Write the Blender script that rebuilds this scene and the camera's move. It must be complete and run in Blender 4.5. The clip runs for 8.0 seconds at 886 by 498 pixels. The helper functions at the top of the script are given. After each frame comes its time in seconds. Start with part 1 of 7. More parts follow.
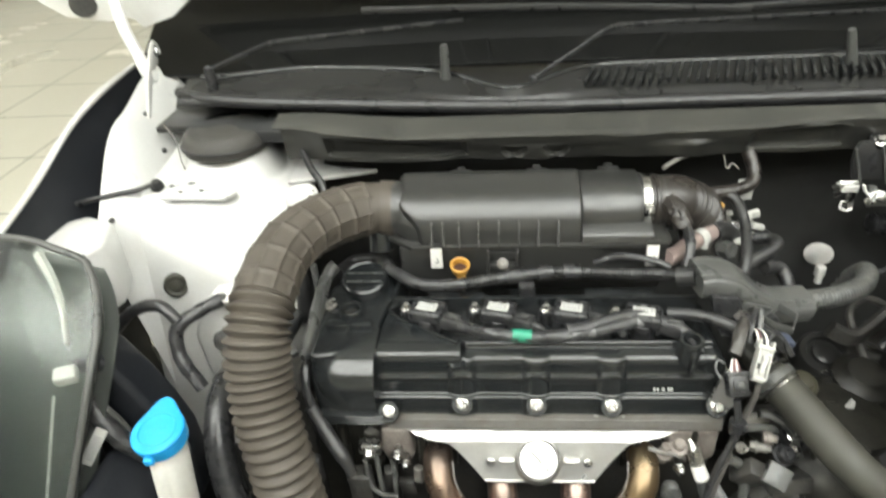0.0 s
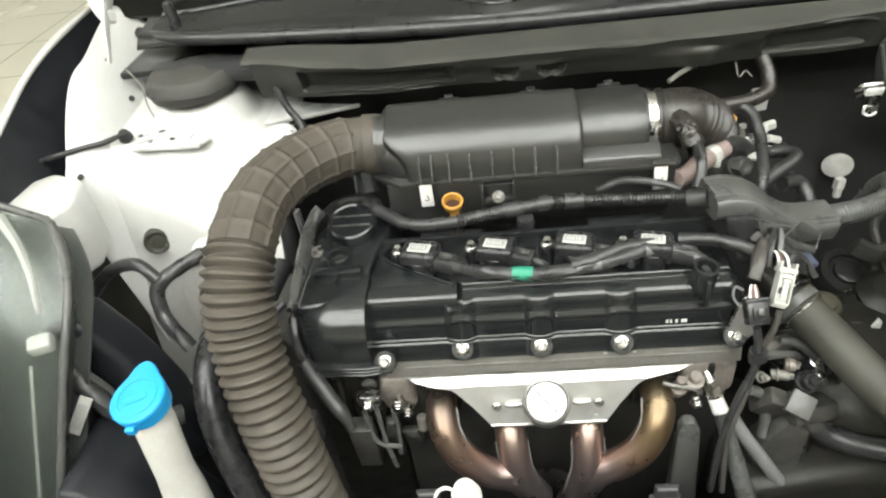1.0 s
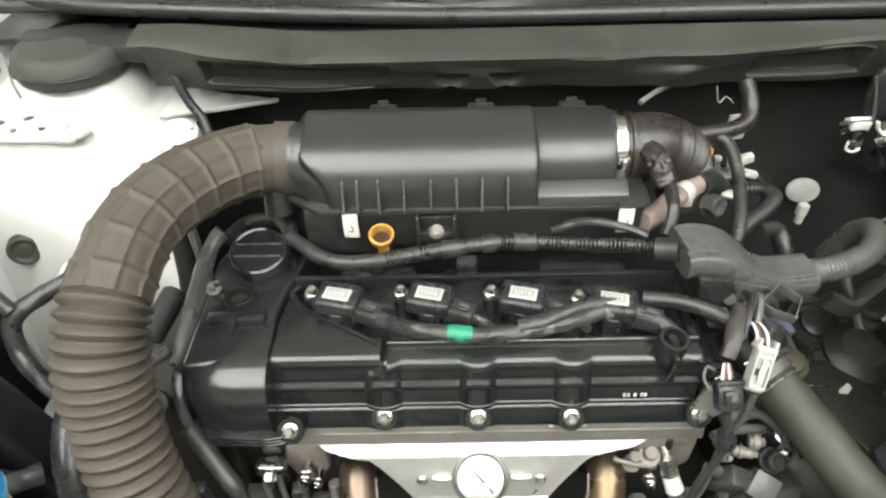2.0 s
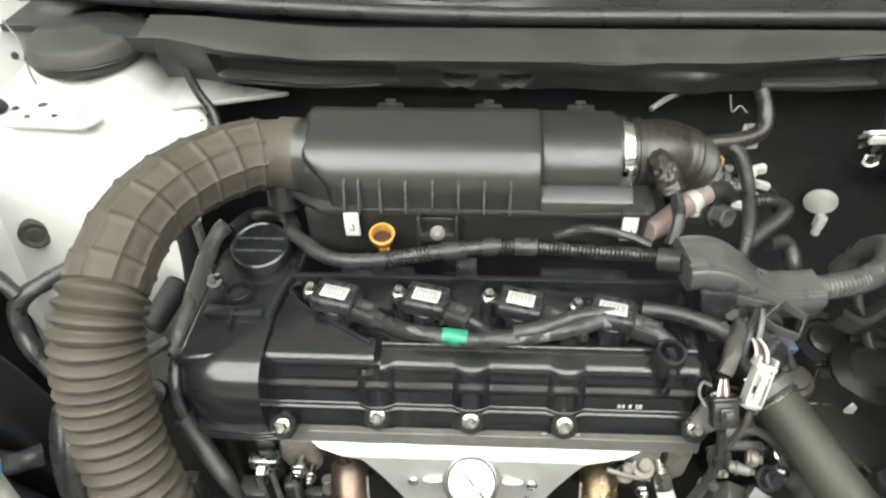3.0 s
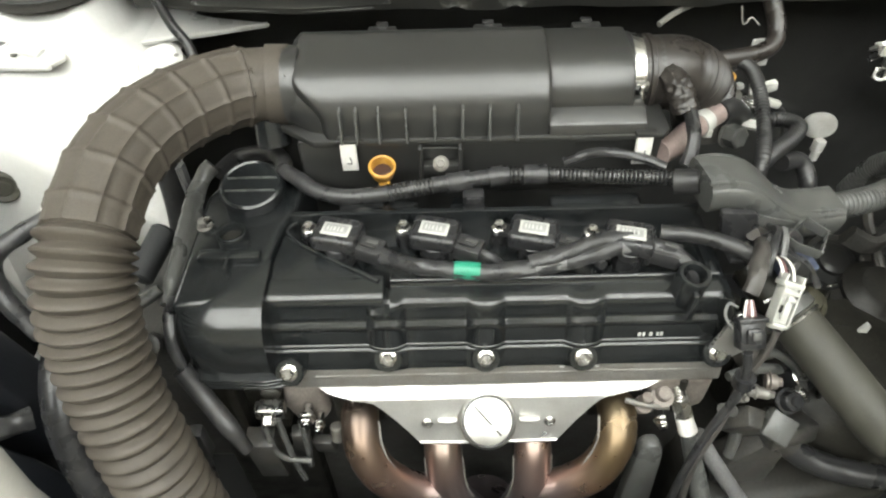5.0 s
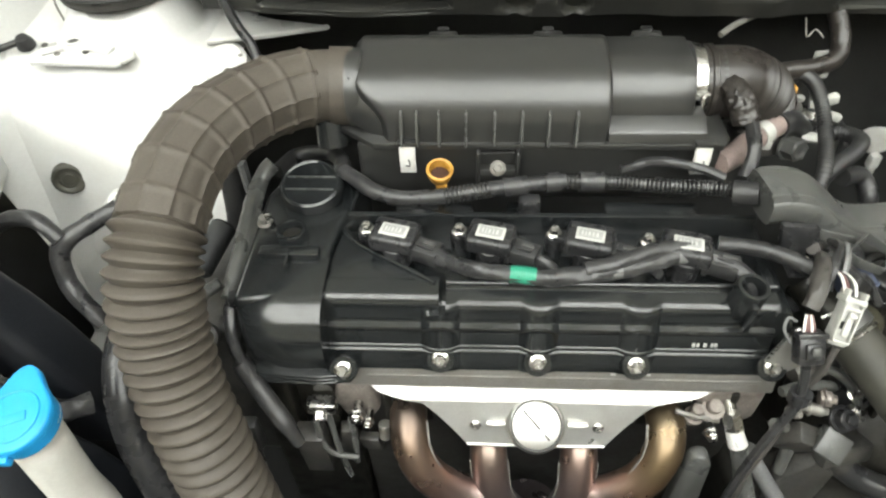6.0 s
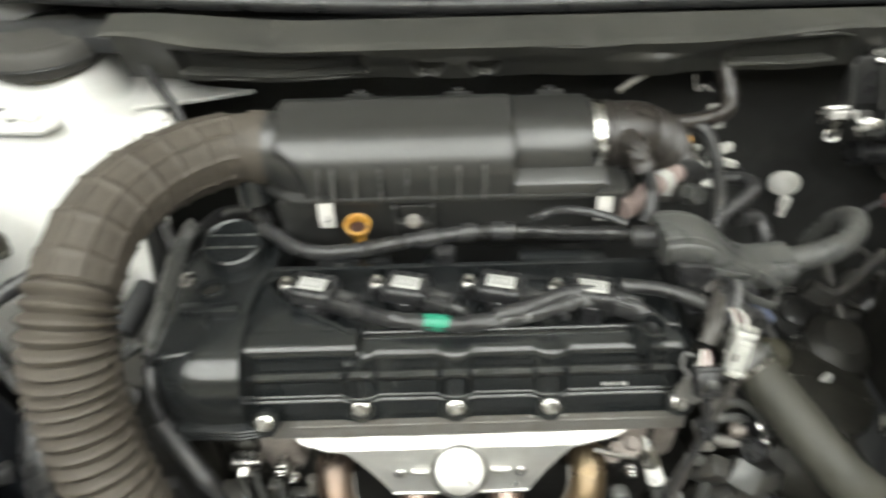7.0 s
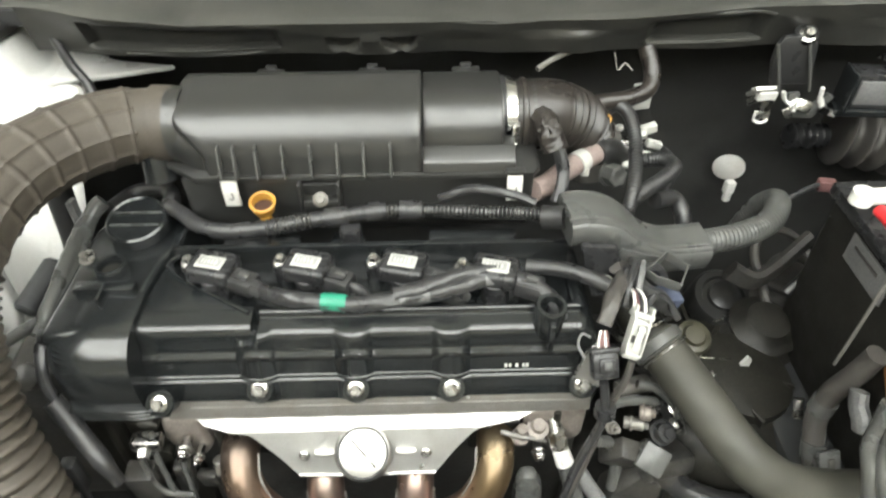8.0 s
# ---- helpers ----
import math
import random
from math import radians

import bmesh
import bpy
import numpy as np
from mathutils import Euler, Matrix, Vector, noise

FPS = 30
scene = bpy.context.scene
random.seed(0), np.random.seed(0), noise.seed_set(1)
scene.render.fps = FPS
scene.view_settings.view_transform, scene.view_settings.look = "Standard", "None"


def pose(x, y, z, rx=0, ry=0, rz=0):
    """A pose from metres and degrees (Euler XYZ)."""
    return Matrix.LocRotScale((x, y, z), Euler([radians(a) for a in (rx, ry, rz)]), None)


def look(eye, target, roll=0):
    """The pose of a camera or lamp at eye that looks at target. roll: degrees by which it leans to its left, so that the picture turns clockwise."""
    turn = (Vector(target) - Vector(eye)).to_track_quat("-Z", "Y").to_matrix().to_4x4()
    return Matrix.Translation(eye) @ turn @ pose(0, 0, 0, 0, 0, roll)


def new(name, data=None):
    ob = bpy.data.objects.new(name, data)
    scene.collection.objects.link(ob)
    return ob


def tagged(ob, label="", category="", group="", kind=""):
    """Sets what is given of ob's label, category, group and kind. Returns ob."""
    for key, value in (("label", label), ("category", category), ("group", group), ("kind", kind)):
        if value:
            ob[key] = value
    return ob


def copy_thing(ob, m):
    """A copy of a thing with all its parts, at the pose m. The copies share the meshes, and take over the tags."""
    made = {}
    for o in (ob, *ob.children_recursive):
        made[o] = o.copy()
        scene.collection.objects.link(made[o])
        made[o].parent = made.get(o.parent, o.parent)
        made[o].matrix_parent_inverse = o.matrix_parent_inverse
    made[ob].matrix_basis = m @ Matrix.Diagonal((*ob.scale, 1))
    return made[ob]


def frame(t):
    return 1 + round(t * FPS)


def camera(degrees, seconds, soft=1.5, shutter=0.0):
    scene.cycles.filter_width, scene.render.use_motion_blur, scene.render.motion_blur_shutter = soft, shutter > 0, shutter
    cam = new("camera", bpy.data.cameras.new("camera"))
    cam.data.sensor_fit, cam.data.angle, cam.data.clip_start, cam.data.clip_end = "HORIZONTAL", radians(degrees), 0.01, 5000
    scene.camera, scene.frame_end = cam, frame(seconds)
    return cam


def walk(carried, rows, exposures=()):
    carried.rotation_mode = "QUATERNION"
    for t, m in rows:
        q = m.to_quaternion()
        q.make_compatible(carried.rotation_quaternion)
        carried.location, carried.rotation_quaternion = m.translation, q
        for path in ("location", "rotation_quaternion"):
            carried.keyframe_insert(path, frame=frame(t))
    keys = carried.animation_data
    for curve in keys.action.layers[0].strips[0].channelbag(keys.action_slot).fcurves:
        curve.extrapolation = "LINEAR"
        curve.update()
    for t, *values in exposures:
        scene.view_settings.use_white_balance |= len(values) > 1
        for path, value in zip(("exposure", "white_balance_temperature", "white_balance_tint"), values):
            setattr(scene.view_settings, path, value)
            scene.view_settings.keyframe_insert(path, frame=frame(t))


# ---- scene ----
cam = camera(67.5, 8.0, soft=2.2, shutter=0.5)
PATH = [
    (0, (-0.012, -0.6, 1.307), (-0.173, 1.083, 0.239), -3.8),
    (0.3, (-0.007, -0.587, 1.296), (-0.129, 1.041, 0.141), -3.9),
    (0.5, (-0.005, -0.585, 1.285), (-0.103, 1.037, 0.12), -4.1),
    (0.8, (0.0, -0.56, 1.282), (-0.085, 1.027, 0.068), -4.2),
    (1, (0.0, -0.554, 1.274), (-0.191, 1.02, 0.056), -8.2),
    (1.2, (0.008, -0.516, 1.272), (-0.104, 1.023, -0.002), -5.2),
    (1.5, (-0.006, -0.452, 1.252), (-0.003, 1.055, -0.062), -3.3),
    (1.7, (-0.004, -0.421, 1.259), (-0.004, 1.079, -0.064), -2.7),
    (2.8, (0.033, -0.408, 1.266), (-0.008, 1.085, -0.065), 0.8),
    (3, (0.025, -0.405, 1.267), (-0.057, 1.074, -0.076), -1.0),
    (3.2, (0.016, -0.394, 1.259), (-0.051, 1.025, -0.149), -1.5),
    (3.5, (-0.031, -0.384, 1.238), (-0.198, 0.965, -0.228), -4.3),
    (3.7, (-0.039, -0.377, 1.244), (-0.147, 1.015, -0.188), -2.0),
    (4, (-0.036, -0.394, 1.23), (-0.124, 0.975, -0.226), -1.6),
    (4.2, (-0.027, -0.394, 1.23), (-0.042, 1.004, -0.2), -0.1),
    (5.3, (-0.001, -0.397, 1.231), (-0.028, 0.978, -0.221), -2.5),
    (5.5, (-0.007, -0.394, 1.233), (-0.064, 0.962, -0.236), -3.9),
    (6, (-0.025, -0.401, 1.235), (-0.118, 0.994, -0.195), -2.1),
    (6.2, (-0.021, -0.407, 1.239), (-0.106, 1.005, -0.175), -1.1),
    (6.5, (-0.033, -0.411, 1.244), (-0.12, 0.995, -0.176), -1.2),
    (6.8, (-0.019, -0.404, 1.264), (-0.095, 1.045, -0.112), -2.1),
    (7, (0.017, -0.417, 1.247), (0.03, 1.089, -0.069), -1.2),
    (7.2, (0.044, -0.401, 1.246), (0.19, 1.04, -0.133), 0.1),
    (7.5, (0.075, -0.409, 1.235), (0.212, 1.061, -0.114), 1.8),
    (7.7, (0.094, -0.408, 1.244), (0.154, 1.083, -0.088), -0.6),
    (8, (0.095, -0.416, 1.234), (0.121, 1.065, -0.11), -0.5),
]
walk(cam, [(t, look(eye, target, roll)) for t, eye, target, roll in PATH],
     [(0.0, 0.18), (0.5, 0.2), (1.5, 0.18), (3.0, 0.29), (4.0, 0.0), (5.5, 0.14), (6.5, 0.02), (7.5, -0.08), (8.0, 0.36)])


# ---------- building helpers ----------
def V(*a):
    return Vector(a)


def material(name, color, rough=0.5, metal=0.0, grain=400.0, vary=0.15, blotch=18.0, stain=None, stain_amount=0.0,
             bump=0.1, coat=0.0, spec=0.5, rough_vary=0.1, trans=0.0, ior=1.45, emit=0.0):
    m = bpy.data.materials.new(name)
    m.use_nodes = True
    nt = m.node_tree
    b = nt.nodes["Principled BSDF"]
    tc = nt.nodes.new("ShaderNodeTexCoord")
    fine = nt.nodes.new("ShaderNodeTexNoise")
    fine.inputs["Scale"].default_value, fine.inputs["Detail"].default_value = grain, 6.0
    big = nt.nodes.new("ShaderNodeTexNoise")
    big.inputs["Scale"].default_value, big.inputs["Detail"].default_value = blotch, 5.0
    for n in (fine, big):
        nt.links.new(tc.outputs["Object"], n.inputs["Vector"])
    c = Vector(color)
    ramp = nt.nodes.new("ShaderNodeValToRGB")
    ramp.color_ramp.elements[0].position, ramp.color_ramp.elements[1].position = 0.3, 0.7
    ramp.color_ramp.elements[0].color = (*(c * (1 - vary)), 1)
    ramp.color_ramp.elements[1].color = (*[min(1, q) for q in c * (1 + vary)], 1)
    nt.links.new(fine.outputs["Fac"], ramp.inputs["Fac"])
    col = ramp.outputs["Color"]
    rr = nt.nodes.new("ShaderNodeMapRange")
    rr.inputs["From Min"].default_value, rr.inputs["From Max"].default_value = 0.3, 0.7
    rr.inputs["To Min"].default_value = max(0.02, rough - rough_vary)
    rr.inputs["To Max"].default_value = min(1.0, rough + rough_vary)
    nt.links.new(big.outputs["Fac"], rr.inputs["Value"])
    nt.links.new(rr.outputs["Result"], b.inputs["Roughness"])
    if stain is not None:
        mr = nt.nodes.new("ShaderNodeMapRange")
        mr.inputs["From Min"].default_value, mr.inputs["From Max"].default_value = 0.42, 0.72
        mr.inputs["To Max"].default_value = stain_amount
        nt.links.new(big.outputs["Fac"], mr.inputs["Value"])
        mix = nt.nodes.new("ShaderNodeMix")
        mix.data_type = "RGBA"
        mix.inputs["B"].default_value = (*stain, 1)
        nt.links.new(mr.outputs["Result"], mix.inputs["Factor"])
        nt.links.new(col, mix.inputs["A"])
        col = mix.outputs["Result"]
    nt.links.new(col, b.inputs["Base Color"])
    b.inputs["Metallic"].default_value = metal
    b.inputs["Specular IOR Level"].default_value = spec
    b.inputs["Coat Weight"].default_value = coat
    b.inputs["Transmission Weight"].default_value = trans
    b.inputs["IOR"].default_value = ior
    if bump > 0:
        bp = nt.nodes.new("ShaderNodeBump")
        bp.inputs["Strength"].default_value, bp.inputs["Distance"].default_value = bump, 0.0008
        nt.links.new(fine.outputs["Fac"], bp.inputs["Height"])
        nt.links.new(bp.outputs["Normal"], b.inputs["Normal"])
    if emit > 0:
        b.inputs["Emission Color"].default_value = (*color, 1)
        b.inputs["Emission Strength"].default_value = emit
    return m


def sharpen(bm, angle=38):
    lim = radians(angle)
    for f in bm.faces:
        f.smooth = True
    for e in bm.edges:
        if len(e.link_faces) == 2:
            e.smooth = e.calc_face_angle(0) < lim


def mesh_of(name, bm, mat):
    bmesh.ops.recalc_face_normals(bm, faces=bm.faces)
    sharpen(bm)
    me = bpy.data.meshes.new(name)
    bm.to_mesh(me)
    bm.free()
    me.materials.append(mat)
    return me


ANCHOR = {}


def thing(name, at, label, category, group=""):
    """An empty at the base of a thing made of parts."""
    ob = new(name)
    ob.location = at
    ob.empty_display_size = 0.02
    ANCHOR[ob.name] = Vector(at)
    return tagged(ob, label, category, group)


def part(name, bm, mat, parent, label=""):
    ob = new(name, mesh_of(name, bm, mat))
    ob.parent = parent
    if parent.name in ANCHOR:
        ob.matrix_parent_inverse = Matrix.Translation(-ANCHOR[parent.name])
    return tagged(ob, label)


def single(name, bm, mat, label, category, group="", kind=""):
    """A thing of one mesh."""
    return tagged(new(name, mesh_of(name, bm, mat)), label, category, group, kind)


def merge(bm, tmp, m=None):
    if m is not None:
        bmesh.ops.transform(tmp, matrix=m, verts=tmp.verts)
    me = bpy.data.meshes.new("tmp")
    tmp.to_mesh(me)
    tmp.free()
    bm.from_mesh(me)
    bpy.data.meshes.remove(me)
    return bm


def frame_of(d):
    """A matrix whose z axis runs along d."""
    return Vector(d).normalized().to_track_quat("Z", "Y").to_matrix().to_4x4()


def box(bm, c, size, rot=None, bevel=0.0015, seg=2):
    tmp = bmesh.new()
    bmesh.ops.create_cube(tmp, size=1, matrix=Matrix.Diagonal((*size, 1)))
    if bevel > 0:
        bmesh.ops.bevel(tmp, geom=tmp.edges, offset=min(bevel, min(size) * 0.45), segments=seg, profile=0.5, affect="EDGES")
    return merge(bm, tmp, Matrix.Translation(c) @ (rot if rot is not None else Matrix()))


def prism(bm, pts, axis, lo, hi, bevel=0.0012, seg=2, m=None):
    """A polygon drawn in the plane across an axis, given thickness along it."""
    tmp = bmesh.new()
    put = {"x": lambda a, b, h: (h, a, b), "y": lambda a, b, h: (a, h, b), "z": lambda a, b, h: (a, b, h)}[axis]
    vs = [tmp.verts.new(put(a, b, lo)) for a, b in pts]
    f = tmp.faces.new(vs)
    ext = bmesh.ops.extrude_face_region(tmp, geom=[f])
    top = [g for g in ext["geom"] if isinstance(g, bmesh.types.BMVert)]
    d = {"x": (hi - lo, 0, 0), "y": (0, hi - lo, 0), "z": (0, 0, hi - lo)}[axis]
    bmesh.ops.translate(tmp, verts=top, vec=d)
    bmesh.ops.recalc_face_normals(tmp, faces=tmp.faces)
    if bevel > 0:
        bmesh.ops.bevel(tmp, geom=[e for e in tmp.edges if e.calc_face_angle(0) > 0.3], offset=bevel, segments=seg, profile=0.5,
                        affect="EDGES", clamp_overlap=True)
    return merge(bm, tmp, m)


def lathe(bm, profile, at, axis=(0, 0, 1), seg=24):
    """Turns (radius, height) pairs round an axis."""
    tmp = bmesh.new()
    rows = []
    for r, h in profile:
        if r < 1e-6:
            rows.append([tmp.verts.new((0, 0, h))])
        else:
            rows.append([tmp.verts.new((r * math.cos(2 * math.pi * k / seg), r * math.sin(2 * math.pi * k / seg), h)) for k in range(seg)])
    for a, b in zip(rows, rows[1:]):
        for k in range(seg):
            q = [a[k % len(a)], a[(k + 1) % len(a)], b[(k + 1) % len(b)], b[k % len(b)]]
            q = list(dict.fromkeys(q))
            if len(q) > 2:
                tmp.faces.new(q)
    return merge(bm, tmp, Matrix.Translation(at) @ frame_of(axis))


def cyl(bm, p0, p1, r, r1=None, seg=18, bevel=0.0006):
    p0, p1 = Vector(p0), Vector(p1)
    h = (p1 - p0).length
    r1 = r if r1 is None else r1
    b = min(bevel, r * 0.4, r1 * 0.4, h * 0.4)
    prof = [(0, 0), (r - b, 0), (r, b), (r1, h - b), (r1 - b, h), (0, h)]
    return lathe(bm, prof, p0, p1 - p0, seg)


def torus(bm, c, axis, R, r, seg=32, sub=10):
    prof = [(R + r * math.cos(2 * math.pi * k / sub), r * math.sin(2 * math.pi * k / sub)) for k in range(sub + 1)]
    tmp = bmesh.new()
    lathe(tmp, prof, (0, 0, 0), (0, 0, 1), seg)
    bmesh.ops.remove_doubles(tmp, verts=tmp.verts, dist=1e-6)
    return merge(bm, tmp, Matrix.Translation(c) @ frame_of(axis))


def smooth_path(pts, step=0.003):
    """A soft curve through the points, at even steps."""
    p = [Vector(q) for q in pts]
    p = [2 * p[0] - p[1]] + p + [2 * p[-1] - p[-2]]
    fine = []
    for i in range(1, len(p) - 2):
        a, b, c, d = p[i - 1:i + 3]
        for k in range(24):
            t = k / 24
            fine.append(0.5 * ((2 * b) + (c - a) * t + (2 * a - 5 * b + 4 * c - d) * t * t + (3 * b - a - 3 * c + d) * t ** 3))
    fine.append(p[-2])
    arc = [0.0]
    for a, b in zip(fine, fine[1:]):
        arc.append(arc[-1] + (b - a).length)
    n = max(2, int(arc[-1] / step))
    out, j = [], 0
    for k in range(n + 1):
        s = arc[-1] * k / n
        while j < len(arc) - 2 and arc[j + 1] < s:
            j += 1
        w = (s - arc[j]) / max(1e-9, arc[j + 1] - arc[j])
        out.append(fine[j].lerp(fine[j + 1], min(1, w)))
    return out, arc[-1]


def tube(bm, pts, r, seg=12, step=0.004, caps=True):
    """A pipe along a soft curve. r: a radius, or a function of the way along it and the angle round it."""
    path, length = smooth_path(pts, step)
    fn = r if callable(r) else (lambda s, a: r)
    tmp = bmesh.new()
    t0 = (path[1] - path[0]).normalized()
    up = Vector((0, 0, 1)) if abs(t0.z) < 0.9 else Vector((0, 1, 0))
    u = (up - t0 * up.dot(t0)).normalized()
    rows = []
    n = len(path) - 1
    for k, p in enumerate(path):
        t = (path[min(k + 1, n)] - path[max(k - 1, 0)]).normalized()
        u = (u - t * u.dot(t)).normalized()
        w = t.cross(u)
        s = length * k / n
        ring = []
        for q in range(seg):
            a = 2 * math.pi * q / seg
            ring.append(tmp.verts.new(p + (u * math.cos(a) + w * math.sin(a)) * fn(s, a)))
        rows.append(ring)
    for a, b in zip(rows, rows[1:]):
        for k in range(seg):
            tmp.faces.new((a[k], a[(k + 1) % seg], b[(k + 1) % seg], b[k]))
    if caps:
        tmp.faces.new(rows[0][::-1])
        tmp.faces.new(rows[-1])
    return merge(bm, tmp)


def ribbed(r, depth, pitch, duty=0.5):
    """The radius of a corrugated pipe."""
    return lambda s, a: r - depth * (0.5 + 0.5 * math.cos(2 * math.pi * s / pitch)) ** (1.0 / duty)


def lumpy(r, amount, seed=0.0):
    """The radius of a hand-taped bundle."""
    return lambda s, a: r * (1 + amount * noise.noise((s * 60 + seed, math.cos(a) * 1.2, math.sin(a) * 1.2)))


def bolt_head(bm, at, axis=(0, 0, 1), r=0.0062, h=0.006, flange=1.45):
    """A hexagonal head on a round flange, with a dished top."""
    at, ax = Vector(at), Vector(axis).normalized()
    lathe(bm, [(0, 0), (r * flange, 0), (r * flange, 0.0008), (r * 1.12, 0.002), (r * 0.9, 0.0021), (0, 0.0021)], at, ax, 24)
    lathe(bm, [(r, 0.0015), (r, h - 0.0012), (r * 0.84, h), (r * 0.62, h), (r * 0.5, h - 0.0008), (0, h - 0.0009)], at, ax, 6)
    return bm


def sheet(bm, fn, u0, u1, v0, v1, nu=40, nv=40, thick=0.0):
    """A surface fn(u, v) -> point, on a grid."""
    tmp = bmesh.new()
    g = [[tmp.verts.new(fn(u0 + (u1 - u0) * i / nu, v0 + (v1 - v0) * j / nv)) for j in range(nv + 1)] for i in range(nu + 1)]
    for i in range(nu):
        for j in range(nv):
            tmp.faces.new((g[i][j], g[i + 1][j], g[i + 1][j + 1], g[i][j + 1]))
    if thick:
        bmesh.ops.recalc_face_normals(tmp, faces=tmp.faces)
        bmesh.ops.solidify(tmp, geom=tmp.faces[:], thickness=thick)
    return merge(bm, tmp)


def ease(a, b, x):
    t = min(1.0, max(0.0, (x - a) / (b - a)))
    return t * t * (3 - 2 * t)


def B():
    return bmesh.new()


def rotz(d):
    return pose(0, 0, 0, 0, 0, d)


# ---------- light of the hall ----------
world = bpy.data.worlds.new("hall_air")
scene.world = world
world.use_nodes = True
world.node_tree.nodes["Background"].inputs["Color"].default_value = (1.0, 0.97, 0.9, 1)
world.node_tree.nodes["Background"].inputs["Strength"].default_value = 0.22
scene.view_settings.exposure = 0.0
LAMP_POWER = 17.0
LAMPS = [(sx * 1.4, -0.5 - 0.46 * k, 2.6, 0.19) for k in range(8) for sx in (-1, 1)] + [(-4.6, -0.8, 2.6, 0.38), (4.6, -0.8, 2.6, 0.38), (-4.6, 2.6, 2.6, 0.38), (-4.6, 5.5, 2.6, 0.38)]

# ---------- materials ----------
M_COVER = material("moulded black plastic", (0.0105, 0.0118, 0.0125), 0.2, grain=1100, vary=0.15, blotch=30, stain=(0.024, 0.0235, 0.022), stain_amount=0.3, bump=0.02, rough_vary=0.05, spec=0.75)
M_BOX = material("grained dark plastic", (0.021, 0.021, 0.020), 0.33, grain=1500, vary=0.12, blotch=5, bump=0.03, rough_vary=0.012, spec=0.85)
M_COIL = material("glossy black resin", (0.02, 0.02, 0.021), 0.28, grain=900, vary=0.15, blotch=60, bump=0.0, rough_vary=0.05)
M_DUCT = material("grey plastic duct", (0.064, 0.065, 0.0625), 0.32, grain=900, vary=0.15, blotch=30, stain=(0.09, 0.086, 0.075), stain_amount=0.3, bump=0.1)
M_HOSE = material("dusty brown rubber", (0.059, 0.0505, 0.041), 0.58, grain=900, vary=0.18, blotch=22, stain=(0.084, 0.074, 0.061), stain_amount=0.4, bump=0.08, spec=0.4)
M_RADHOSE = material("grey green rubber", (0.037, 0.0362, 0.029), 0.55, grain=800, vary=0.12, blotch=24, stain=(0.072, 0.068, 0.056), stain_amount=0.4, bump=0.06, spec=0.4)
M_CAP = material("matt grey rubber", (0.05, 0.048, 0.044), 0.6, grain=700, vary=0.12, blotch=30, stain=(0.075, 0.072, 0.064), stain_amount=0.4, bump=0.08, spec=0.3)
M_RUBBER = material("black rubber", (0.02, 0.02, 0.0205), 0.34, grain=500, vary=0.25, blotch=40, stain=(0.04, 0.039, 0.037), stain_amount=0.35, bump=0.08)
M_LOOM = material("taped wire loom", (0.024, 0.024, 0.025), 0.33, grain=300, vary=0.3, blotch=70, stain=(0.05, 0.049, 0.047), stain_amount=0.4, bump=0.25)
M_FELT = material("dusty firewall sheet", (0.046, 0.046, 0.044), 0.6, grain=600, vary=0.25, blotch=9, stain=(0.018, 0.018, 0.0175), stain_amount=0.6, bump=0.1, spec=0.35)
M_BELLOW = material("dusty moulded rubber", (0.02, 0.0172, 0.0155), 0.3, grain=700, vary=0.15, blotch=30, stain=(0.03, 0.026, 0.022), stain_amount=0.5, bump=0.06)
M_SLEEVE = material("brown grey cable sleeve", (0.05, 0.0465, 0.043), 0.45, grain=600, vary=0.15, blotch=60, stain=(0.05, 0.045, 0.04), stain_amount=0.5, bump=0.12)
M_CONDUIT = material("glossy ribbed conduit", (0.018, 0.018, 0.018), 0.2, grain=500, vary=0.2, blotch=60, stain=(0.04, 0.039, 0.036), stain_amount=0.4, bump=0.05, spec=0.8)
M_TAPE = material("grey cloth tape", (0.12, 0.12, 0.12), 0.45, grain=500, vary=0.2, blotch=80, bump=0.2)
M_PAINT = material("white body paint", (0.52, 0.52, 0.505), 0.34, grain=250, vary=0.03, blotch=7, stain=(0.43, 0.41, 0.37), stain_amount=0.45, bump=0.03, coat=0.3)
M_FACE = material("moulded black sheet", (0.024, 0.024, 0.022), 0.42, grain=500, vary=0.25, blotch=25, stain=(0.045, 0.044, 0.038), stain_amount=0.6, bump=0.12)
M_COWL = material("dusty black sheet", (0.032, 0.032, 0.0285), 0.5, grain=500, vary=0.18, blotch=14, stain=(0.065, 0.063, 0.054), stain_amount=0.5, bump=0.1)
M_COWLTOP = material("weathered black trim", (0.013, 0.013, 0.0128), 0.3, grain=1100, vary=0.15, blotch=9, stain=(0.022, 0.0215, 0.02), stain_amount=0.4, bump=0.05)
M_DARK = material("matt black sheet", (0.024, 0.025, 0.026), 0.55, grain=900, vary=0.2, blotch=14, stain=(0.034, 0.033, 0.031), stain_amount=0.5, bump=0.0, spec=0.35)
M_STAINED = material("brown stained casting", (0.2, 0.178, 0.16), 0.5, metal=0.3, grain=600, vary=0.2, blotch=45, stain=(0.075, 0.058, 0.05), stain_amount=0.8, bump=0.25, rough_vary=0.1)
M_HOUSING = material("blue black moulding", (0.0095, 0.0108, 0.0138), 0.45, grain=500, vary=0.3, blotch=22, stain=(0.018, 0.019, 0.0225), stain_amount=0.6, bump=0.15, rough_vary=0.1)
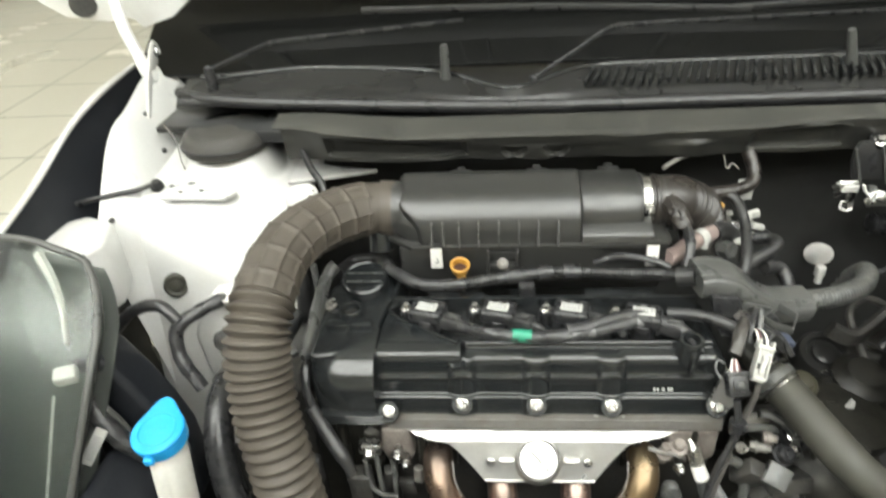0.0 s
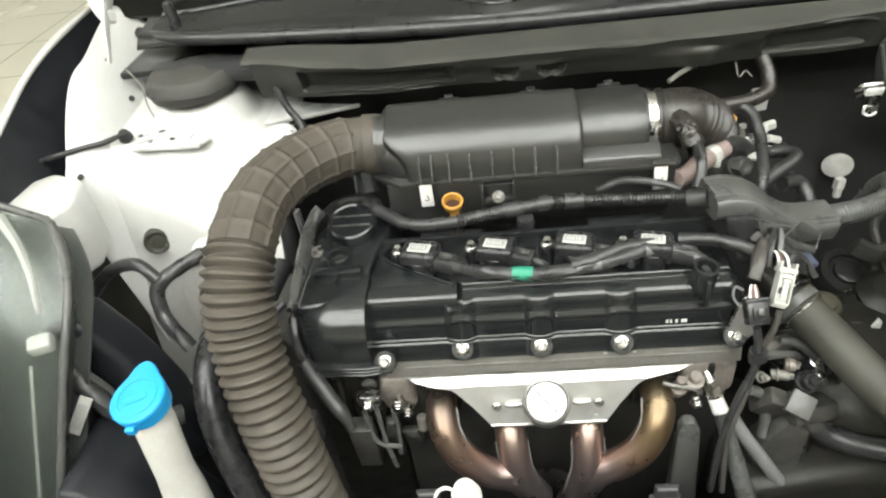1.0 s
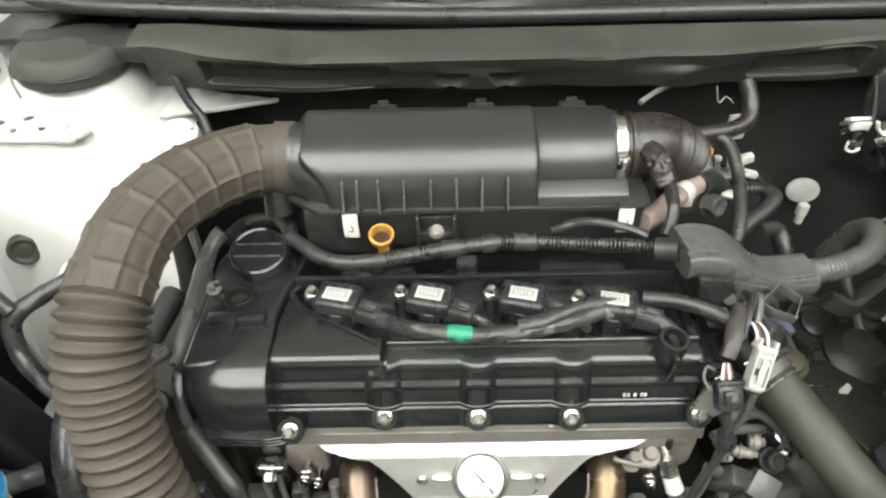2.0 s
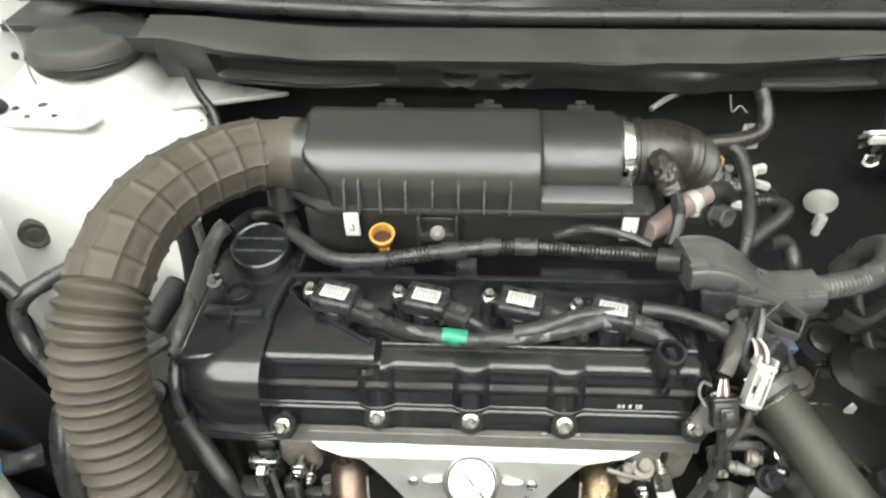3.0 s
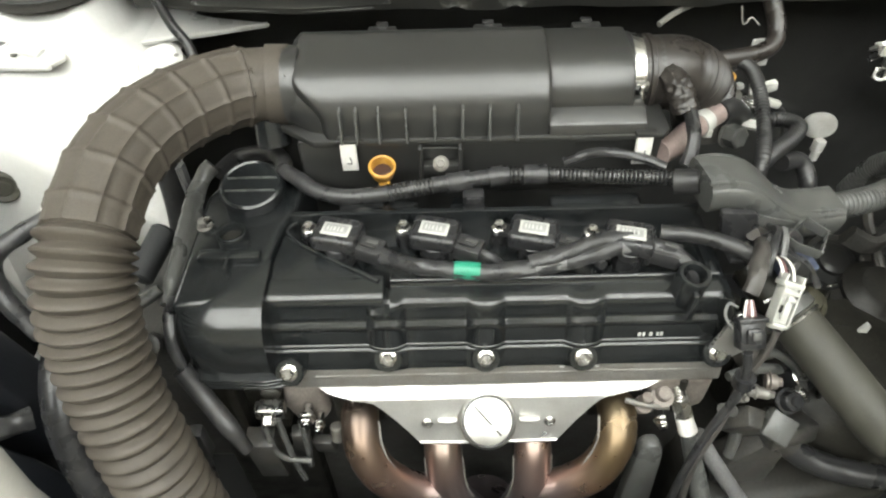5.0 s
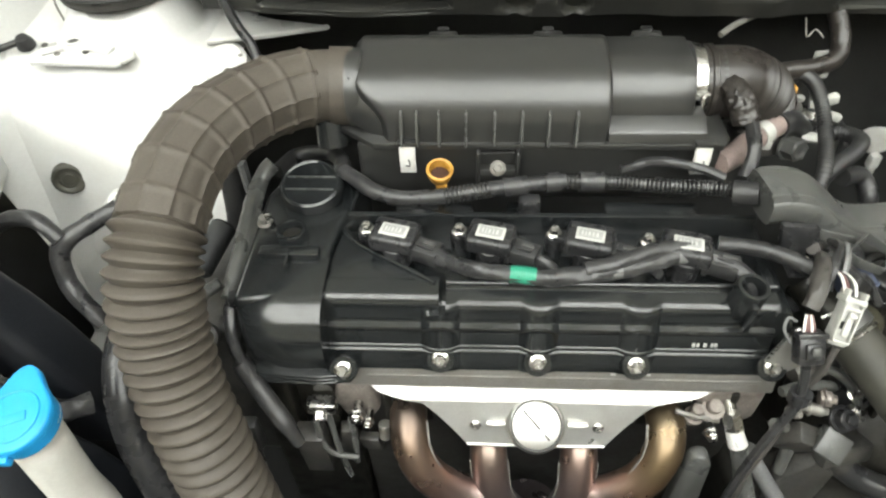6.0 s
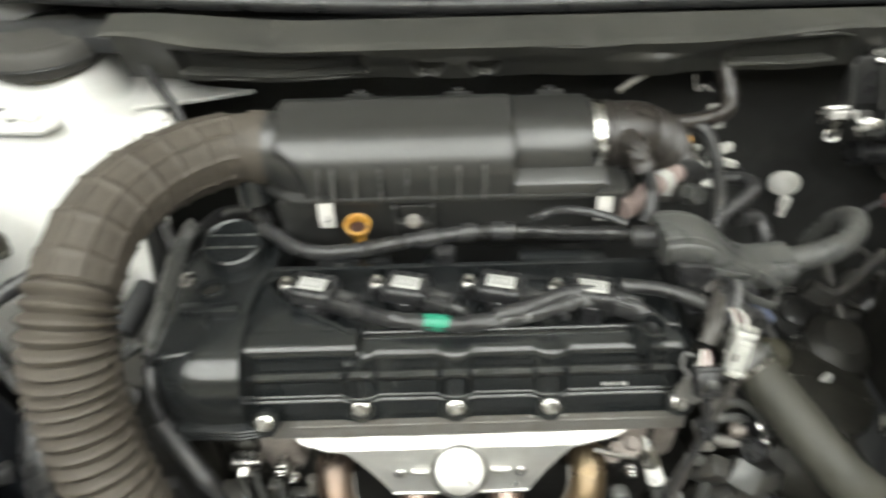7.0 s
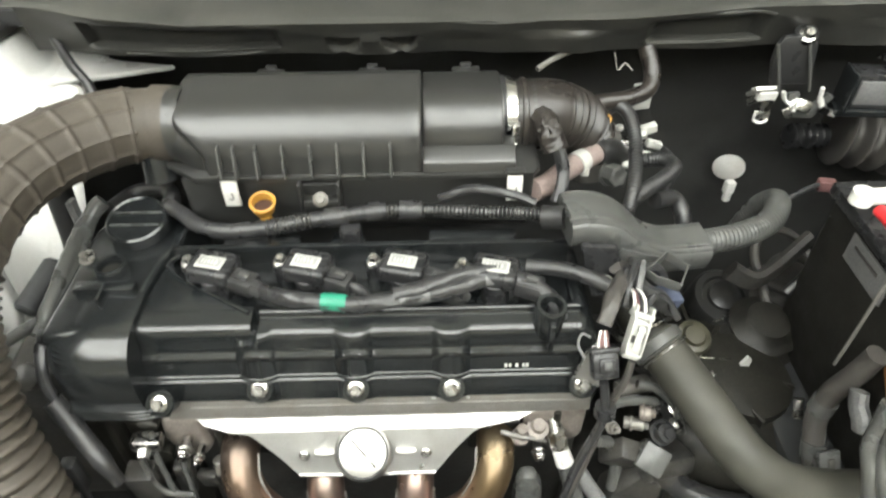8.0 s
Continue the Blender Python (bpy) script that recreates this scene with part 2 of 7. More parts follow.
M_DEEP = material("oily black metal", (0.033, 0.0322, 0.0305), 0.38, grain=300, vary=0.4, blotch=45, stain=(0.055, 0.05, 0.042), stain_amount=0.6, bump=0.25)
M_CAST = material("dull cast aluminium", (0.165, 0.159, 0.148), 0.5, metal=0.35, grain=700, vary=0.16, blotch=60, stain=(0.15, 0.135, 0.115), stain_amount=0.7, bump=0.2, rough_vary=0.12)
# Base colour carries the shade deep in the bay; also plain black parts.
M_SHADED_BLACK = material("black darkened for shade", (0.0115, 0.0110, 0.0095), 0.5, grain=300, vary=0.4, blotch=45, stain=(0.022, 0.020, 0.016), stain_amount=0.5, bump=0.2, spec=0.35)
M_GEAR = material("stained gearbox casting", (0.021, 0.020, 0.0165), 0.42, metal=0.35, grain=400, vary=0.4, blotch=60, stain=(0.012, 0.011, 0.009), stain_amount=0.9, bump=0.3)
M_STEEL = material("bright stamped steel", (0.43, 0.425, 0.41), 0.37, metal=1.0, grain=700, vary=0.06, blotch=25, stain=(0.45, 0.43, 0.39), stain_amount=0.45, bump=0.06, rough_vary=0.1)
M_ZINC = material("zinc plated steel", (0.5, 0.495, 0.48), 0.26, metal=1.0, grain=900, vary=0.12, blotch=120, stain=(0.28, 0.26, 0.23), stain_amount=0.5, bump=0.1)
M_DULL = material("dull galvanised steel", (0.5, 0.495, 0.475), 0.42, metal=0.7, grain=700, vary=0.08, blotch=25, stain=(0.34, 0.32, 0.28), stain_amount=0.5, bump=0.08, rough_vary=0.1)
M_BRIGHT = material("bright galvanised steel", (0.85, 0.84, 0.82), 0.34, metal=0.35, grain=900, vary=0.05, blotch=90, stain=(0.6, 0.58, 0.54), stain_amount=0.4, bump=0.05)
# Lighter, less metallic copy of the shield steel; light put into the colour.
M_FLAP = material("shield steel lightened on the flap", (0.66, 0.655, 0.635), 0.36, metal=0.75, grain=800, vary=0.06, blotch=30, stain=(0.48, 0.46, 0.42), stain_amount=0.5, bump=0.06)
M_CONN = material("milky nylon", (0.4, 0.4, 0.375), 0.4, grain=500, vary=0.08, blotch=70, stain=(0.28, 0.275, 0.25), stain_amount=0.6, bump=0.08)
M_WHITE = material("white nylon", (0.7, 0.69, 0.66), 0.45, grain=500, vary=0.06, blotch=50, stain=(0.5, 0.47, 0.42), stain_amount=0.5, bump=0.08)
M_LABEL = material("pale paper label", (0.40, 0.40, 0.38), 0.45, grain=400, vary=0.05, blotch=60, stain=(0.38, 0.38, 0.36), stain_amount=0.4, bump=0.03)
M_INK = material("faded print", (0.25, 0.25, 0.245), 0.6, grain=400, vary=0.1, bump=0.0)
M_BLUE = material("bright blue plastic", (0.012, 0.26, 0.58), 0.4, grain=400, vary=0.06, blotch=40, stain=(0.03, 0.31, 0.6), stain_amount=0.4, bump=0.05)
M_NECK = material("milky translucent plastic", (0.62, 0.61, 0.57), 0.45, grain=300, vary=0.04, blotch=20, stain=(0.5, 0.48, 0.42), stain_amount=0.4, bump=0.04)
M_YELLOW = material("yellow ochre plastic", (0.44, 0.235, 0.045), 0.32, grain=500, vary=0.1, blotch=90, stain=(0.26, 0.11, 0.015), stain_amount=0.6, bump=0.1)
M_OLIVE = material("olive painted metal", (0.045, 0.042, 0.027), 0.4, metal=0.2, grain=500, vary=0.15, blotch=60, stain=(0.03, 0.028, 0.02), stain_amount=0.5, bump=0.1)
M_GREEN = material("green vinyl tape", (0.02, 0.2, 0.125), 0.4, grain=600, vary=0.1, blotch=100, bump=0.1)
M_RED = material("red plastic", (0.6, 0.03, 0.035), 0.4, grain=500, vary=0.1, blotch=60, bump=0.05)
M_PINK = material("dusty pink plastic", (0.115, 0.058, 0.056), 0.5, grain=500, vary=0.1, blotch=60, bump=0.1)
M_ORANGE = material("orange plastic", (0.2, 0.085, 0.02), 0.45, grain=500, vary=0.15, blotch=60, bump=0.1)
M_BORE = material("amber darkened for the hollow", (0.035, 0.012, 0.005), 0.5, grain=500, vary=0.2, blotch=60, bump=0.05)
M_PIPE = material("brown grey hose", (0.2, 0.155, 0.142), 0.5, grain=500, vary=0.15, blotch=60, bump=0.1)
M_CHROME = material("grey green lamp reflector", (0.11, 0.118, 0.11), 0.42, metal=0.4, grain=60, vary=0.03, blotch=8, bump=0.02, rough_vary=0.06)
M_GLASS = material("clear lamp lens", (0.8, 0.83, 0.81), 0.22, grain=60, vary=0.02, blotch=8, bump=0.0, trans=1.0, ior=1.3, rough_vary=0.05)
M_SCREEN = material("dark windscreen glass", (0.006, 0.0062, 0.006), 0.06, grain=60, vary=0.05, blotch=6, bump=0.0, rough_vary=0.02, spec=0.25)
M_FLOOR = material("pale glazed floor tile", (0.68, 0.655, 0.55), 0.22, grain=90, vary=0.04, blotch=1.5, stain=(0.55, 0.53, 0.44), stain_amount=0.4, bump=0.02)
M_WALL = material("cream wall paint", (0.56, 0.54, 0.49), 0.8, grain=120, vary=0.03, blotch=1.2, stain=(0.50, 0.48, 0.43), stain_amount=0.3, bump=0.05)
M_LIGHT = material("lamp diffuser", (0.975, 1.0, 0.955), 0.5, vary=0.0, bump=0.0, emit=LAMP_POWER)


def heat_tinted(name):
    """Steel pipe coloured by heat: grey rose below, copper above, golden towards the gearbox side. The top end is
    darker.
    """
    m = material(name, (0.42, 0.27, 0.2), 0.31, metal=0.85, grain=500, vary=0.1, blotch=50, bump=0.05, rough_vary=0.06)
    nt = m.node_tree
    b = nt.nodes["Principled BSDF"]
    tc = nt.nodes.new("ShaderNodeTexCoord")
    sx = nt.nodes.new("ShaderNodeSeparateXYZ")
    nt.links.new(tc.outputs["Object"], sx.inputs["Vector"])
    wob = nt.nodes.new("ShaderNodeTexNoise")
    wob.inputs["Scale"].default_value = 35
    nt.links.new(tc.outputs["Object"], wob.inputs["Vector"])
    ramps = []
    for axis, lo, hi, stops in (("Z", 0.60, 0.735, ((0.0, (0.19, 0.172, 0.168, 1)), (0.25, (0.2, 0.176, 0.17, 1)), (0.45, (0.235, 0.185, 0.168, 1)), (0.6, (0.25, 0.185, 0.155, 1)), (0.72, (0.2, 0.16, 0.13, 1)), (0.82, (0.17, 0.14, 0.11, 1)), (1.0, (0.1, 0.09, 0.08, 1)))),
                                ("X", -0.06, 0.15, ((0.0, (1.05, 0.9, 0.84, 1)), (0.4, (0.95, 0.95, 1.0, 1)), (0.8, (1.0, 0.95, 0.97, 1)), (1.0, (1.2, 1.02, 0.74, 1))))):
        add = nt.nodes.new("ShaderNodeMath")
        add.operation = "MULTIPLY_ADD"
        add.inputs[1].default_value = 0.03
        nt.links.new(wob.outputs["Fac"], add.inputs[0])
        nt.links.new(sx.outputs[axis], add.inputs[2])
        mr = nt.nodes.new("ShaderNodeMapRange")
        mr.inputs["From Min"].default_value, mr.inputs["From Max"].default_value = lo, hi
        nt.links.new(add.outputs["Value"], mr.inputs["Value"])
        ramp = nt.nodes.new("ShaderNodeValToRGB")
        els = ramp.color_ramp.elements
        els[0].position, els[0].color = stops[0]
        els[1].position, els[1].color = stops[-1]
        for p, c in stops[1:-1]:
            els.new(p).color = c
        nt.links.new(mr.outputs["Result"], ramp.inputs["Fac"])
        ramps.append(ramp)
    mul = nt.nodes.new("ShaderNodeMix")
    mul.data_type, mul.blend_type = "RGBA", "MULTIPLY"
    mul.inputs["Factor"].default_value = 1.0
    nt.links.new(ramps[0].outputs["Color"], mul.inputs["A"])
    nt.links.new(ramps[1].outputs["Color"], mul.inputs["B"])
    nt.links.new(mul.outputs["Result"], b.inputs["Base Color"])
    return m


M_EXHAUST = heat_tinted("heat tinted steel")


def tile_joints(m, size=0.6):
    """Adds thin darker joints between square tiles to a floor material."""
    nt = m.node_tree
    b = nt.nodes["Principled BSDF"]
    src = b.inputs["Base Color"].links[0].from_socket
    tc = nt.nodes.new("ShaderNodeTexCoord")
    br = nt.nodes.new("ShaderNodeTexBrick")
    br.offset = 0.0
    br.inputs["Scale"].default_value = 1.0
    br.inputs["Brick Width"].default_value = br.inputs["Row Height"].default_value = size
    br.inputs["Mortar Size"].default_value = 0.004
    nt.links.new(tc.outputs["Object"], br.inputs["Vector"])
    mix = nt.nodes.new("ShaderNodeMix")
    mix.data_type = "RGBA"
    mix.inputs["B"].default_value = (0.2, 0.19, 0.15, 1)
    nt.links.new(br.outputs["Fac"], mix.inputs["Factor"])
    nt.links.new(src, mix.inputs["A"])
    nt.links.new(mix.outputs["Result"], b.inputs["Base Color"])


tile_joints(M_FLOOR)

# ---------- hall round the car ----------
bm = B(); box(bm, (0, 1, -0.05), (16, 16, 0.1), bevel=0)
single("floor", bm, M_FLOOR, "pale glazed tile floor of a bright hall", "floor", kind="structure")
bm = B(); box(bm, (0, 1, 3.45), (16, 16, 0.1), bevel=0)
single("ceiling", bm, M_WALL, "plain cream ceiling with strip lamps", "ceiling", kind="structure")
for nm, c, s in (("wall_north", (0, 9.1, 1.7), (16.4, 0.2, 3.4)), 
                 ("wall_east", (8.1, 1, 1.7), (0.2, 16, 3.4)), ("wall_west", (-8.1, 1, 1.7), (0.2, 16, 3.4))):
    bm = B(); box(bm, c, s, bevel=0)
    single(nm, bm, M_WALL, "plain cream painted wall of the hall", "wall", kind="structure")
for x, y, wide, deep in LAMPS:
    lamp = thing("ceiling_light", (x, y, 3.36), "long white strip lamp fixed to the ceiling", "ceiling light", "ceiling lights")
    bm = B(); box(bm, (x, y, 3.375), (wide + 0.1, deep + 0.08, 0.05), bevel=0.004)
    part("housing", bm, M_WHITE, lamp)
    bm = B(); box(bm, (x, y, 3.34), (wide, deep, 0.02), bevel=0.004)
    part("diffuser", bm, M_LIGHT, lamp, "glowing white diffuser")

bm = B(); box(bm, (0, -7.1, 1.7), (16.4, 0.2, 3.4), bevel=0)
single("wall_south", bm, M_WALL, "plain cream painted wall of the hall", "wall", kind="structure")

# ---------- car body ----------
body = thing("car_body", (0, 0.3, 0.35), "white car body with its bonnet open over the engine bay", "car")


def tower(x, y):
    """The pressed strut tower: a shelf, a bright sloping front and a rounded inboard side."""
    shelf = 0.905 + 0.10 * (y - 0.2) * ease(0.18, 0.4, y) + 0.034 * ease(0.078, 0.05, math.hypot(x + 0.391, y - 0.258))
    crease = 0.145 - 0.245 * (x + 0.452)
    front = max(0.55, 0.905 + (max(y, crease) - 0.188) * 1.75 - 6.0 * max(0.0, crease - y))
    k = 0.03
    h = max(0.0, min(1.0, 0.5 + 0.5 * (front - shelf) / k))
    z = front * (1 - h) + shelf * h - k * h * (1 - h)
    z -= 0.32 * ease(-0.275, -0.215, x) + 0.012 * ease(-0.33, -0.27, x)
    z += 0.006 * math.exp(-((x + 0.43) ** 2 + (y - 0.17) ** 2) / 0.0012)
    return V(x, y, z)


bm = B(); sheet(bm, tower, -0.52, -0.270, 0.06, 0.395, 90, 160)
strut_tower = part("strut_tower", bm, M_PAINT, body, "white painted strut tower with a bright sloping front")


def apron(u, v):
    """The inner wing: a curved wall that rises outward from the tower."""
    y = u
    top = 0.975 - 0.16 * ease(0.3, 0.02, y) ** 1.2 + 0.03 * ease(0.3, 0.46, y)
    x = -0.503 - 0.04 * v - 0.03 * ease(0.1, 0.4, y) * v
    z = tower(-0.505, y).z * (1 - v) + top * v + 0.012 * math.sin(math.pi * v)
    return V(x, y, z)


bm = B(); sheet(bm, apron, 0.118, 0.46, 0, 1, 50, 14, thick=0.002)
part("inner_wing", bm, M_PAINT, body, "white inner wing panel")


def wing(u, v):
    """The outer front wing with its rolled edge, falling away to the outside."""
    y = u
    ze = 1.012 - 0.085 * ease(0.42, -0.02, y) ** 1.5
    x = -0.60 - 0.13 * v
    z = ze - 0.004 * ease(0, 0.06, v) - 0.55 * max(0.0, v - 0.04) ** 1.15
    return V(x, y, z)


bm = B(); sheet(bm, wing, 0.0, 0.50, 0, 1, 40, 24, thick=0.002)
part("front_wing", bm, M_PAINT, body, "glossy white front wing")
bm = B()
tube(bm, [wing(y, 0) + V(0.004, 0, -0.002) for y in (0.0, 0.12, 0.25, 0.4, 0.5)], 0.004, 8, 0.02)
part("wing_edge", bm, M_PAINT, body)
bm = B()
sheet(bm, lambda u, v: wing(u, 0) + V(0.0, 0, -0.004) + V(0.045 * v, 0, -0.13 * v), 0.0, 0.5, 0, 1, 20, 6, thick=0.002)
part("wing_gap_cover", bm, M_HOUSING, body, "black plastic wing gap cover")
for q in ((-0.544, 0.335, 0.9645), (-0.5105, 0.2955, 0.9205), (-0.5345, 0.1525, 0.882)):
    bm = B(); cyl(bm, q, V(*q) + V(0.004, -0.002, 0.003), 0.004, seg=12)
    part("panel_hole", bm, M_DEEP, body)

bm = B(); box(bm, (0.2, 0.40, 0.64), (1.3, 0.03, 0.66), bevel=0.01)
part("firewall", bm, M_FELT, body, "black felt covered firewall")
bm = B(); box(bm, (0.1, 0.05, 0.33), (1.5, 0.9, 0.02), bevel=0.004)
part("undertray", bm, M_DARK, body)
bm = B(); box(bm, (-0.53, 0.475, 0.88), (0.17, 0.02, 0.20), bevel=0.004); box(bm, (-0.435, 0.385, 0.952), (0.16, 0.17, 0.01), bevel=0.003)
part("scuttle_side", bm, M_COWLTOP, body, "black panel closing the side of the scuttle")
bm = B(); box(bm, (0.80, 0.05, 0.66), (0.03, 0.8, 0.64), bevel=0.01)
part("far_inner_wing", bm, M_FELT, body)
bm = B(); box(bm, (-0.08, -0.34, 0.52), (1.2, 0.03, 0.4), bevel=0.01)
part("radiator_panel", bm, M_DARK, body)

bm = B(); box(bm, (-0.60, -0.05, 0.62), (0.012, 0.56, 0.54), bevel=0.004)
part("wheel_arch_liner", bm, M_DARK, body, "black wheel arch liner")
# Out of view: added to keep reflections in the filter box front dark.
bm = B(); box(bm, (0.1, -0.49, 0.675), (1.36, 0.29, 0.03), bevel=0.01)
part("unseen_front_panel", bm, M_COWLTOP, body, "unseen black panel added to darken reflections in the filter box")
bm = B(); prism(bm, [(-0.64, 0.69), (-0.72, 0.60), (-0.75, 0.45), (-0.72, 0.22), (-0.66, 0.22), (-0.66, 0.60)], "x", -0.62, 0.84, 0.01, 3)
part("front_bumper", bm, M_PAINT, body, "plain white front bumper")
for x in (-0.70, 0.84):
    bm = B(); lathe(bm, [(0.19, -0.08), (0.27, -0.085), (0.295, -0.06), (0.30, 0), (0.295, 0.06), (0.27, 0.085), (0.19, 0.08)], (x, 0.12, 0.30), (1, 0, 0), 40)
    wheel = part("wheel", bm, M_RUBBER, body, "black front tyre hidden in the wheel arch")
    bm = B(); lathe(bm, [(0, -0.03), (0.19, -0.05), (0.195, 0), (0.19, 0.05), (0, 0.03)], (x, 0.12, 0.30), (1, 0, 0), 40)
    part("rim", bm, M_CAST, wheel)
    bm = B(); cyl(bm, (x * 0.85, 0.12, 0.30), (x * 0.62, 0.12, 0.33), 0.02)
    part("axle", bm, M_DEEP, wheel)

# cowl: front lip, seal, ribbed top
def lip_front(x):
    return 0.174 + 0.026 * ease(0.25, 0.46, x) + 0.02 * ease(-0.2, -0.29, x)


def lip_z(x):
    return 0.982 + 0.012 * ease(-0.1, -0.28, x)


def cowl_lip(x, v):
    y0 = lip_front(x)
    dip = 0.006 * (math.exp(-((x + 0.137) / 0.012) ** 2) + math.exp(-((x - 0.174) / 0.012) ** 2) + math.exp(-((x - 0.47) / 0.02) ** 2))
    y = y0 + 0.006 * 0 + (0.232 - y0) * v
    z = lip_z(x) + 0.004 * v - 0.02 * max(0.0, 0.12 - v) - dip * (1 - v)
    return V(x, y + dip * (1 - v), z)


bm = B(); sheet(bm, cowl_lip, -0.30, 0.80, 0, 1, 150, 10, thick=0.0016)
cowl = thing("cowl_panel", (0.2, 0.2, 0.94), "dusty black cowl panel along the foot of the windscreen", "cowl panel")
part("front_lip", bm, M_COWL, cowl, "dusty grey black lip with a notched front edge")


def bell(x, c, w):
    return math.exp(-((x - c) / w) ** 2)


def cowl_face(x, v):
    """The upright face under the lip, with pressed pockets and half round scoops."""
    y0 = lip_front(x)
    z1 = 0.943 - 0.012 * ease(0.2, 0.5, x)
    pocket = 0.012 * (ease(-0.235, -0.225, x) * ease(-0.045, -0.055, x) + ease(0.30, 0.315, x) * ease(0.43, 0.415, x)) * ease(0.12, 0.2, v) * ease(0.86, 0.78, v)
    scoop = 0.010 * sum(ease(0.019, 0.013, math.hypot(x - c, (v - 0.42) * 0.030)) * ease(0.40, 0.46, v) for c in (0.012, 0.066))
    swell = 0.004 * bell(x, 0.155, 0.03) + 0.005 * bell(x, 0.24, 0.018) * ease(0.3, 0.5, v) + 0.003 * math.sin(x * 37) * ease(0.2, 0.6, v)
    return V(x, y0 + 0.003 + pocket + scoop + 0.016 * v - swell, lip_z(x) - 0.003 - (lip_z(x) - 0.003 - z1) * v)


bm = B(); sheet(bm, cowl_face, -0.29, 0.80, 0, 1, 330, 30, thick=0.002)
part("front_face", bm, M_FACE, cowl, "black face with moulded pockets")
bm = B()
tube(bm, [cowl_face(x, v) + V(0, -0.001, 0) for x, v in ((-0.26, 0.96), (-0.2, 0.95), (-0.12, 0.94), (-0.065, 0.93), (-0.056, 0.8), (-0.054, 0.6), (-0.050, 0.5))], 0.0016, 8, 0.006)
part("lower_bead", bm, M_COWL, cowl)
bm = B(); tube(bm, [cowl_face(x, 0.84) + V(0, -0.002, 0) for x in (0.305, 0.34, 0.38, 0.425)], 0.0032, 8, 0.01)
part("pocket_bead", bm, M_COWL, cowl)
bm = B(); tube(bm, [cowl_face(x, v) + V(0, -0.001, 0) for x, v in ((0.30, 0.8), (0.312, 0.5), (0.335, 0.2), (0.37, 0.08), (0.41, 0.1), (0.43, 0.2))], 0.0022, 8, 0.006)
part("pocket_rim", bm, M_COWL, cowl)
for x in (0.10, 0.112):
    bm = B(); box(bm, cowl_face(x, 0.2) + V(0, -0.001, 0), (0.006, 0.002, 0.0016), None, 0.0005)
    part("moulded_mark", bm, M_COWL, cowl)
bm = B()
prism(bm, [(-0.31, 0.234), (0.8, 0.234), (0.8, 0.262), (-0.45, 0.29), (-0.45, 0.262)], "z", 0.955, 0.972, 0.002)
part("seal_channel", bm, M_DARK, cowl)
bm = B()
tube(bm, [(-0.47, 0.315, 1.004), (-0.42, 0.285, 1.003), (-0.3, 0.268, 0.999), (0.0, 0.26, 0.988), (0.3, 0.26, 0.987), (0.8, 0.262, 0.987)], 0.0085, 12, 0.01)
part("rubber_seal", bm, M_RUBBER, cowl, "black rubber bonnet seal")


def cowl_back(x):
    return 0.365 - 0.078 * math.exp(-((x - 0.012) / 0.075) ** 2) - 0.03 * ease(-0.28, -0.44, x)


def cowl_top(x, v):
    y = 0.272 + (cowl_back(x) - 0.272) * v
    z = 0.988 + 0.008 * ease(0, 0.25, v) + 0.013 * v - 0.006 * math.exp(-((x - 0.012) / 0.06) ** 2) + 0.010 * ease(-0.05, -0.3, x)
    if v > 0.97:
        z -= 0.02
    return V(x, y, z)


bm = B(); sheet(bm, cowl_top, -0.46, 0.82, 0, 1, 120, 18, thick=0.003)
part("top_panel", bm, M_COWLTOP, cowl, "black ribbed cowl top")
bm = B(); tube(bm, [cowl_top(x, 0.95) + V(0, 0.002, 0.001) for x in [-0.44 + 0.03 * k for k in range(42)]], 0.0036, 8, 0.01)
part("rear_rim", bm, M_COVER, cowl, "glossy raised rear rim")
bm = B(); box(bm, (0.18, 0.45, 0.976), (1.3, 0.2, 0.006), bevel=0.002)
part("rear_tray", bm, M_COWLTOP, cowl)
bm = B(); cyl(bm, (0.468, 0.208, 0.945), (0.468, 0.205, 0.95), 0.012); 
part("bolt_seat", bm, M_COWLTOP, cowl)
bm = B(); bolt_head(bm, (0.468, 0.203, 0.948), (0, -0.5, 0.85), 0.006, 0.007)
part("bolt", bm, M_ZINC, cowl, "bright zinc bolt")
slat_bm = B(); box(slat_bm, (0, 0, 0), (0.0042, 0.075, 0.009), bevel=0.0012, seg=2)
slat_mesh = mesh_of("slat", slat_bm, M_COVER)
k = 0
x = 0.12
while x < 0.8:
    o = new("slat", slat_mesh)
    o.parent = cowl
    o.matrix_parent_inverse = Matrix.Translation(-ANCHOR[cowl.name])
    yb = cowl_back(x)
    o.matrix_basis = Matrix.Translation(cowl_top(x, 0.52) + V(0, 0.0, 0.004)) @ rotz(-18) @ Matrix.Diagonal((1, (yb - 0.285) / 0.085, 1, 1))
    x += 0.0125

# windscreen and wipers
bm = B(); box(bm, (0.12, 0.862, 1.212), (1.44, 0.006, 0.95), pose(0, 0, 0, -62), bevel=0.002)
glass = thing("windscreen", (0.18, 0.46, 1.0), "dark sloping windscreen glass behind the cowl", "windscreen")
part("pane", bm, M_SCREEN, glass)
bm = B(); box(bm, (0.12, 0.487, 1.008), (1.44, 0.004, 0.09), pose(0, 0, 0, -62), bevel=0.001)
part("black_border", bm, M_RUBBER, glass, "matt black printed border")


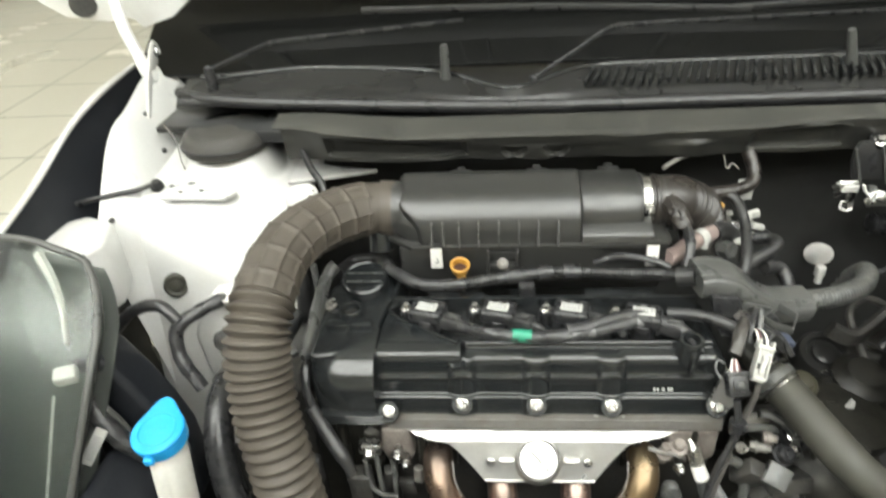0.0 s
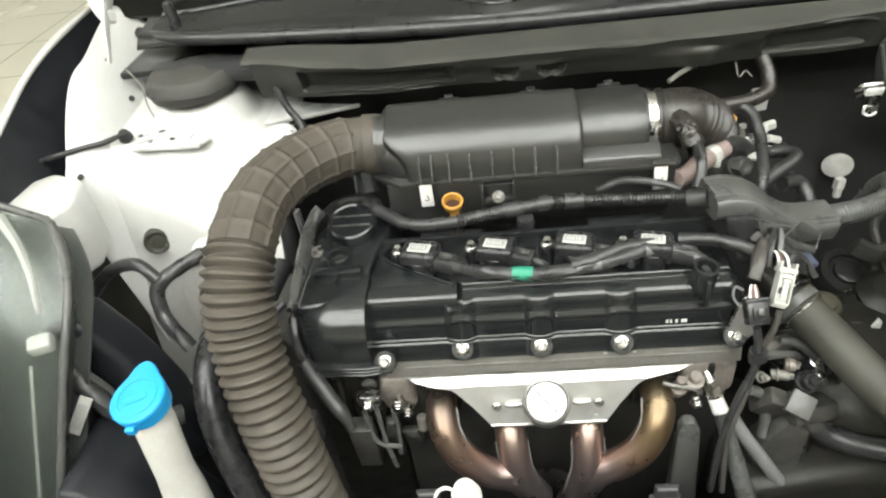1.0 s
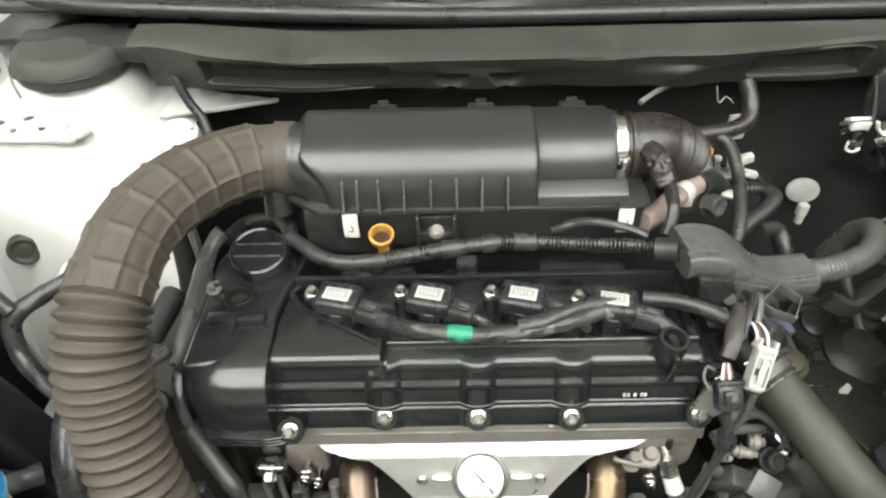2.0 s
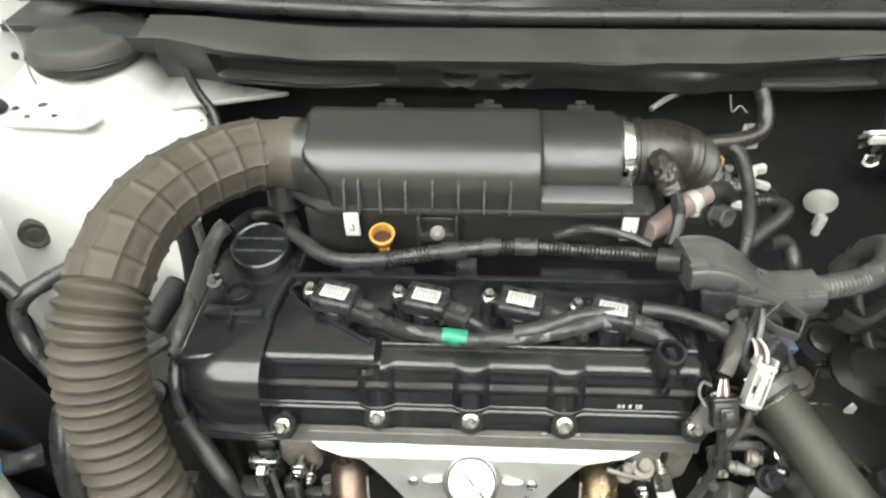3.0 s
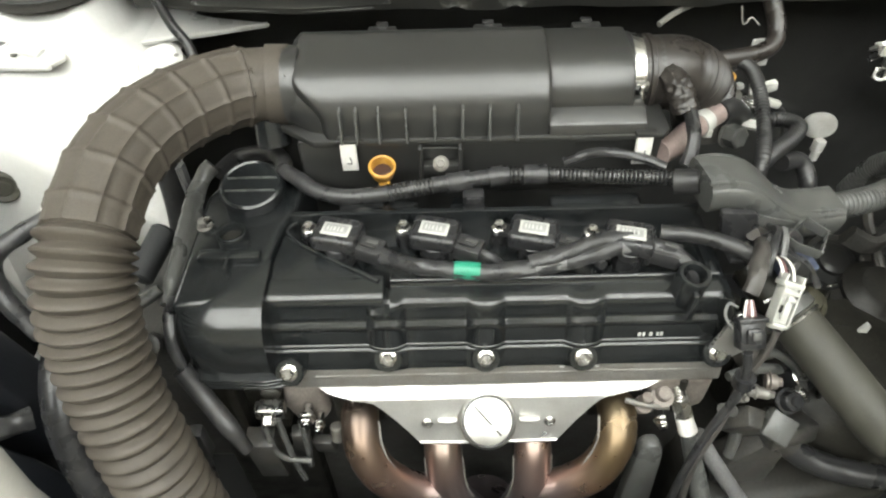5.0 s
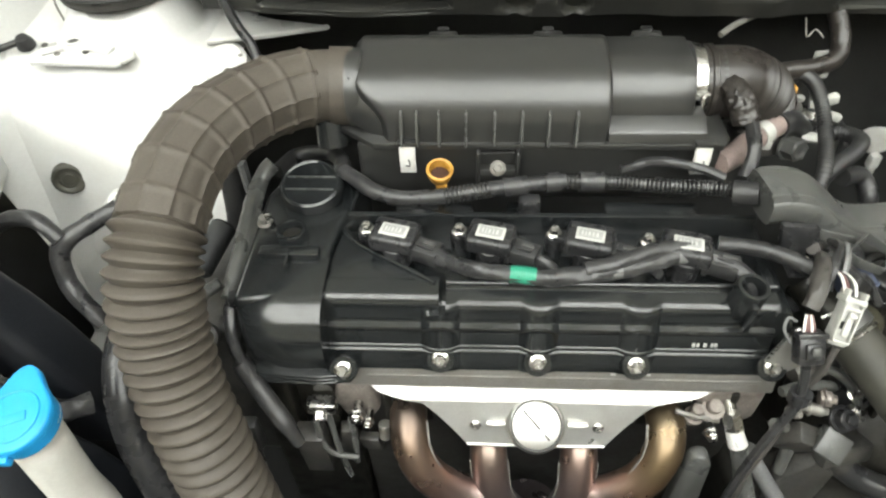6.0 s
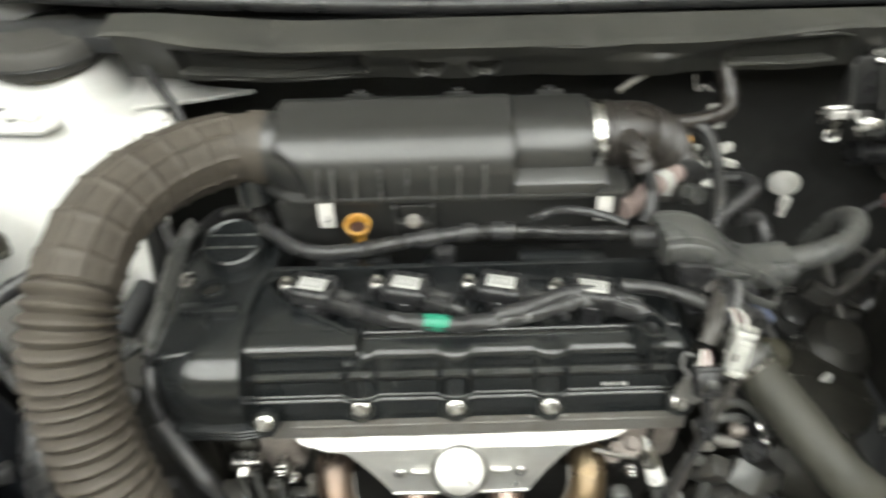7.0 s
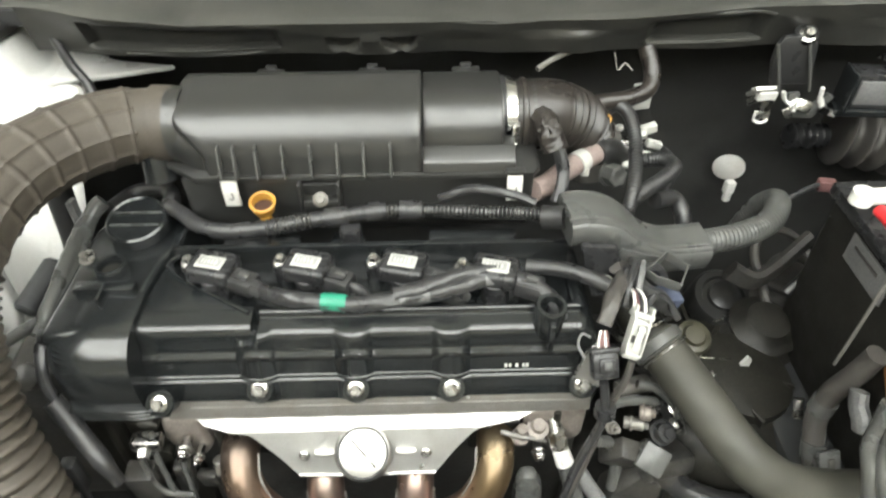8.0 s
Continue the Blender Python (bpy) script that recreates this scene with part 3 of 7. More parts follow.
def wiper(pivot, elbow, tip, b0, b1):
    w = thing("wiper", pivot, "black wiper arm with its blade resting above the cowl", "wiper", "wipers")
    p = V(*pivot)
    bm = B(); lathe(bm, [(0, 0.005), (0.004, 0.0048), (0.006, 0.003), (0.0065, -0.004), (0.008, -0.008), (0.008, -0.04), (0, -0.04)], p, (0, -0.1, 1), 18)
    part("pivot_cap", bm, M_COIL, w)
    bm = B(); tube(bm, [p, p.lerp(V(*elbow), 0.5), p.lerp(V(*elbow), 0.93), V(*elbow).lerp(V(*tip), 0.07), V(*elbow).lerp(V(*tip), 0.5), V(*tip)], lambda s, a: 0.0026 - 0.0008 * min(1, s / 0.4) + 0.0007 * math.cos(2 * a), 8, 0.01)
    part("arm", bm, M_COIL, w)
    bm = B(); tube(bm, [b0, V(*b0).lerp(V(*b1), 0.5) + V(0, 0, 0.004), b1], lambda s, a: 0.0032 + 0.0014 * math.cos(2 * a), 8, 0.02)
    part("blade", bm, M_RUBBER, w)


wiper((-0.412, 0.300, 1.040), (-0.335, 0.36, 1.059), (-0.057, 0.43, 1.063), (-0.208, 0.42, 1.085), (0.361, 0.42, 1.064))
wiper((0.043, 0.305, 1.010), (0.155, 0.36, 1.063), (0.56, 0.44, 1.049), (0.34, 0.43, 1.064), (0.8, 0.46, 1.06))
for q, lean in (((-0.081, 0.33, 1.033), 0.0), ((0.468, 0.33, 1.033), -0.3)):
    bm = B(); lathe(bm, [(0, 0.022), (0.005, 0.021), (0.006, 0.012), (0.006, 0), (0.008, -0.03), (0, -0.03)], q, (lean, -0.1, 1), 14)
    single("bump_stop", bm, M_DUCT, "small grey rubber bump stop on the cowl", "bump stop", "bump stops")

# bonnet raised over the bay
bonnet = thing("bonnet", (0.1, 0.5, 1.09), "white bonnet standing open above the engine bay", "bonnet")
hinge_m = pose(0.14, 0.56, 1.10, -58)
bm = B(); box(bm, (0, -0.52, 0.0), (1.42, 1.02, 0.012), bevel=0.005)
bmesh.ops.transform(bm, matrix=hinge_m, verts=bm.verts)
part("outer_skin", bm, M_PAINT, bonnet)
bm = B()
for c, s in (((0, -0.05, -0.012), (1.36, 0.09, 0.03)), ((-0.64, -0.5, -0.012), (0.09, 0.9, 0.03)), ((0.64, -0.5, -0.012), (0.09, 0.9, 0.03)),
             ((0, -0.97, -0.012), (1.36, 0.08, 0.03)), ((-0.2, -0.5, -0.01), (0.06, 0.86, 0.024)), ((0.2, -0.5, -0.01), (0.06, 0.86, 0.024))):
    box(bm, c, s, bevel=0.008, seg=3)
bmesh.ops.transform(bm, matrix=hinge_m, verts=bm.verts)
part("inner_frame", bm, M_PAINT, bonnet)
bm = B()
prism(bm, [(0.264, 0.985), (0.271, 0.983), (0.299, 1.02), (0.335, 1.045), (0.350, 1.066), (0.338, 1.076), (0.322, 1.066), (0.290, 1.03)], "x", -0.503, -0.499, 0.0015)
hinge = part("hinge", bm, M_PAINT, bonnet, "white steel hinge bolted to the inner wing")
bm = B(); tube(bm, [(-0.498, 0.318, 1.028), (-0.506, 0.308, 1.036), (-0.522, 0.325, 1.062), (-0.535, 0.335, 1.09), (-0.545, 0.35, 1.12), (-0.555, 0.38, 1.17)], lambda s, a: 0.0066 + 0.0022 * math.cos(2 * a), 10, 0.005)
part("swing_arm", bm, M_PAINT, hinge)
bm = B(); prism(bm, [(-0.74, 1.16), (-0.685, 1.118), (-0.655, 1.098), (-0.59, 1.089), (-0.568, 1.097), (-0.55, 1.09), (-0.54, 1.078), (-0.49, 1.092), (-0.455, 1.118), (-0.45, 1.16)], "y", 0.398, 0.406, 0.003)
part("hinge_plate", bm, M_PAINT, bonnet, "white folded rear corner of the bonnet")
bm = B(); lathe(bm, [(0.0, 0.0), (0.02, 0.0), (0.02, 0.003), (0, 0.003)], (-0.62, 0.3955, 1.118), (0.3, -1, 0.1), 20)
part("plate_hole", bm, M_DEEP, bonnet)
bm = B(); bolt_head(bm, (-0.499, 0.336, 1.06), (1, -0.3, 0), 0.006, 0.005)
part("pivot_bolt", bm, M_ZINC, hinge)

# ---------- engine: head, cover and what sits on it ----------
engine = thing("engine_block", (0.03, 0.0, 0.36), "dull cast aluminium engine block and cylinder head", "engine")
bm = B()
prism(bm, [(-0.078, 0.773), (-0.0828, 0.771), (-0.0866, 0.7585), (-0.0890, 0.7475), (-0.0880, 0.7450), (-0.076, 0.742), (-0.074, 0.722), (0.12, 0.722), (0.075, 0.772)], "x", -0.135, 0.226, 0.003)
part("cylinder_head", bm, M_CAST, engine, "stained cast aluminium cylinder head")
bm = B(); prism(bm, [(-0.074, 0.7215), (-0.07, 0.66), (-0.065, 0.42), (0.10, 0.42), (0.118, 0.7215)], "x", -0.135, 0.226, 0.003)
part("block", bm, M_DEEP, engine, "dark oily engine block")
bm = B(); prism(bm, [(0.168, 0.742), (0.226, 0.742), (0.226, 0.70), (0.21, 0.688), (0.175, 0.69)], "y", -0.086, -0.06, 0.006, 3)
part("end_casting", bm, M_STAINED, engine, "brown stained end casting")
bm = B(); prism(bm, [(-0.146, 0.742), (-0.112, 0.742), (-0.108, 0.70), (-0.118, 0.682), (-0.140, 0.684), (-0.150, 0.71)], "y", -0.086, -0.06, 0.006, 3)
part("end_casting", bm, M_STAINED, engine, "brown stained end casting")
for q, s, r in (((-0.172, -0.100, 0.655), (0.026, 0.020, 0.075), 0), ((-0.140, -0.094, 0.664), (0.016, 0.012, 0.05), 6), ((-0.120, -0.092, 0.655), (0.020, 0.010, 0.022), -8)):
    bm = B(); box(bm, q, s, pose(0, 0, 0, 6, r, r), 0.002, 2)
    part("casting_lug", bm, M_DEEP, engine)
for p in ([(-0.150, -0.104, 0.722), (-0.148, -0.108, 0.69), (-0.146, -0.110, 0.66), (-0.142, -0.110, 0.62)], [(-0.163, -0.106, 0.715), (-0.160, -0.110, 0.68), (-0.150, -0.112, 0.665), (-0.130, -0.112, 0.66)], [(-0.133, -0.1, 0.71), (-0.132, -0.104, 0.68), (-0.134, -0.106, 0.64)]):
    bm = B(); tube(bm, p, 0.0028, 8, 0.004)
    part("thin_pipe", bm, M_DUCT, engine, "thin grey steel pipe")
bm = B(); cyl(bm, (-0.106, -0.09, 0.684), (-0.106, -0.094, 0.666), 0.006, seg=16, bevel=0.001)
part("stud", bm, M_CAST, engine, "dull alloy stud")
bm = B(); box(bm, (0.05, -0.0815, 0.7575), (0.33, 0.012, 0.005), bevel=0.002)
part("head_ledge", bm, M_CAST, engine)
for x in (-0.10, -0.02, 0.06, 0.14, 0.2):
    bm = B(); box(bm, (x, -0.082, 0.715), (0.008, 0.012, 0.05), bevel=0.003)
    part("web", bm, M_GEAR, engine)
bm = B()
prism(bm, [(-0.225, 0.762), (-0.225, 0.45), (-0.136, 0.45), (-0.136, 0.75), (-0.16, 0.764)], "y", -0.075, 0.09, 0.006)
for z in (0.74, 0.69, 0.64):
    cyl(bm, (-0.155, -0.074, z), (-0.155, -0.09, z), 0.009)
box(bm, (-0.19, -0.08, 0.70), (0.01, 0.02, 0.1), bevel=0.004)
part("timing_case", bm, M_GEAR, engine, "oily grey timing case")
bm = B(); box(bm, (-0.156, -0.098, 0.728), (0.026, 0.014, 0.014), bevel=0.003); cyl(bm, (-0.156, -0.105, 0.728), (-0.156, -0.112, 0.725), 0.006, seg=6)
part("bracket", bm, M_ZINC, engine, "bright zinc bracket")
for q, r in (((-0.126, -0.088, 0.716), 0.0065), ((-0.118, -0.086, 0.702), 0.005), ((0.156, -0.086, 0.70), 0.006), ((0.184, -0.088, 0.70), 0.0055)):
    bm = B(); cyl(bm, q, V(*q) + V(0, -0.022, 0.002), r * 0.7, seg=12); bolt_head(bm, V(*q) + V(0, -0.012, 0.001), (0, -1, 0.1), r, 0.007, 1.2)
    part("stud", bm, M_ZINC, engine)
bm = B(); cyl(bm, (0.199, -0.090, 0.718), (0.2035, -0.1005, 0.705), 0.0088, seg=6); cyl(bm, (0.196, -0.08, 0.726), (0.200, -0.091, 0.715), 0.0072)
sensor = part("oxygen_sensor", bm, M_ZINC, engine, "bright hexagonal sensor screwed into the head")
bm = B(); cyl(bm, (0.2025, -0.099, 0.7065), (0.2085, -0.109, 0.6915), 0.0074, 0.0084, seg=22, bevel=0.0015)
part("sensor_cap", bm, M_BRIGHT, sensor, "bright round sensor cap")
bm = B(); cyl(bm, (0.208, -0.108, 0.693), (0.235, -0.15, 0.60), 0.0072, 0.0100)
part("sensor_lead", bm, M_DUCT, engine, "grey sensor sleeve")
for q, r, h in (((0.168, -0.088, 0.700), 0.0062, 0.028), ((0.183, -0.086, 0.716), 0.0075, 0.014), ((0.157, -0.088, 0.690), 0.0045, 0.02)):
    bm = B(); cyl(bm, q, V(*q) + V(0.001, -0.006, h), r, r * 0.85, seg=16, bevel=0.001); cyl(bm, V(*q) + V(0, -0.004, h * 0.4), V(*q) + V(0, -0.005, h * 0.55), r * 1.35, seg=16)
    part("fitting", bm, M_STAINED, engine, "brown stained alloy fitting")
bm = B(); tube(bm, [(0.150, -0.094, 0.724), (0.165, -0.098, 0.722), (0.18, -0.098, 0.718), (0.19, -0.094, 0.708)], 0.0024, 8, 0.004)
part("thin_pipe", bm, M_CAST, engine, "thin bent alloy pipe")

cover = thing("valve_cover", (0.03, 0, 0.772), "black plastic valve cover with bolted scalloped front edge", "valve cover")
X0, X1 = -0.143, 0.216
bm = B()
prism(bm, [(0.05, 0.774), (0.05, 0.820), (0.045, 0.8265), (-0.060, 0.8265), (-0.0680, 0.822), (-0.0680, 0.773)], "x", X0, X1, 0.0009, 2)
part("body", bm, M_COVER, cover)
BOSS_X = (-0.0515, 0.028, 0.107)
FACE = [(-0.0698, 0.8180), (-0.0702, 0.8132), (-0.0710, 0.8116), (-0.0732, 0.8108), (-0.0750, 0.8102), (-0.0757, 0.8090), (-0.0754, 0.8078), (-0.0750, 0.8068), (-0.0752, 0.8040), (-0.0760, 0.7990), (-0.0770, 0.7930),
        (-0.0774, 0.7912), (-0.0784, 0.7906), (-0.0790, 0.7896), (-0.0791, 0.7884), (-0.0790, 0.7876), (-0.0802, 0.7870), (-0.0811, 0.7861), (-0.0814, 0.7846), (-0.0818, 0.7760), (-0.0852, 0.7668)]
LEDGE = [(-0.0485, 0.8260), (-0.0487, 0.8385), (-0.0495, 0.8395), (-0.0513, 0.8395), (-0.0522, 0.8386), (-0.0526, 0.8345), (-0.0536, 0.8334), (-0.0598, 0.8324), (-0.0636, 0.8317), (-0.0662, 0.8304), (-0.0680, 0.8284), (-0.0691, 0.8250)]
SHOULDER = [(-0.0440, 0.8300), (-0.0445, 0.8376), (-0.0480, 0.8379), (-0.0520, 0.8379), (-0.0560, 0.8378), (-0.0595, 0.8376), (-0.0625, 0.8371), (-0.0648, 0.8361), (-0.0666, 0.8343), (-0.0678, 0.8318), (-0.0685, 0.8290), (-0.0692, 0.8250)]
SLOT = [(-0.0485 - 0.0017 * k, 0.8245) for k in range(12)]


def near_boss(x, r):
    """A round back: 1 on the middle of a bolt boss, 0 at r from it."""
    return max(max(0.0, 1 - ((x - b) / r) ** 2) for b in BOSS_X)


def cover_front(x, k):
    """The moulded front: ledges that climb over the bolt bosses."""
    head = SLOT if -0.0525 < x < -0.0468 else LEDGE if x > -0.05 else SHOULDER
    y, z = (head + FACE)[k]
    i = k - len(head)
    h = near_boss(x, 0.0158)
    if i < 0:
        h = max(0.0, h - (max(0.0, y + 0.0695) / 0.0110) ** 2) if x > -0.0468 else 0.0
        return V(x, y - 0.0055 * h, z + 0.0022 * h)
    out = -0.0054 * h * (1.0 if i < 15 else 0.45)
    rise = 0.0075 * h * ease(0.788, 0.8060, z)
    return V(x, y + out, z + rise)


bm = B()
xs = sorted([X0 + (X1 - 0.004 - X0) * k / 440 for k in range(441)] + [-0.05251, -0.05249, -0.04681, -0.04679])
grid = [[bm.verts.new(cover_front(x, k)) for k in range(len(LEDGE) + len(FACE))] for x in xs]
for a, b in zip(grid, grid[1:]):
    for k in range(len(a) - 1):
        bm.faces.new((a[k], b[k], b[k + 1], a[k + 1]))
bmesh.ops.recalc_face_normals(bm, faces=bm.faces)
part("front_moulding", bm, M_COVER, cover, "stepped front with ledges climbing over the bosses")
bm = B()
prism(bm, [(-0.1425, -0.0560), (-0.0528, -0.0560), (-0.0528, -0.053), (-0.116, -0.014), (-0.129, 0.002), (-0.134, 0.012), (-0.1395, 0.0), (-0.1435, -0.03)], "z", 0.82, 0.8378, 0.0035, 4)
part("raised_panel", bm, M_COVER, cover, "smooth glossy raised panel")
bm = B()
prism(bm, [(-0.135, 0.0185), (0.214, 0.0185), (0.214, 0.024), (-0.135, 0.024)], "z", 0.82, 0.846, 0.001)
prism(bm, [(-0.0, 0.024), (0.036, 0.024), (0.03, 0.045), (0.005, 0.045)], "z", 0.82, 0.84, 0.002)
box(bm, (-0.06, 0.036, 0.833), (0.07, 0.016, 0.012), bevel=0.003)
box(bm, (0.13, 0.036, 0.833), (0.08, 0.02, 0.014), bevel=0.003)
part("rear_rib", bm, M_COVER, cover)
bm = B()
tube(bm, [(-0.13, 0.02, 0.8365), (-0.137, 0.008, 0.8375), (-0.126, -0.006, 0.8375), (-0.11, -0.018, 0.838), (-0.056, -0.0515, 0.838)], 0.0022, 8, 0.004)
part("channel_rim", bm, M_COVER, cover)
# timing end: plateau with the filler neck and a rounded drum below it
bm = B()
prism(bm, [(-0.214, -0.075), (-0.1445, -0.07), (-0.1445, -0.02), (-0.1405, 0.012), (-0.132, 0.03), (-0.125, 0.085), (-0.20, 0.085), (-0.214, 0.05)], "z", 0.775, 0.8415, 0.005, 4)
part("timing_end", bm, M_COVER, cover)
bm = B()
DRUM = [(-0.030, 0.778), (-0.030, 0.8425), (-0.062, 0.8425), (-0.071, 0.8415), (-0.0795, 0.8385), (-0.087, 0.8335), (-0.0925, 0.8270), (-0.0965, 0.8185), (-0.0985, 0.808), (-0.099, 0.795), (-0.0985, 0.778)]
rings = []
for k in range(33):
    t = k / 32
    fall = 1 - 0.30 * (1 - math.sqrt(max(0.0, 1 - max(0.0, 0.62 - t) ** 2 / 0.385)))
    rings.append([bm.verts.new((-0.2135 + 0.0701 * t, -0.03 + (y + 0.03) * fall, z - (0.0 if z < 0.78 else 0.03 * (1 - fall)))) for y, z in DRUM])
for a, b in zip(rings, rings[1:]):
    for k in range(len(DRUM)):
        m = (k + 1) % len(DRUM)
        bm.faces.new((a[k], b[k], b[m], a[m]))
bm.faces.new(rings[0]); bm.faces.new(rings[-1])
bmesh.ops.recalc_face_normals(bm, faces=bm.faces)
part("drum", bm, M_COVER, cover, "rounded drum shaped end")
bm = B()
for k, z in enumerate((0.777, 0.7725, 0.768)):
    prism(bm, [(-0.213 + 0.001 * k, -0.06), (-0.205, -0.101), (-0.15, -0.1035), (-0.125, -0.1), (-0.122, -0.06)], "z", z - 0.0016, z + 0.0016, 0.0008, 1)
part("gasket_rib", bm, M_COVER, cover)


tilt = V(0, -0.78, 0.62)
for x, y in ((-0.1305, -0.0925), (-0.0515, -0.0805), (0.028, -0.0825), (0.107, -0.0838), (0.2155, -0.083)):
    bm = B(); lathe(bm, [(0.0118, -0.016), (0.0118, -0.0012), (0.0108, 0.0), (0, 0.0)], (x, y - 0.0050, 0.7815), tilt, 30)
    part("lug", bm, M_COVER, cover)
    bm = B(); bolt_head(bm, V(x, y - 0.0052, 0.7822), tilt, 0.0050, 0.0058, 1.45)
    part("bolt", bm, M_ZINC, cover, "bright zinc flange bolt")
bm = B(); lathe(bm, [(0.0135, -0.004), (0.0130, 0.007), (0.0122, 0.008), (0.0102, 0.008), (0.0095, 0.007), (0.0092, -0.006), (0, -0.006)], (-0.179, -0.004, 0.843), (0, 0, 1), 30)
socket = part("vent_socket", bm, M_COVER, cover)
# near black disc stands in for the shade down the bore
bm = B(); lathe(bm, [(0.0090, 0), (0.0090, 0.001), (0, 0.001)], (-0.179, -0.004, 0.8425), (0, 0, 1), 24)
part("dark_bore", bm, M_SHADED_BLACK, socket)
bm = B(); box(bm, (-0.177, -0.026, 0.845), (0.05, 0.012, 0.006), bevel=0.002); box(bm, (-0.177, -0.034, 0.846), (0.0025, 0.02, 0.006), bevel=0.0008)
part("socket_rib", bm, M_COVER, cover)
bm = B(); bolt_head(bm, (-0.203, 0.012, 0.845), (0, 0, 1), 0.0036, 0.006, 1.3)
part("bolt", bm, M_ZINC, cover)
bm = B()
lathe(bm, [(0.0125, -0.03), (0.0125, 0.0), (0.0118, 0.0012), (0.0092, 0.0012), (0.0086, 0.0), (0.0084, -0.02), (0, -0.02)], (0.186, -0.064, 0.852), (0.05, -0.12, 1), 28)
box(bm, (0.186, -0.0765, 0.83), (0.005, 0.008, 0.03), bevel=0.0015)
part("breather_stub", bm, M_COVER, cover, "open black breather stub")
bm = B()
for k, x in enumerate((0.152, 0.1555, 0.161, 0.1665, 0.1695)):
    box(bm, (x, -0.0768, 0.7955), (0.0018 if k % 2 else 0.0024, 0.001, 0.0035), pose(0, 0, 0, -10), bevel=0)
part("stamped_mark", bm, M_LABEL, cover, "small pale unreadable stamp")
bm = B()
prism(bm, [(0.208, 0.83), (0.208, 0.775), (0.232, 0.768), (0.235, 0.79), (0.222, 0.828)], "y", -0.07, 0.03, 0.003)
part("end_flange", bm, M_COVER, cover)

for x, w in ((0.092, 0.004), (0.112, 0.006), (0.121, 0.003)):
    bm = B(); box(bm, (x, -0.0853, 0.7640), (w, 0.0008, 0.0016), pose(0, 0, 0, -14), 0)
    part("paint_mark", bm, M_LABEL, cover, "small pale paint mark")
cap = thing("oil_filler_cap", (-0.1705, 0.050, 0.843), "round black oil filler cap with raised grip bars", "oil cap")
cap_at = pose(-0.1705, 0.049, 0.847, 11)
tmp = B(); lathe(tmp, [(0, 0), (0.0275, 0), (0.0275, 0.008), (0.027, 0.011), (0.0252, 0.0125), (0.0236, 0.0112), (0, 0.0112)], (0, 0, 0), (0, 0, 1), 44)
bm = B(); merge(bm, tmp, cap_at)
part("disc", bm, M_COVER, cap)
# bars in a paler grey that carries their edge highlights
for dy in (-0.0075, 0.0065):
    tmp = B(); box(tmp, (0, dy, 0.0118), (0.043, 0.0011, 0.0022), bevel=0.0004)
    bm = B(); merge(bm, tmp, cap_at)
    part("grip_bar", bm, M_DUCT, cap)
bm = B()
for k in range(40):
    a = 2 * math.pi * k / 40
    tmp = B(); box(tmp, (0.0276 * math.cos(a), 0.0276 * math.sin(a), 0.005), (0.0010, 0.0012, 0.007), rotz(math.degrees(a)), bevel=0); merge(bm, tmp, cap_at)
part("rim_knurl", bm, M_COVER, cap)
bm = B(); lathe(bm, [(0.022, 0), (0.022, 0.01), (0, 0.01)], (-0.1705, 0.050, 0.8395), (0, 0, 1), 36)
part("neck", bm, M_COVER, cap)

# ignition coils
K = [(-0.1165, 0.004), (-0.0375, 0.0028), (0.0425, 0.0008), (0.1185, -0.0075)]


def ignition_coil(x, y):
    c = thing("ignition_coil", (x, y, 0.828), "black ignition coil with a pale label and bright bolt", "ignition coil", "ignition coils on the valve cover")
    turn = rotz(-14)
    bm = B(); cyl(bm, (x, y, 0.826), (x, y, 0.842), 0.0075); box(bm, V(x + 0.010, y - 0.003, 0.842), (0.022, 0.013, 0.005), turn)
    part("mount_ear", bm, M_COIL, c)
    bm = B(); bolt_head(bm, (x, y, 0.8435), (0, -0.15, 1), 0.0046, 0.0065, 1.4)
    part("bolt", bm, M_ZINC, c, "bright zinc bolt")
    q = V(x + 0.0265, y - 0.016, 0.851)
    bm = B(); box(bm, q, (0.039, 0.030, 0.016), turn, 0.0045, 3); cyl(bm, q - V(0, 0.004, 0.026), q - V(0, 0.004, 0.004), 0.0125, seg=22)
    part("housing", bm, M_COIL, c)
    bm = B(); box(bm, q + turn @ V(0.0, -0.0015, 0.0083), (0.0232, 0.0136, 0.0012), turn, 0.0042, 3)
    lab = part("label", bm, M_LABEL, c, "small pale framed printed label")
    bm = B(); box(bm, q + turn @ V(0.0, -0.0015, 0.0088), (0.0190, 0.0096, 0.0010), turn, 0.0028, 3)
    part("print_field", bm, M_INK, lab, "grey printed field")
    bm = B()
    for a, w, h in ((-0.0066, 0.0013, 0.0048), (-0.0038, 0.0008, 0.0052), (-0.0010, 0.0015, 0.0042), (0.0022, 0.0009, 0.0050), (0.0054, 0.0017, 0.0044)):
        box(bm, q + turn @ V(a, -0.0015, 0.0094), (w, h, 0.0005), turn, 0)
    part("print", bm, M_LABEL, lab)
    t2 = rotz(-24)
    q2 = q + V(0.0265, -0.0125, -0.005)
    bm = B(); box(bm, q2, (0.024, 0.018, 0.014), t2, 0.002); box(bm, q2 + t2 @ V(0.0, 0.0, 0.008), (0.014, 0.009, 0.003), t2, 0.001)
    box(bm, q2 + t2 @ V(-0.0115, 0, 0), (0.004, 0.0205, 0.0165), t2, 0.0012)
    plug = part("plug", bm, M_LOOM, c, "black wiring plug")
    bm = B(); box(bm, q2 + t2 @ V(0.003, 0, 0.0098), (0.01, 0.004, 0.002), t2, 0.0006)
    part("latch", bm, M_DUCT, plug)
    return c


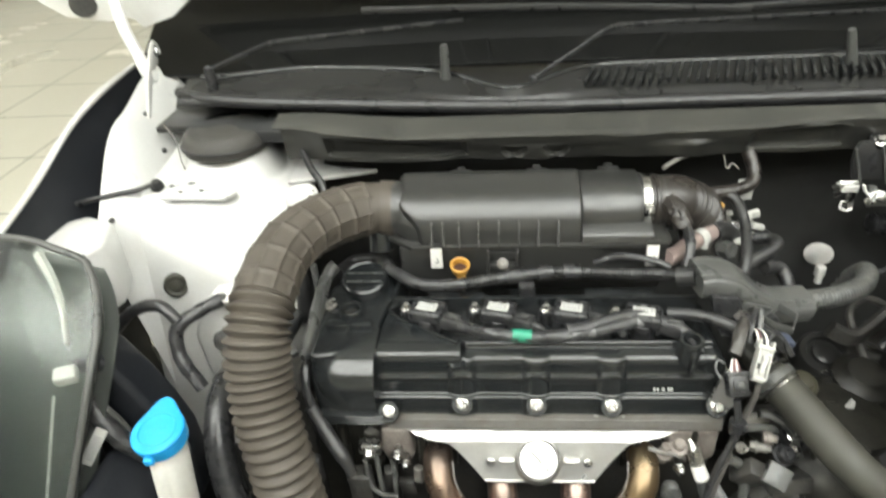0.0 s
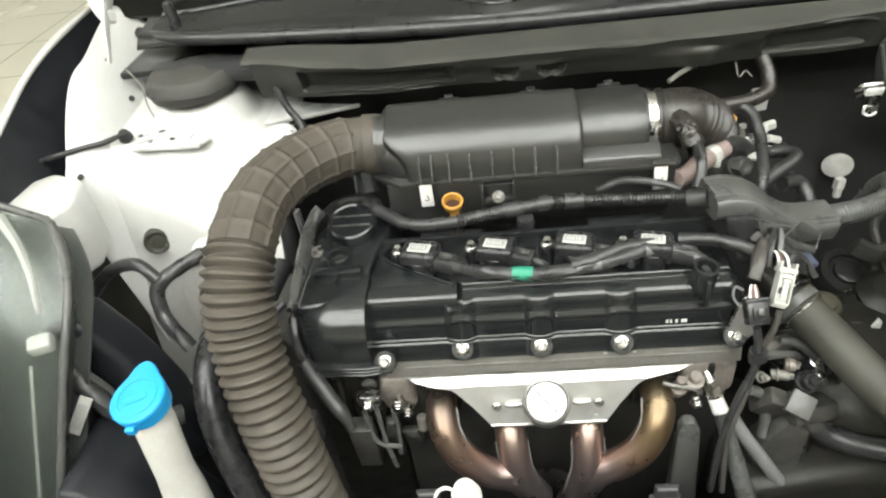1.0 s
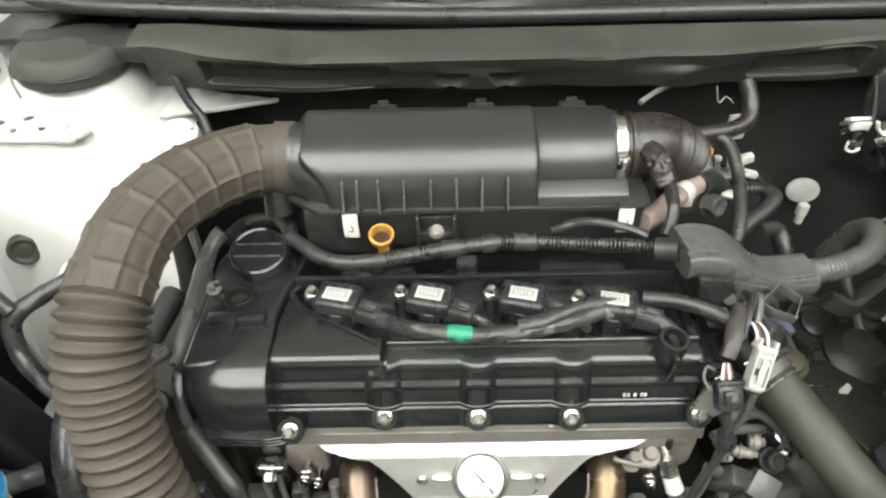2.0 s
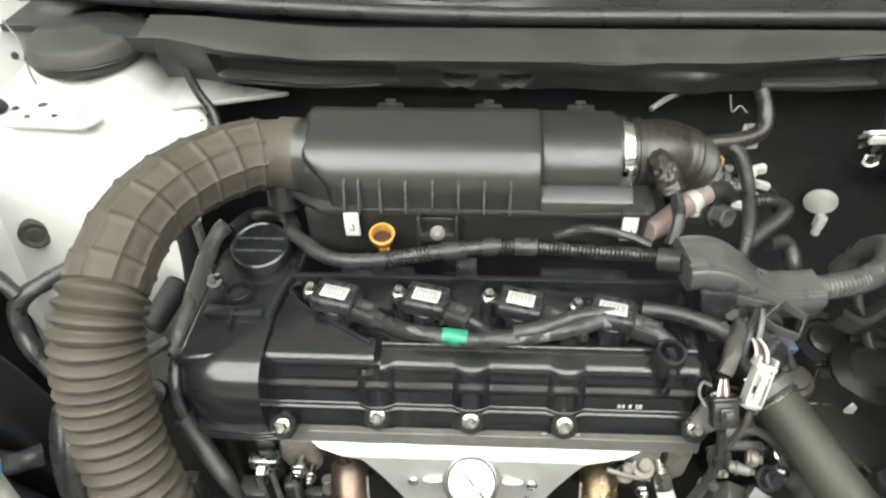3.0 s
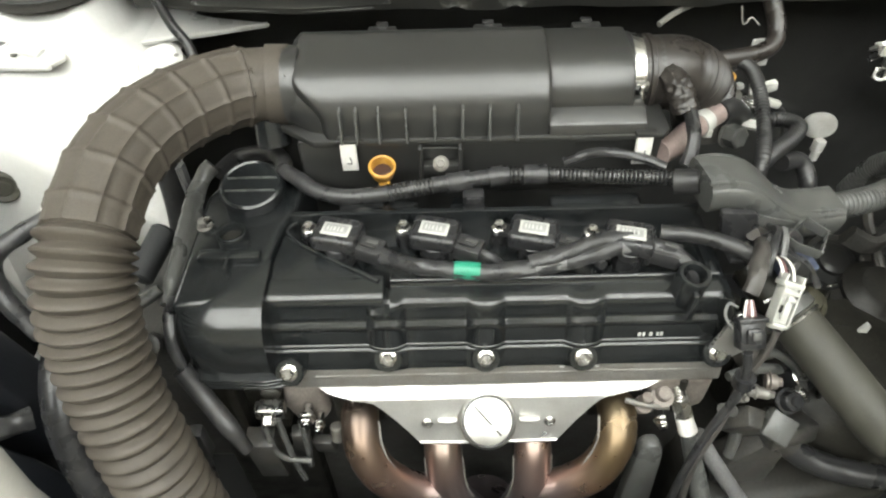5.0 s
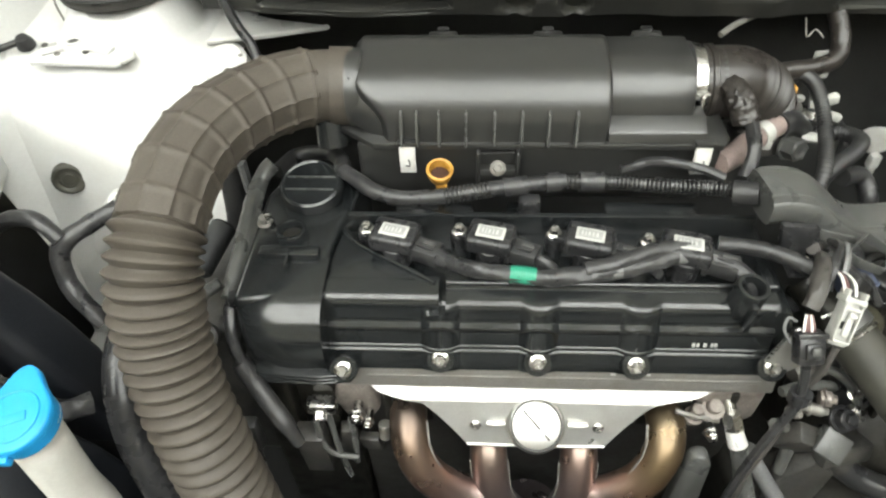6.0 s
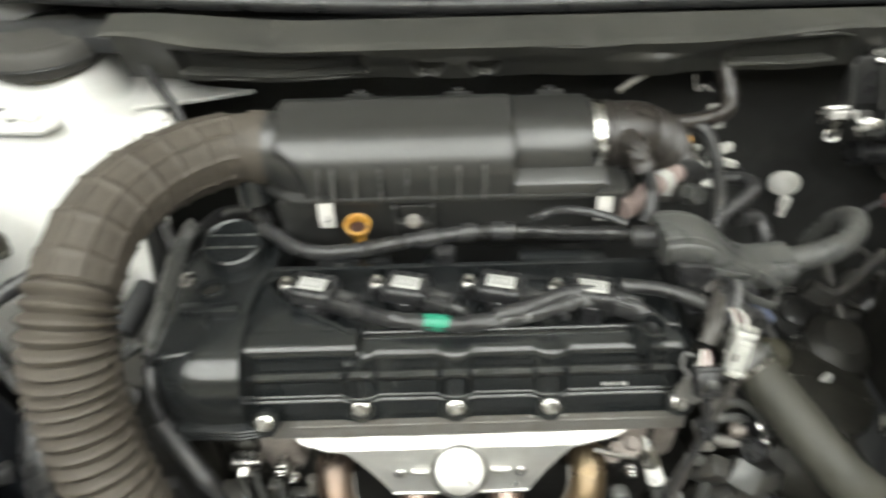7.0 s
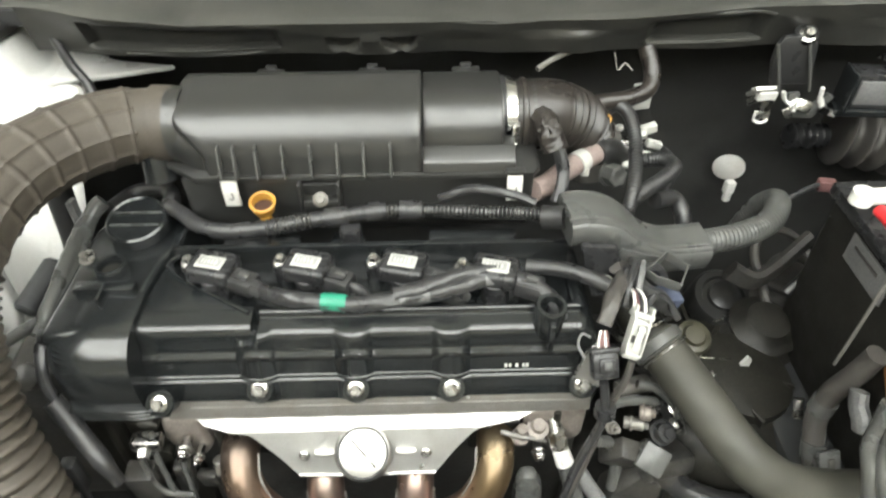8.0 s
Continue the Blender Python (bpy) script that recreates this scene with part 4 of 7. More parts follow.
first_coil = ignition_coil(*K[0])
for kx, ky in K[1:]:
    copy_thing(first_coil, pose(kx, ky, 0.828))

# coil loom with its tapes
loom = thing("coil_wiring_loom", (0.04, -0.045, 0.84), "black taped wiring loom crossing the ignition coils", "wiring loom")
bm = B(); tube(bm, [(-0.062, -0.026, 0.845), (-0.050, -0.033, 0.846), (-0.026, -0.043, 0.846), (0.013, -0.050, 0.846), (0.042, -0.051, 0.846), (0.079, -0.047, 0.848), (0.112, -0.040, 0.85), (0.146, -0.029, 0.852), (0.168, -0.034, 0.85), (0.186, -0.046, 0.846), (0.196, -0.06, 0.83)], lumpy(0.0068, 0.25), 14, 0.003)
part("main_run", bm, M_LOOM, loom)
bm = B(); tube(bm, [(0.062, -0.047, 0.85), (0.085, -0.043, 0.853), (0.112, -0.032, 0.855), (0.140, -0.026, 0.854), (0.158, -0.029, 0.852)], lumpy(0.007, 0.2, 3), 14, 0.003)
part("upper_branch", bm, M_LOOM, loom)
for kx, ky in K[1:3]:
    bm = B(); tube(bm, [(kx + 0.063, ky - 0.034, 0.846), (kx + 0.073, ky - 0.040, 0.845), (kx + 0.078, ky - 0.048, 0.846)], lumpy(0.0042, 0.2, kx), 10, 0.003)
    part("coil_lead", bm, M_LOOM, loom)
for a, b, mt, lb in (((0.004, -0.0485, 0.846), (0.024, -0.0507, 0.846), M_GREEN, "green marking tape"), ((0.066, -0.0485, 0.8475), (0.090, -0.0445, 0.849), M_TAPE, "grey cloth tape"),
                     ((0.136, -0.0315, 0.8515), (0.156, -0.0310, 0.852), M_TAPE, "grey cloth tape")):
    bm = B(); tube(bm, [a, V(*a).lerp(V(*b), 0.5) + V(0, 0, 0.0002), b], lumpy(0.0073, 0.06), 16, 0.003)
    part("tape", bm, mt, loom, lb)
bm = B(); tube(bm, [(0.172, -0.016, 0.85), (0.20, -0.024, 0.853), (0.222, -0.034, 0.852), (0.243, -0.044, 0.846)], lumpy(0.0065, 0.1, 7), 12, 0.003)
part("end_sleeve", bm, M_RUBBER, loom, "dark sleeve over the last lead")

# main harness behind the coils
harness = thing("main_wiring_harness", (0.03, 0.035, 0.85), "black corrugated wiring harness lying along the valve cover", "wiring harness")
path = [(-0.143, 0.060, 0.862), (-0.128, 0.048, 0.861), (-0.112, 0.034, 0.86), (-0.086, 0.025, 0.86), (-0.051, 0.027, 0.861), (-0.012, 0.034, 0.863), (0.028, 0.039, 0.865), (0.053, 0.042, 0.866), (0.093, 0.042, 0.865), (0.132, 0.038, 0.865), (0.174, 0.034, 0.866), (0.208, 0.027, 0.868)]
bm = B(); tube(bm, path[:8], lumpy(0.0068, 0.12, 5), 14, 0.003)
part("taped_run", bm, M_LOOM, harness)
bm = B(); tube(bm, path[7:], ribbed(0.0073, 0.0016, 0.0036), 14, 0.0007)
part("corrugated_run", bm, M_CONDUIT, harness, "fine ribbed black conduit")
bm = B(); tube(bm, path[4:6], ribbed(0.0078, 0.0014, 0.0036), 14, 0.0007)
part("corrugated_run", bm, M_CONDUIT, harness, "fine ribbed black conduit")
for a, b in ((5, 6), (6, 7), (7, 8)):
    p, q = V(*path[a]), V(*path[b])
    bm = B(); tube(bm, [p.lerp(q, 0.3), p.lerp(q, 0.5), p.lerp(q, 0.8)], lumpy(0.0088, 0.05, a), 14, 0.003)
    part("tape_band", bm, M_LOOM, harness)
bm = B(); box(bm, (0.022, 0.026, 0.853), (0.018, 0.012, 0.016), bevel=0.002); box(bm, (0.022, 0.0195, 0.857), (0.012, 0.003, 0.006), bevel=0.001)
part("fixing_clip", bm, M_COIL, harness)
bm = B(); tube(bm, [(0.10, 0.05, 0.872), (0.13, 0.052, 0.88), (0.165, 0.048, 0.876), (0.185, 0.04, 0.872)], lumpy(0.004, 0.2, 9), 10, 0.003)
part("side_lead", bm, M_LOOM, harness)
bm = B(); tube(bm, [(-0.212, 0.085, 0.84), (-0.198, 0.112, 0.838), (-0.165, 0.106, 0.846), (-0.148, 0.08, 0.857), (-0.143, 0.060, 0.862)], lumpy(0.0075, 0.08, 2), 12, 0.003)
part("hose_end", bm, M_RUBBER, harness)

# dipstick
dip = thing("oil_dipstick", (-0.055, 0.05, 0.80), "ochre yellow ring handled oil dipstick", "dipstick")
bm = B(); lathe(bm, [(0.0070, -0.012), (0.0095, -0.009), (0.0108, -0.003), (0.0116, 0.0), (0.0110, 0.002), (0.0096, 0.0016), (0.0088, -0.002), (0.0080, -0.008), (0.005, -0.010), (0, -0.0105)], (-0.055, 0.0455, 0.874), (0.05, -0.3, 0.95), 40)
ring = part("ring_handle", bm, M_YELLOW, dip)
bm = B(); torus(bm, (-0.055, 0.0455, 0.875), (0.05, -0.3, 0.95), 0.0104, 0.0015, 36, 8)
part("rim", bm, M_YELLOW, ring)
# Dark disc stands for the shade inside the open ring.
bm = B(); lathe(bm, [(0.0080, 0), (0.0080, 0.001), (0, 0.001)], (-0.055, 0.0460, 0.8685), (0.05, -0.3, 0.95), 28)
part("dark_hole", bm, M_BORE, ring, "dark hollow centre")
bm = B(); cyl(bm, (-0.0545, 0.046, 0.864), (-0.053, 0.044, 0.842), 0.0045, 0.0036); box(bm, (-0.054, 0.044, 0.859), (0.010, 0.006, 0.006), bevel=0.002)
part("stem", bm, M_YELLOW, dip)
bm = B(); cyl(bm, (-0.052, 0.046, 0.845), (-0.048, 0.045, 0.79), 0.0045)
part("tube", bm, M_DEEP, dip)

# heat shield with its round badge
shield = thing("exhaust_heat_shield", (0.03, -0.1, 0.69), "bright stamped steel heat shield over the exhaust manifold", "heat shield")


def shield_pt(x, v):
    """v 0..1 over the bright upper band, 1..2 over the lower flap."""
    if v <= 1:
        y, z = -0.0850 - 0.0115 * v, 0.7432 - 0.0077 * v ** 1.4
        lo, hi = -0.116 + 0.018 * v + 0.03 * max(0, v - 0.55), 0.183 - 0.03 * v - 0.05 * max(0, v - 0.6)
    else:
        w = v - 1
        y, z = -0.0965 - 0.0145 * w, 0.7355 - 0.0475 * w
        lo, hi = -0.073 + 0.044 * w ** 0.8, 0.132 - 0.040 * w ** 0.8
    return lo + (hi - lo) * x, y, z


def shield_sheet(bm, v0, v1, nv):
    def fn(u, v):
        x, y, z = shield_pt(u, v)
        rib = 0.0025 * math.exp(-((v - 1.45) / 0.22) ** 2) * (math.exp(-((x + 0.018) / 0.012) ** 2) + math.exp(-((x - 0.078) / 0.012) ** 2))
        return V(x, y - rib * 0.8, z + rib * 0.6 + 0.0006 * noise.noise((x * 40, v * 3, 0)))
    sheet(bm, fn, 0, 1, v0, v1, 60, nv, thick=0.0012)


bm = B(); shield_sheet(bm, 0.0, 1.0, 12)
part("upper_band", bm, M_STEEL, shield)
bm = B(); shield_sheet(bm, 1.0, 2.0, 16)
part("lower_flap", bm, M_FLAP, shield)
bm = B(); tube(bm, [(-0.029, -0.111, 0.6885), (0.03, -0.1115, 0.688), (0.092, -0.111, 0.6885)], 0.0016, 8, 0.004)
part("rolled_edge", bm, M_STEEL, shield)
for x in (-0.022, 0.084):
    bm = B(); bolt_head(bm, (x, -0.1058, 0.7125), (0, -0.95, 0.3), 0.0036, 0.0032, 1.4)
    part("bolt", bm, M_ZINC, shield, "dull hexagonal bolt")
for x0, x1 in ((-0.012, 0.004), (0.058, 0.075)):
    bm = B(); tube(bm, [(x0, -0.1045, 0.7145), ((x0 + x1) / 2, -0.106, 0.715), (x1, -0.1045, 0.7145)], 0.0030, 10, 0.003)
    part("swage", bm, M_DULL, shield)
nrm = V(0.0, -0.60, 0.80)
bc = V(0.030, -0.1095, 0.7215)
bm = B(); lathe(bm, [(0, 0.006), (0.0215, 0.006), (0.0235, 0.005), (0.0245, 0.003), (0.0245, 0.0), (0.026, -0.012), (0, -0.012)], bc - nrm * 0.003, nrm, 48)
disc = part("badge_disc", bm, M_STEEL, shield, "round bright embossed badge")
bm = B(); torus(bm, bc + nrm * 0.0036, nrm, 0.0212, 0.0009, 48, 6)
fm = Matrix.Translation(bc + nrm * 0.0033) @ frame_of(nrm)
for a, ln, off in ((-48, 0.022, -0.006), (-48, 0.006, 0.0135)):
    mm = fm @ rotz(a)
    tmp = B(); box(tmp, (off, 0, 0), (ln, 0.0018, 0.0012), bevel=0.0003); merge(bm, tmp, mm)
part("emboss", bm, M_DEEP, disc, "plain raised ring and bar")

# exhaust manifold
manifold = thing("exhaust_manifold", (0.03, -0.1, 0.5), "heat tinted steel exhaust manifold with four curved runners", "exhaust manifold")
runs = [[(-0.083, -0.07, 0.702), (-0.082, -0.096, 0.701), (-0.078, -0.116, 0.687), (-0.063, -0.128, 0.661), (-0.036, -0.130, 0.634), (-0.006, -0.128, 0.618), (0.018, -0.126, 0.575)],
        [(-0.010, -0.07, 0.675), (-0.010, -0.088, 0.674), (-0.009, -0.110, 0.661), (-0.004, -0.125, 0.628), (0.010, -0.126, 0.585), (0.02, -0.124, 0.54)],
        [(0.073, -0.07, 0.675), (0.073, -0.088, 0.674), (0.073, -0.110, 0.661), (0.071, -0.125, 0.631), (0.062, -0.126, 0.585), (0.048, -0.124, 0.54)],
        [(0.146, -0.07, 0.704), (0.146, -0.096, 0.703), (0.142, -0.116, 0.690), (0.127, -0.128, 0.664), (0.103, -0.130, 0.640), (0.080, -0.128, 0.622), (0.060, -0.126, 0.575)]]
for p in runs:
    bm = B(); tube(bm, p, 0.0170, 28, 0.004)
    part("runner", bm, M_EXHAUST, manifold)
for x, z in ((-0.083, 0.70), (-0.010, 0.682), (0.073, 0.682), (0.146, 0.70)):
    bm = B(); box(bm, (x, -0.080, z), (0.046, 0.008, 0.042), bevel=0.004)
    part("flange", bm, M_GEAR, manifold)
for p in (runs[0], runs[3]):
    bm = B(); tube(bm, [V(*q) + V(0.0165 if p is runs[0] else -0.0165, -0.002, 0.0035) for q in p[1:6]], lumpy(0.0015, 0.3, 3), 8, 0.003)
    part("weld_seam", bm, M_CAST, manifold)
for p, side in ((runs[1], -1), (runs[1], 1), (runs[2], -1), (runs[2], 1)):
    bm = B(); tube(bm, [V(*q) + V(0.0168 * side, -0.002, 0) for q in p[2:5]], lumpy(0.0014, 0.3, 5), 8, 0.003)
    part("weld_seam", bm, M_CAST, manifold)
bm = B(); lathe(bm, [(0.036, 0), (0.04, -0.05), (0.03, -0.12), (0, -0.12)], (0.031, -0.122, 0.57), (0, 0, 1), 30)
part("collector", bm, M_EXHAUST, manifold)
shroud = thing("radiator_fan_shroud", (0.1, -0.2, 0.4), "dark grey fan shroud below the exhaust manifold", "fan shroud")
bm = B(); prism(bm, [(-0.33, 0.665), (-0.33, 0.45), (-0.2, 0.45), (-0.2, 0.65), (-0.21, 0.665)], "x", -0.22, 0.42, 0.006)
part("top_edge", bm, M_DUCT, shroud)
bm = B(); prism(bm, [(0.163, 0.680), (0.168, 0.692), (0.180, 0.692), (0.187, 0.676), (0.200, 0.50), (0.163, 0.50)], "y", -0.122, -0.108, 0.004)
part("side_post", bm, M_DUCT, shroud, "grey upright post")
for q, w in (((-0.0910, -0.2015, 0.7050), 0.018), ((0.1330, -0.2015, 0.700), 0.018), ((0.1325, -0.2015, 0.683), 0.025)):
    bm = B(); box(bm, V(*q) + V(0, 0.004, -0.03), (w + 0.004, 0.004, 0.066), None, 0.0008)
    tab = part("upright_tab", bm, M_DARK, shroud)
    bm = B(); box(bm, V(*q) + V(0, 0.0012, 0), (w, 0.0016, 0.0035), None, 0.0005)
    part("pale_strip", bm, M_TAPE, tab)
plug = thing("white_plug", (-0.050, -0.228, 0.66), "small white plastic plug with a ring tab", "plug")
bm = B(); lathe(bm, [(0.0135, -0.09), (0.0135, 0.0), (0.012, 0.003), (0.0108, 0.004), (0.0108, 0.011), (0.009, 0.0135), (0, 0.0145)], (-0.0500, -0.228, 0.748), (0, -0.2, 1), 26)
part("stopper", bm, M_WHITE, plug)
bm = B(); torus(bm, (-0.0690, -0.228, 0.744), (0.2, -0.8, 0.5), 0.009, 0.0017, 26, 8)
part("ring_tab", bm, M_WHITE, plug)

# ---------- air intake ----------
air = thing("air_filter_box", (0.03, 0.1, 0.83), "dark grained plastic air filter box with ribbed front", "air filter box")
bm = B()
prism(bm, [(0.0625, 0.889), (0.064, 0.835), (0.08, 0.815), (0.17, 0.815), (0.19, 0.889)], "x", -0.128, 0.186, 0.004)
part("lower_box", bm, M_BOX, air)
bm = B()
prism(bm, [(-0.112, 0.0555), (0.183, 0.0555), (0.19, 0.065), (0.19, 0.195), (-0.15, 0.195), (-0.15, 0.085)], "z", 0.8885, 0.8945, 0.0012)
part("flange", bm, M_BOX, air)
lid_prof = [(0.0585, 0.893), (0.0590, 0.900)] + [(0.0990 - 0.0395 * math.cos(math.radians(a)), 0.9085 + 0.0395 * math.sin(math.radians(a))) for a in range(4, 83, 6)]
lid_prof += [(0.1050, 0.9495), (0.1180, 0.9518), (0.1300, 0.9530), (0.1370, 0.9515), (0.1430, 0.947), (0.1480, 0.938), (0.155, 0.918), (0.165, 0.893)]
LID_END = 0.0865


def lid_at(v):
    """A point (y, z) of the lid's section, v from the front flange over the top to the back."""
    a = v * (len(lid_prof) - 1)
    i = min(int(a), len(lid_prof) - 2)
    return [lid_prof[i][q] + (lid_prof[i + 1][q] - lid_prof[i][q]) * (a - i) for q in (0, 1)]


def lid_left(v):
    """Where the full section begins: low down well inside the box, on top right at the hose collar."""
    return -0.1005 - 0.0245 * ease(0.02, 0.50, v) ** 1.2


def lid_skin(u, v):
    y, z = lid_at(v)
    x0 = lid_left(v)
    edge = 0.0022 * (1 - min(1.0, u / 0.015)) ** 2 + 0.0022 * (1 - min(1.0, (1 - u) / 0.015)) ** 2
    cy, cz = 0.105, 0.905
    d = max(1e-6, math.hypot(y - cy, z - cz))
    return V(x0 + (LID_END - x0) * u, y - (y - cy) / d * edge, z - (z - cz) / d * edge)


us = [0, 0.003, 0.007, 0.015] + [0.015 + 0.97 * k / 24 for k in range(1, 24)] + [0.985, 0.993, 0.997, 1]
bm = B()
grid = [[bm.verts.new(lid_skin(u, k / 72)) for k in range(73)] for u in us]
for a, b in zip(grid, grid[1:]):
    for k in range(72):
        bm.faces.new((a[k], b[k], b[k + 1], a[k + 1]))
bm.faces.new(grid[-1])
part("lid", bm, M_BOX, air, "rounded lid with a soft sheen")


def lid_end(u, v):
    """The recessed shoulder that narrows from the lid's edge into the round hose collar."""
    p = lid_skin(0, v)
    th = math.pi * (1.18 - 1.5 * v)
    ring = V(-0.1345, 0.105 + 0.0325 * math.cos(th), 0.919 + 0.0325 * math.sin(th))
    step = V(p.x - 0.004, p.y + 0.006 * ease(0.55, 0.2, v), p.z - 0.004)
    return p.lerp(step, u / 0.2) if u < 0.2 else step.lerp(ring, ease(0.2, 1.0, u))


bm = B(); sheet(bm, lid_end, 0, 1, 0, 1, 20, 60, thick=0.0015)
part("lid_shoulder", bm, M_BOX, air)
bm = B(); lathe(bm, [(0.030, 0), (0.0335, 0.001), (0.0335, 0.012), (0.032, 0.014), (0.028, 0.014)], (-0.136, 0.105, 0.919), (1, 0, 0), 36)
part("inlet_collar", bm, M_BOX, air)
bm = B()
hood = [(0.0742, 0.9), (0.0745, 0.907)] + [(0.1105 - 0.036 * math.cos(math.radians(a)), 0.9095 + 0.036 * math.sin(math.radians(a))) for a in range(4, 95, 6)]
prism(bm, hood + [(0.145, 0.9455), (0.158, 0.936), (0.165, 0.92), (0.168, 0.9)], "x", 0.0865, 0.158, 0.003, 2)
part("outlet_hood", bm, M_BOX, air)
bm = B()
prism(bm, [(0.0565, 0.8945), (0.060, 0.9035), (0.074, 0.911), (0.09, 0.911), (0.09, 0.8945)], "x", 0.0865, 0.168, 0.0015)
part("outlet_step", bm, M_BOX, air)
# Ribs are paler than the box: their gloss highlight is in the colour.
for x in (-0.0868, -0.0738, -0.0552, -0.0326, -0.009, 0.0138, 0.0362, 0.0590):
    bm = B(); prism(bm, [(0.064, 0.924), (0.0560, 0.9235), (0.0490, 0.900), (0.0485, 0.8955), (0.064, 0.893)], "x", x - 0.0011, x + 0.0011, 0.0008, 2)
    part("rib", bm, M_DUCT, air, "thin rib in paler grey in place of its highlight")
for x in (-0.083, 0.167):
    bm = B(); prism(bm, [(0.0535, 0.894), (0.0515, 0.882), (0.0525, 0.866), (0.0555, 0.8635), (0.0575, 0.866), (0.0555, 0.88), (0.0575, 0.896)], "x", x - 0.0068, x + 0.0068, 0.0006)
    clip = part("spring_clip", bm, M_BRIGHT, air, "bright sprung steel clip")
    bm = B(); tube(bm, [(x - 0.002, 0.0512, 0.8745), (x + 0.002, 0.0512, 0.8745), (x + 0.001, 0.0512, 0.881)], 0.0005, 6, 0.001)
    part("pressed_mark", bm, M_DEEP, clip)
    bm = B(); box(bm, (x, 0.0555, 0.896), (0.017, 0.008, 0.004), bevel=0.001)
    part("clip_seat", bm, M_BOX, air)
for x in (-0.022, 0.012):
    bm = B(); box(bm, (x, 0.0550, 0.874), (0.0034, 0.014, 0.032), bevel=0.0015, seg=3)
    part("bracket_web", bm, M_BOX, air)
bm = B(); box(bm, (-0.005, 0.0560, 0.866), (0.034, 0.012, 0.010), bevel=0.002); box(bm, (-0.005, 0.0600, 0.874), (0.034, 0.003, 0.024), pose(0, 0, 0, 12), 0.001)
part("bracket", bm, M_BOX, air)
bm = B(); bolt_head(bm, (-0.005, 0.0515, 0.872), (0, -0.75, 0.65), 0.0046, 0.005, 1.5)
part("bolt", bm, M_CAST, air, "dull alloy bolt")
for x in (-0.055, 0.04, 0.128):
    bm = B(); box(bm, (x, 0.158, 0.937), (0.026, 0.012, 0.009), bevel=0.002); box(bm, (x, 0.164, 0.940), (0.01, 0.006, 0.008), bevel=0.001)
    part("hinge_tab", bm, M_BOX, air)

AX = V(0, 0.131, 0.906)
elbow = thing("intake_elbow", (0.2, 0.13, 0.87), "black ribbed rubber elbow from filter box to throttle", "intake elbow")
bm = B(); lathe(bm, [(0.030, 0), (0.0335, 0), (0.0335, 0.036), (0.03, 0.036)], V(0.154, 0, 0) + AX, (1, 0, 0), 40)
part("outlet_pipe", bm, M_BOX, elbow)
ec = [V(0.170, 0, 0) + AX, V(0.188, 0, 0) + AX, V(0.206, 0.002, -0.001) + AX, V(0.226, 0.008, -0.009) + AX, V(0.244, 0.018, -0.026) + AX, V(0.255, 0.024, -0.05) + AX]


def bellow(s, a):
    return 0.0335 - 0.08 * max(0, s - 0.042) - 0.0034 * ease(0.040, 0.046, s) * (0.5 + 0.5 * math.cos(2 * math.pi * s / 0.0058)) ** 0.7


bm = B(); tube(bm, ec, bellow, 36, 0.0012)
part("bellows", bm, M_BELLOW, elbow, "ribbed rubber bellows")
bm = B(); lathe(bm, [(0.0345, -0.005), (0.0362, -0.005), (0.0362, 0.005), (0.0345, 0.005)], V(0.167, 0, 0) + AX, (1, 0, 0), 44)
band = part("clamp_band", bm, M_ZINC, elbow, "bright steel hose clamp")
bm = B(); box(bm, V(0.168, -0.0352, 0.006) + AX, (0.012, 0.006, 0.017), pose(0, 0, 0, 12), 0.0015); cyl(bm, V(0.1685, -0.0395, -0.003) + AX, V(0.1685, -0.0375, 0.012) + AX, 0.0034, seg=12)
cyl(bm, V(0.1685, -0.0400, -0.008) + AX, V(0.1685, -0.0395, -0.003) + AX, 0.0050, seg=6); box(bm, V(0.166, -0.0330, -0.016) + AX, (0.009, 0.002, 0.018), pose(0, 0, 0, -20), 0.0005)
part("clamp_screw", bm, M_ZINC, band)
bm = B(); lathe(bm, [(0.0335, -0.006), (0.0372, -0.005), (0.0378, -0.002), (0.0372, 0.004), (0.0345, 0.005)], V(0.1585, 0, 0) + AX, (1, 0, 0), 44)
part("rubber_lip", bm, M_RUBBER, elbow)
bm = B(); tube(bm, [(0.193, 0.112, 0.918), (0.196, 0.100, 0.918), (0.199, 0.091, 0.915), (0.2025, 0.083, 0.908), (0.205, 0.078, 0.901)],
               lambda s, a: 0.0112 + 0.0016 * noise.noise((s * 160, math.cos(a) * 2.2, math.sin(a) * 2.2)) + 0.0014 * noise.noise((s * 420 + 7, math.cos(a) * 5, math.sin(a) * 5)), 36, 0.0009)
part("breather_spigot", bm, M_BELLOW, elbow, "crumpled black taped spigot")
bm = B(); lathe(bm, [(0.0332, 0), (0.0352, 0.001), (0.0352, 0.005), (0.0332, 0.006)], V(0.177, 0, 0) + AX, (1, 0, 0), 44)
part("neck_bead", bm, M_BELLOW, elbow)
bm = B(); lathe(bm, [(0.030, 0), (0.033, 0.002), (0.033, 0.03), (0.0, 0.03)], V(0.262, 0.158, 0.835), (-0.3, -0.2, 0.9), 30)
part("throttle_body", bm, M_CAST, elbow, "dull metal throttle body")

lead = thing("sensor_lead", (0.205, 0.07, 0.86), "black taped sensor lead hanging from the intake elbow", "cable")
bm = B(); tube(bm, [(0.203, 0.084, 0.912), (0.208, 0.072, 0.902), (0.211, 0.062, 0.888), (0.208, 0.052, 0.876), (0.205, 0.046, 0.868)], lumpy(0.0062, 0.35, 1), 12, 0.002)
part("sleeve", bm, M_LOOM, lead)

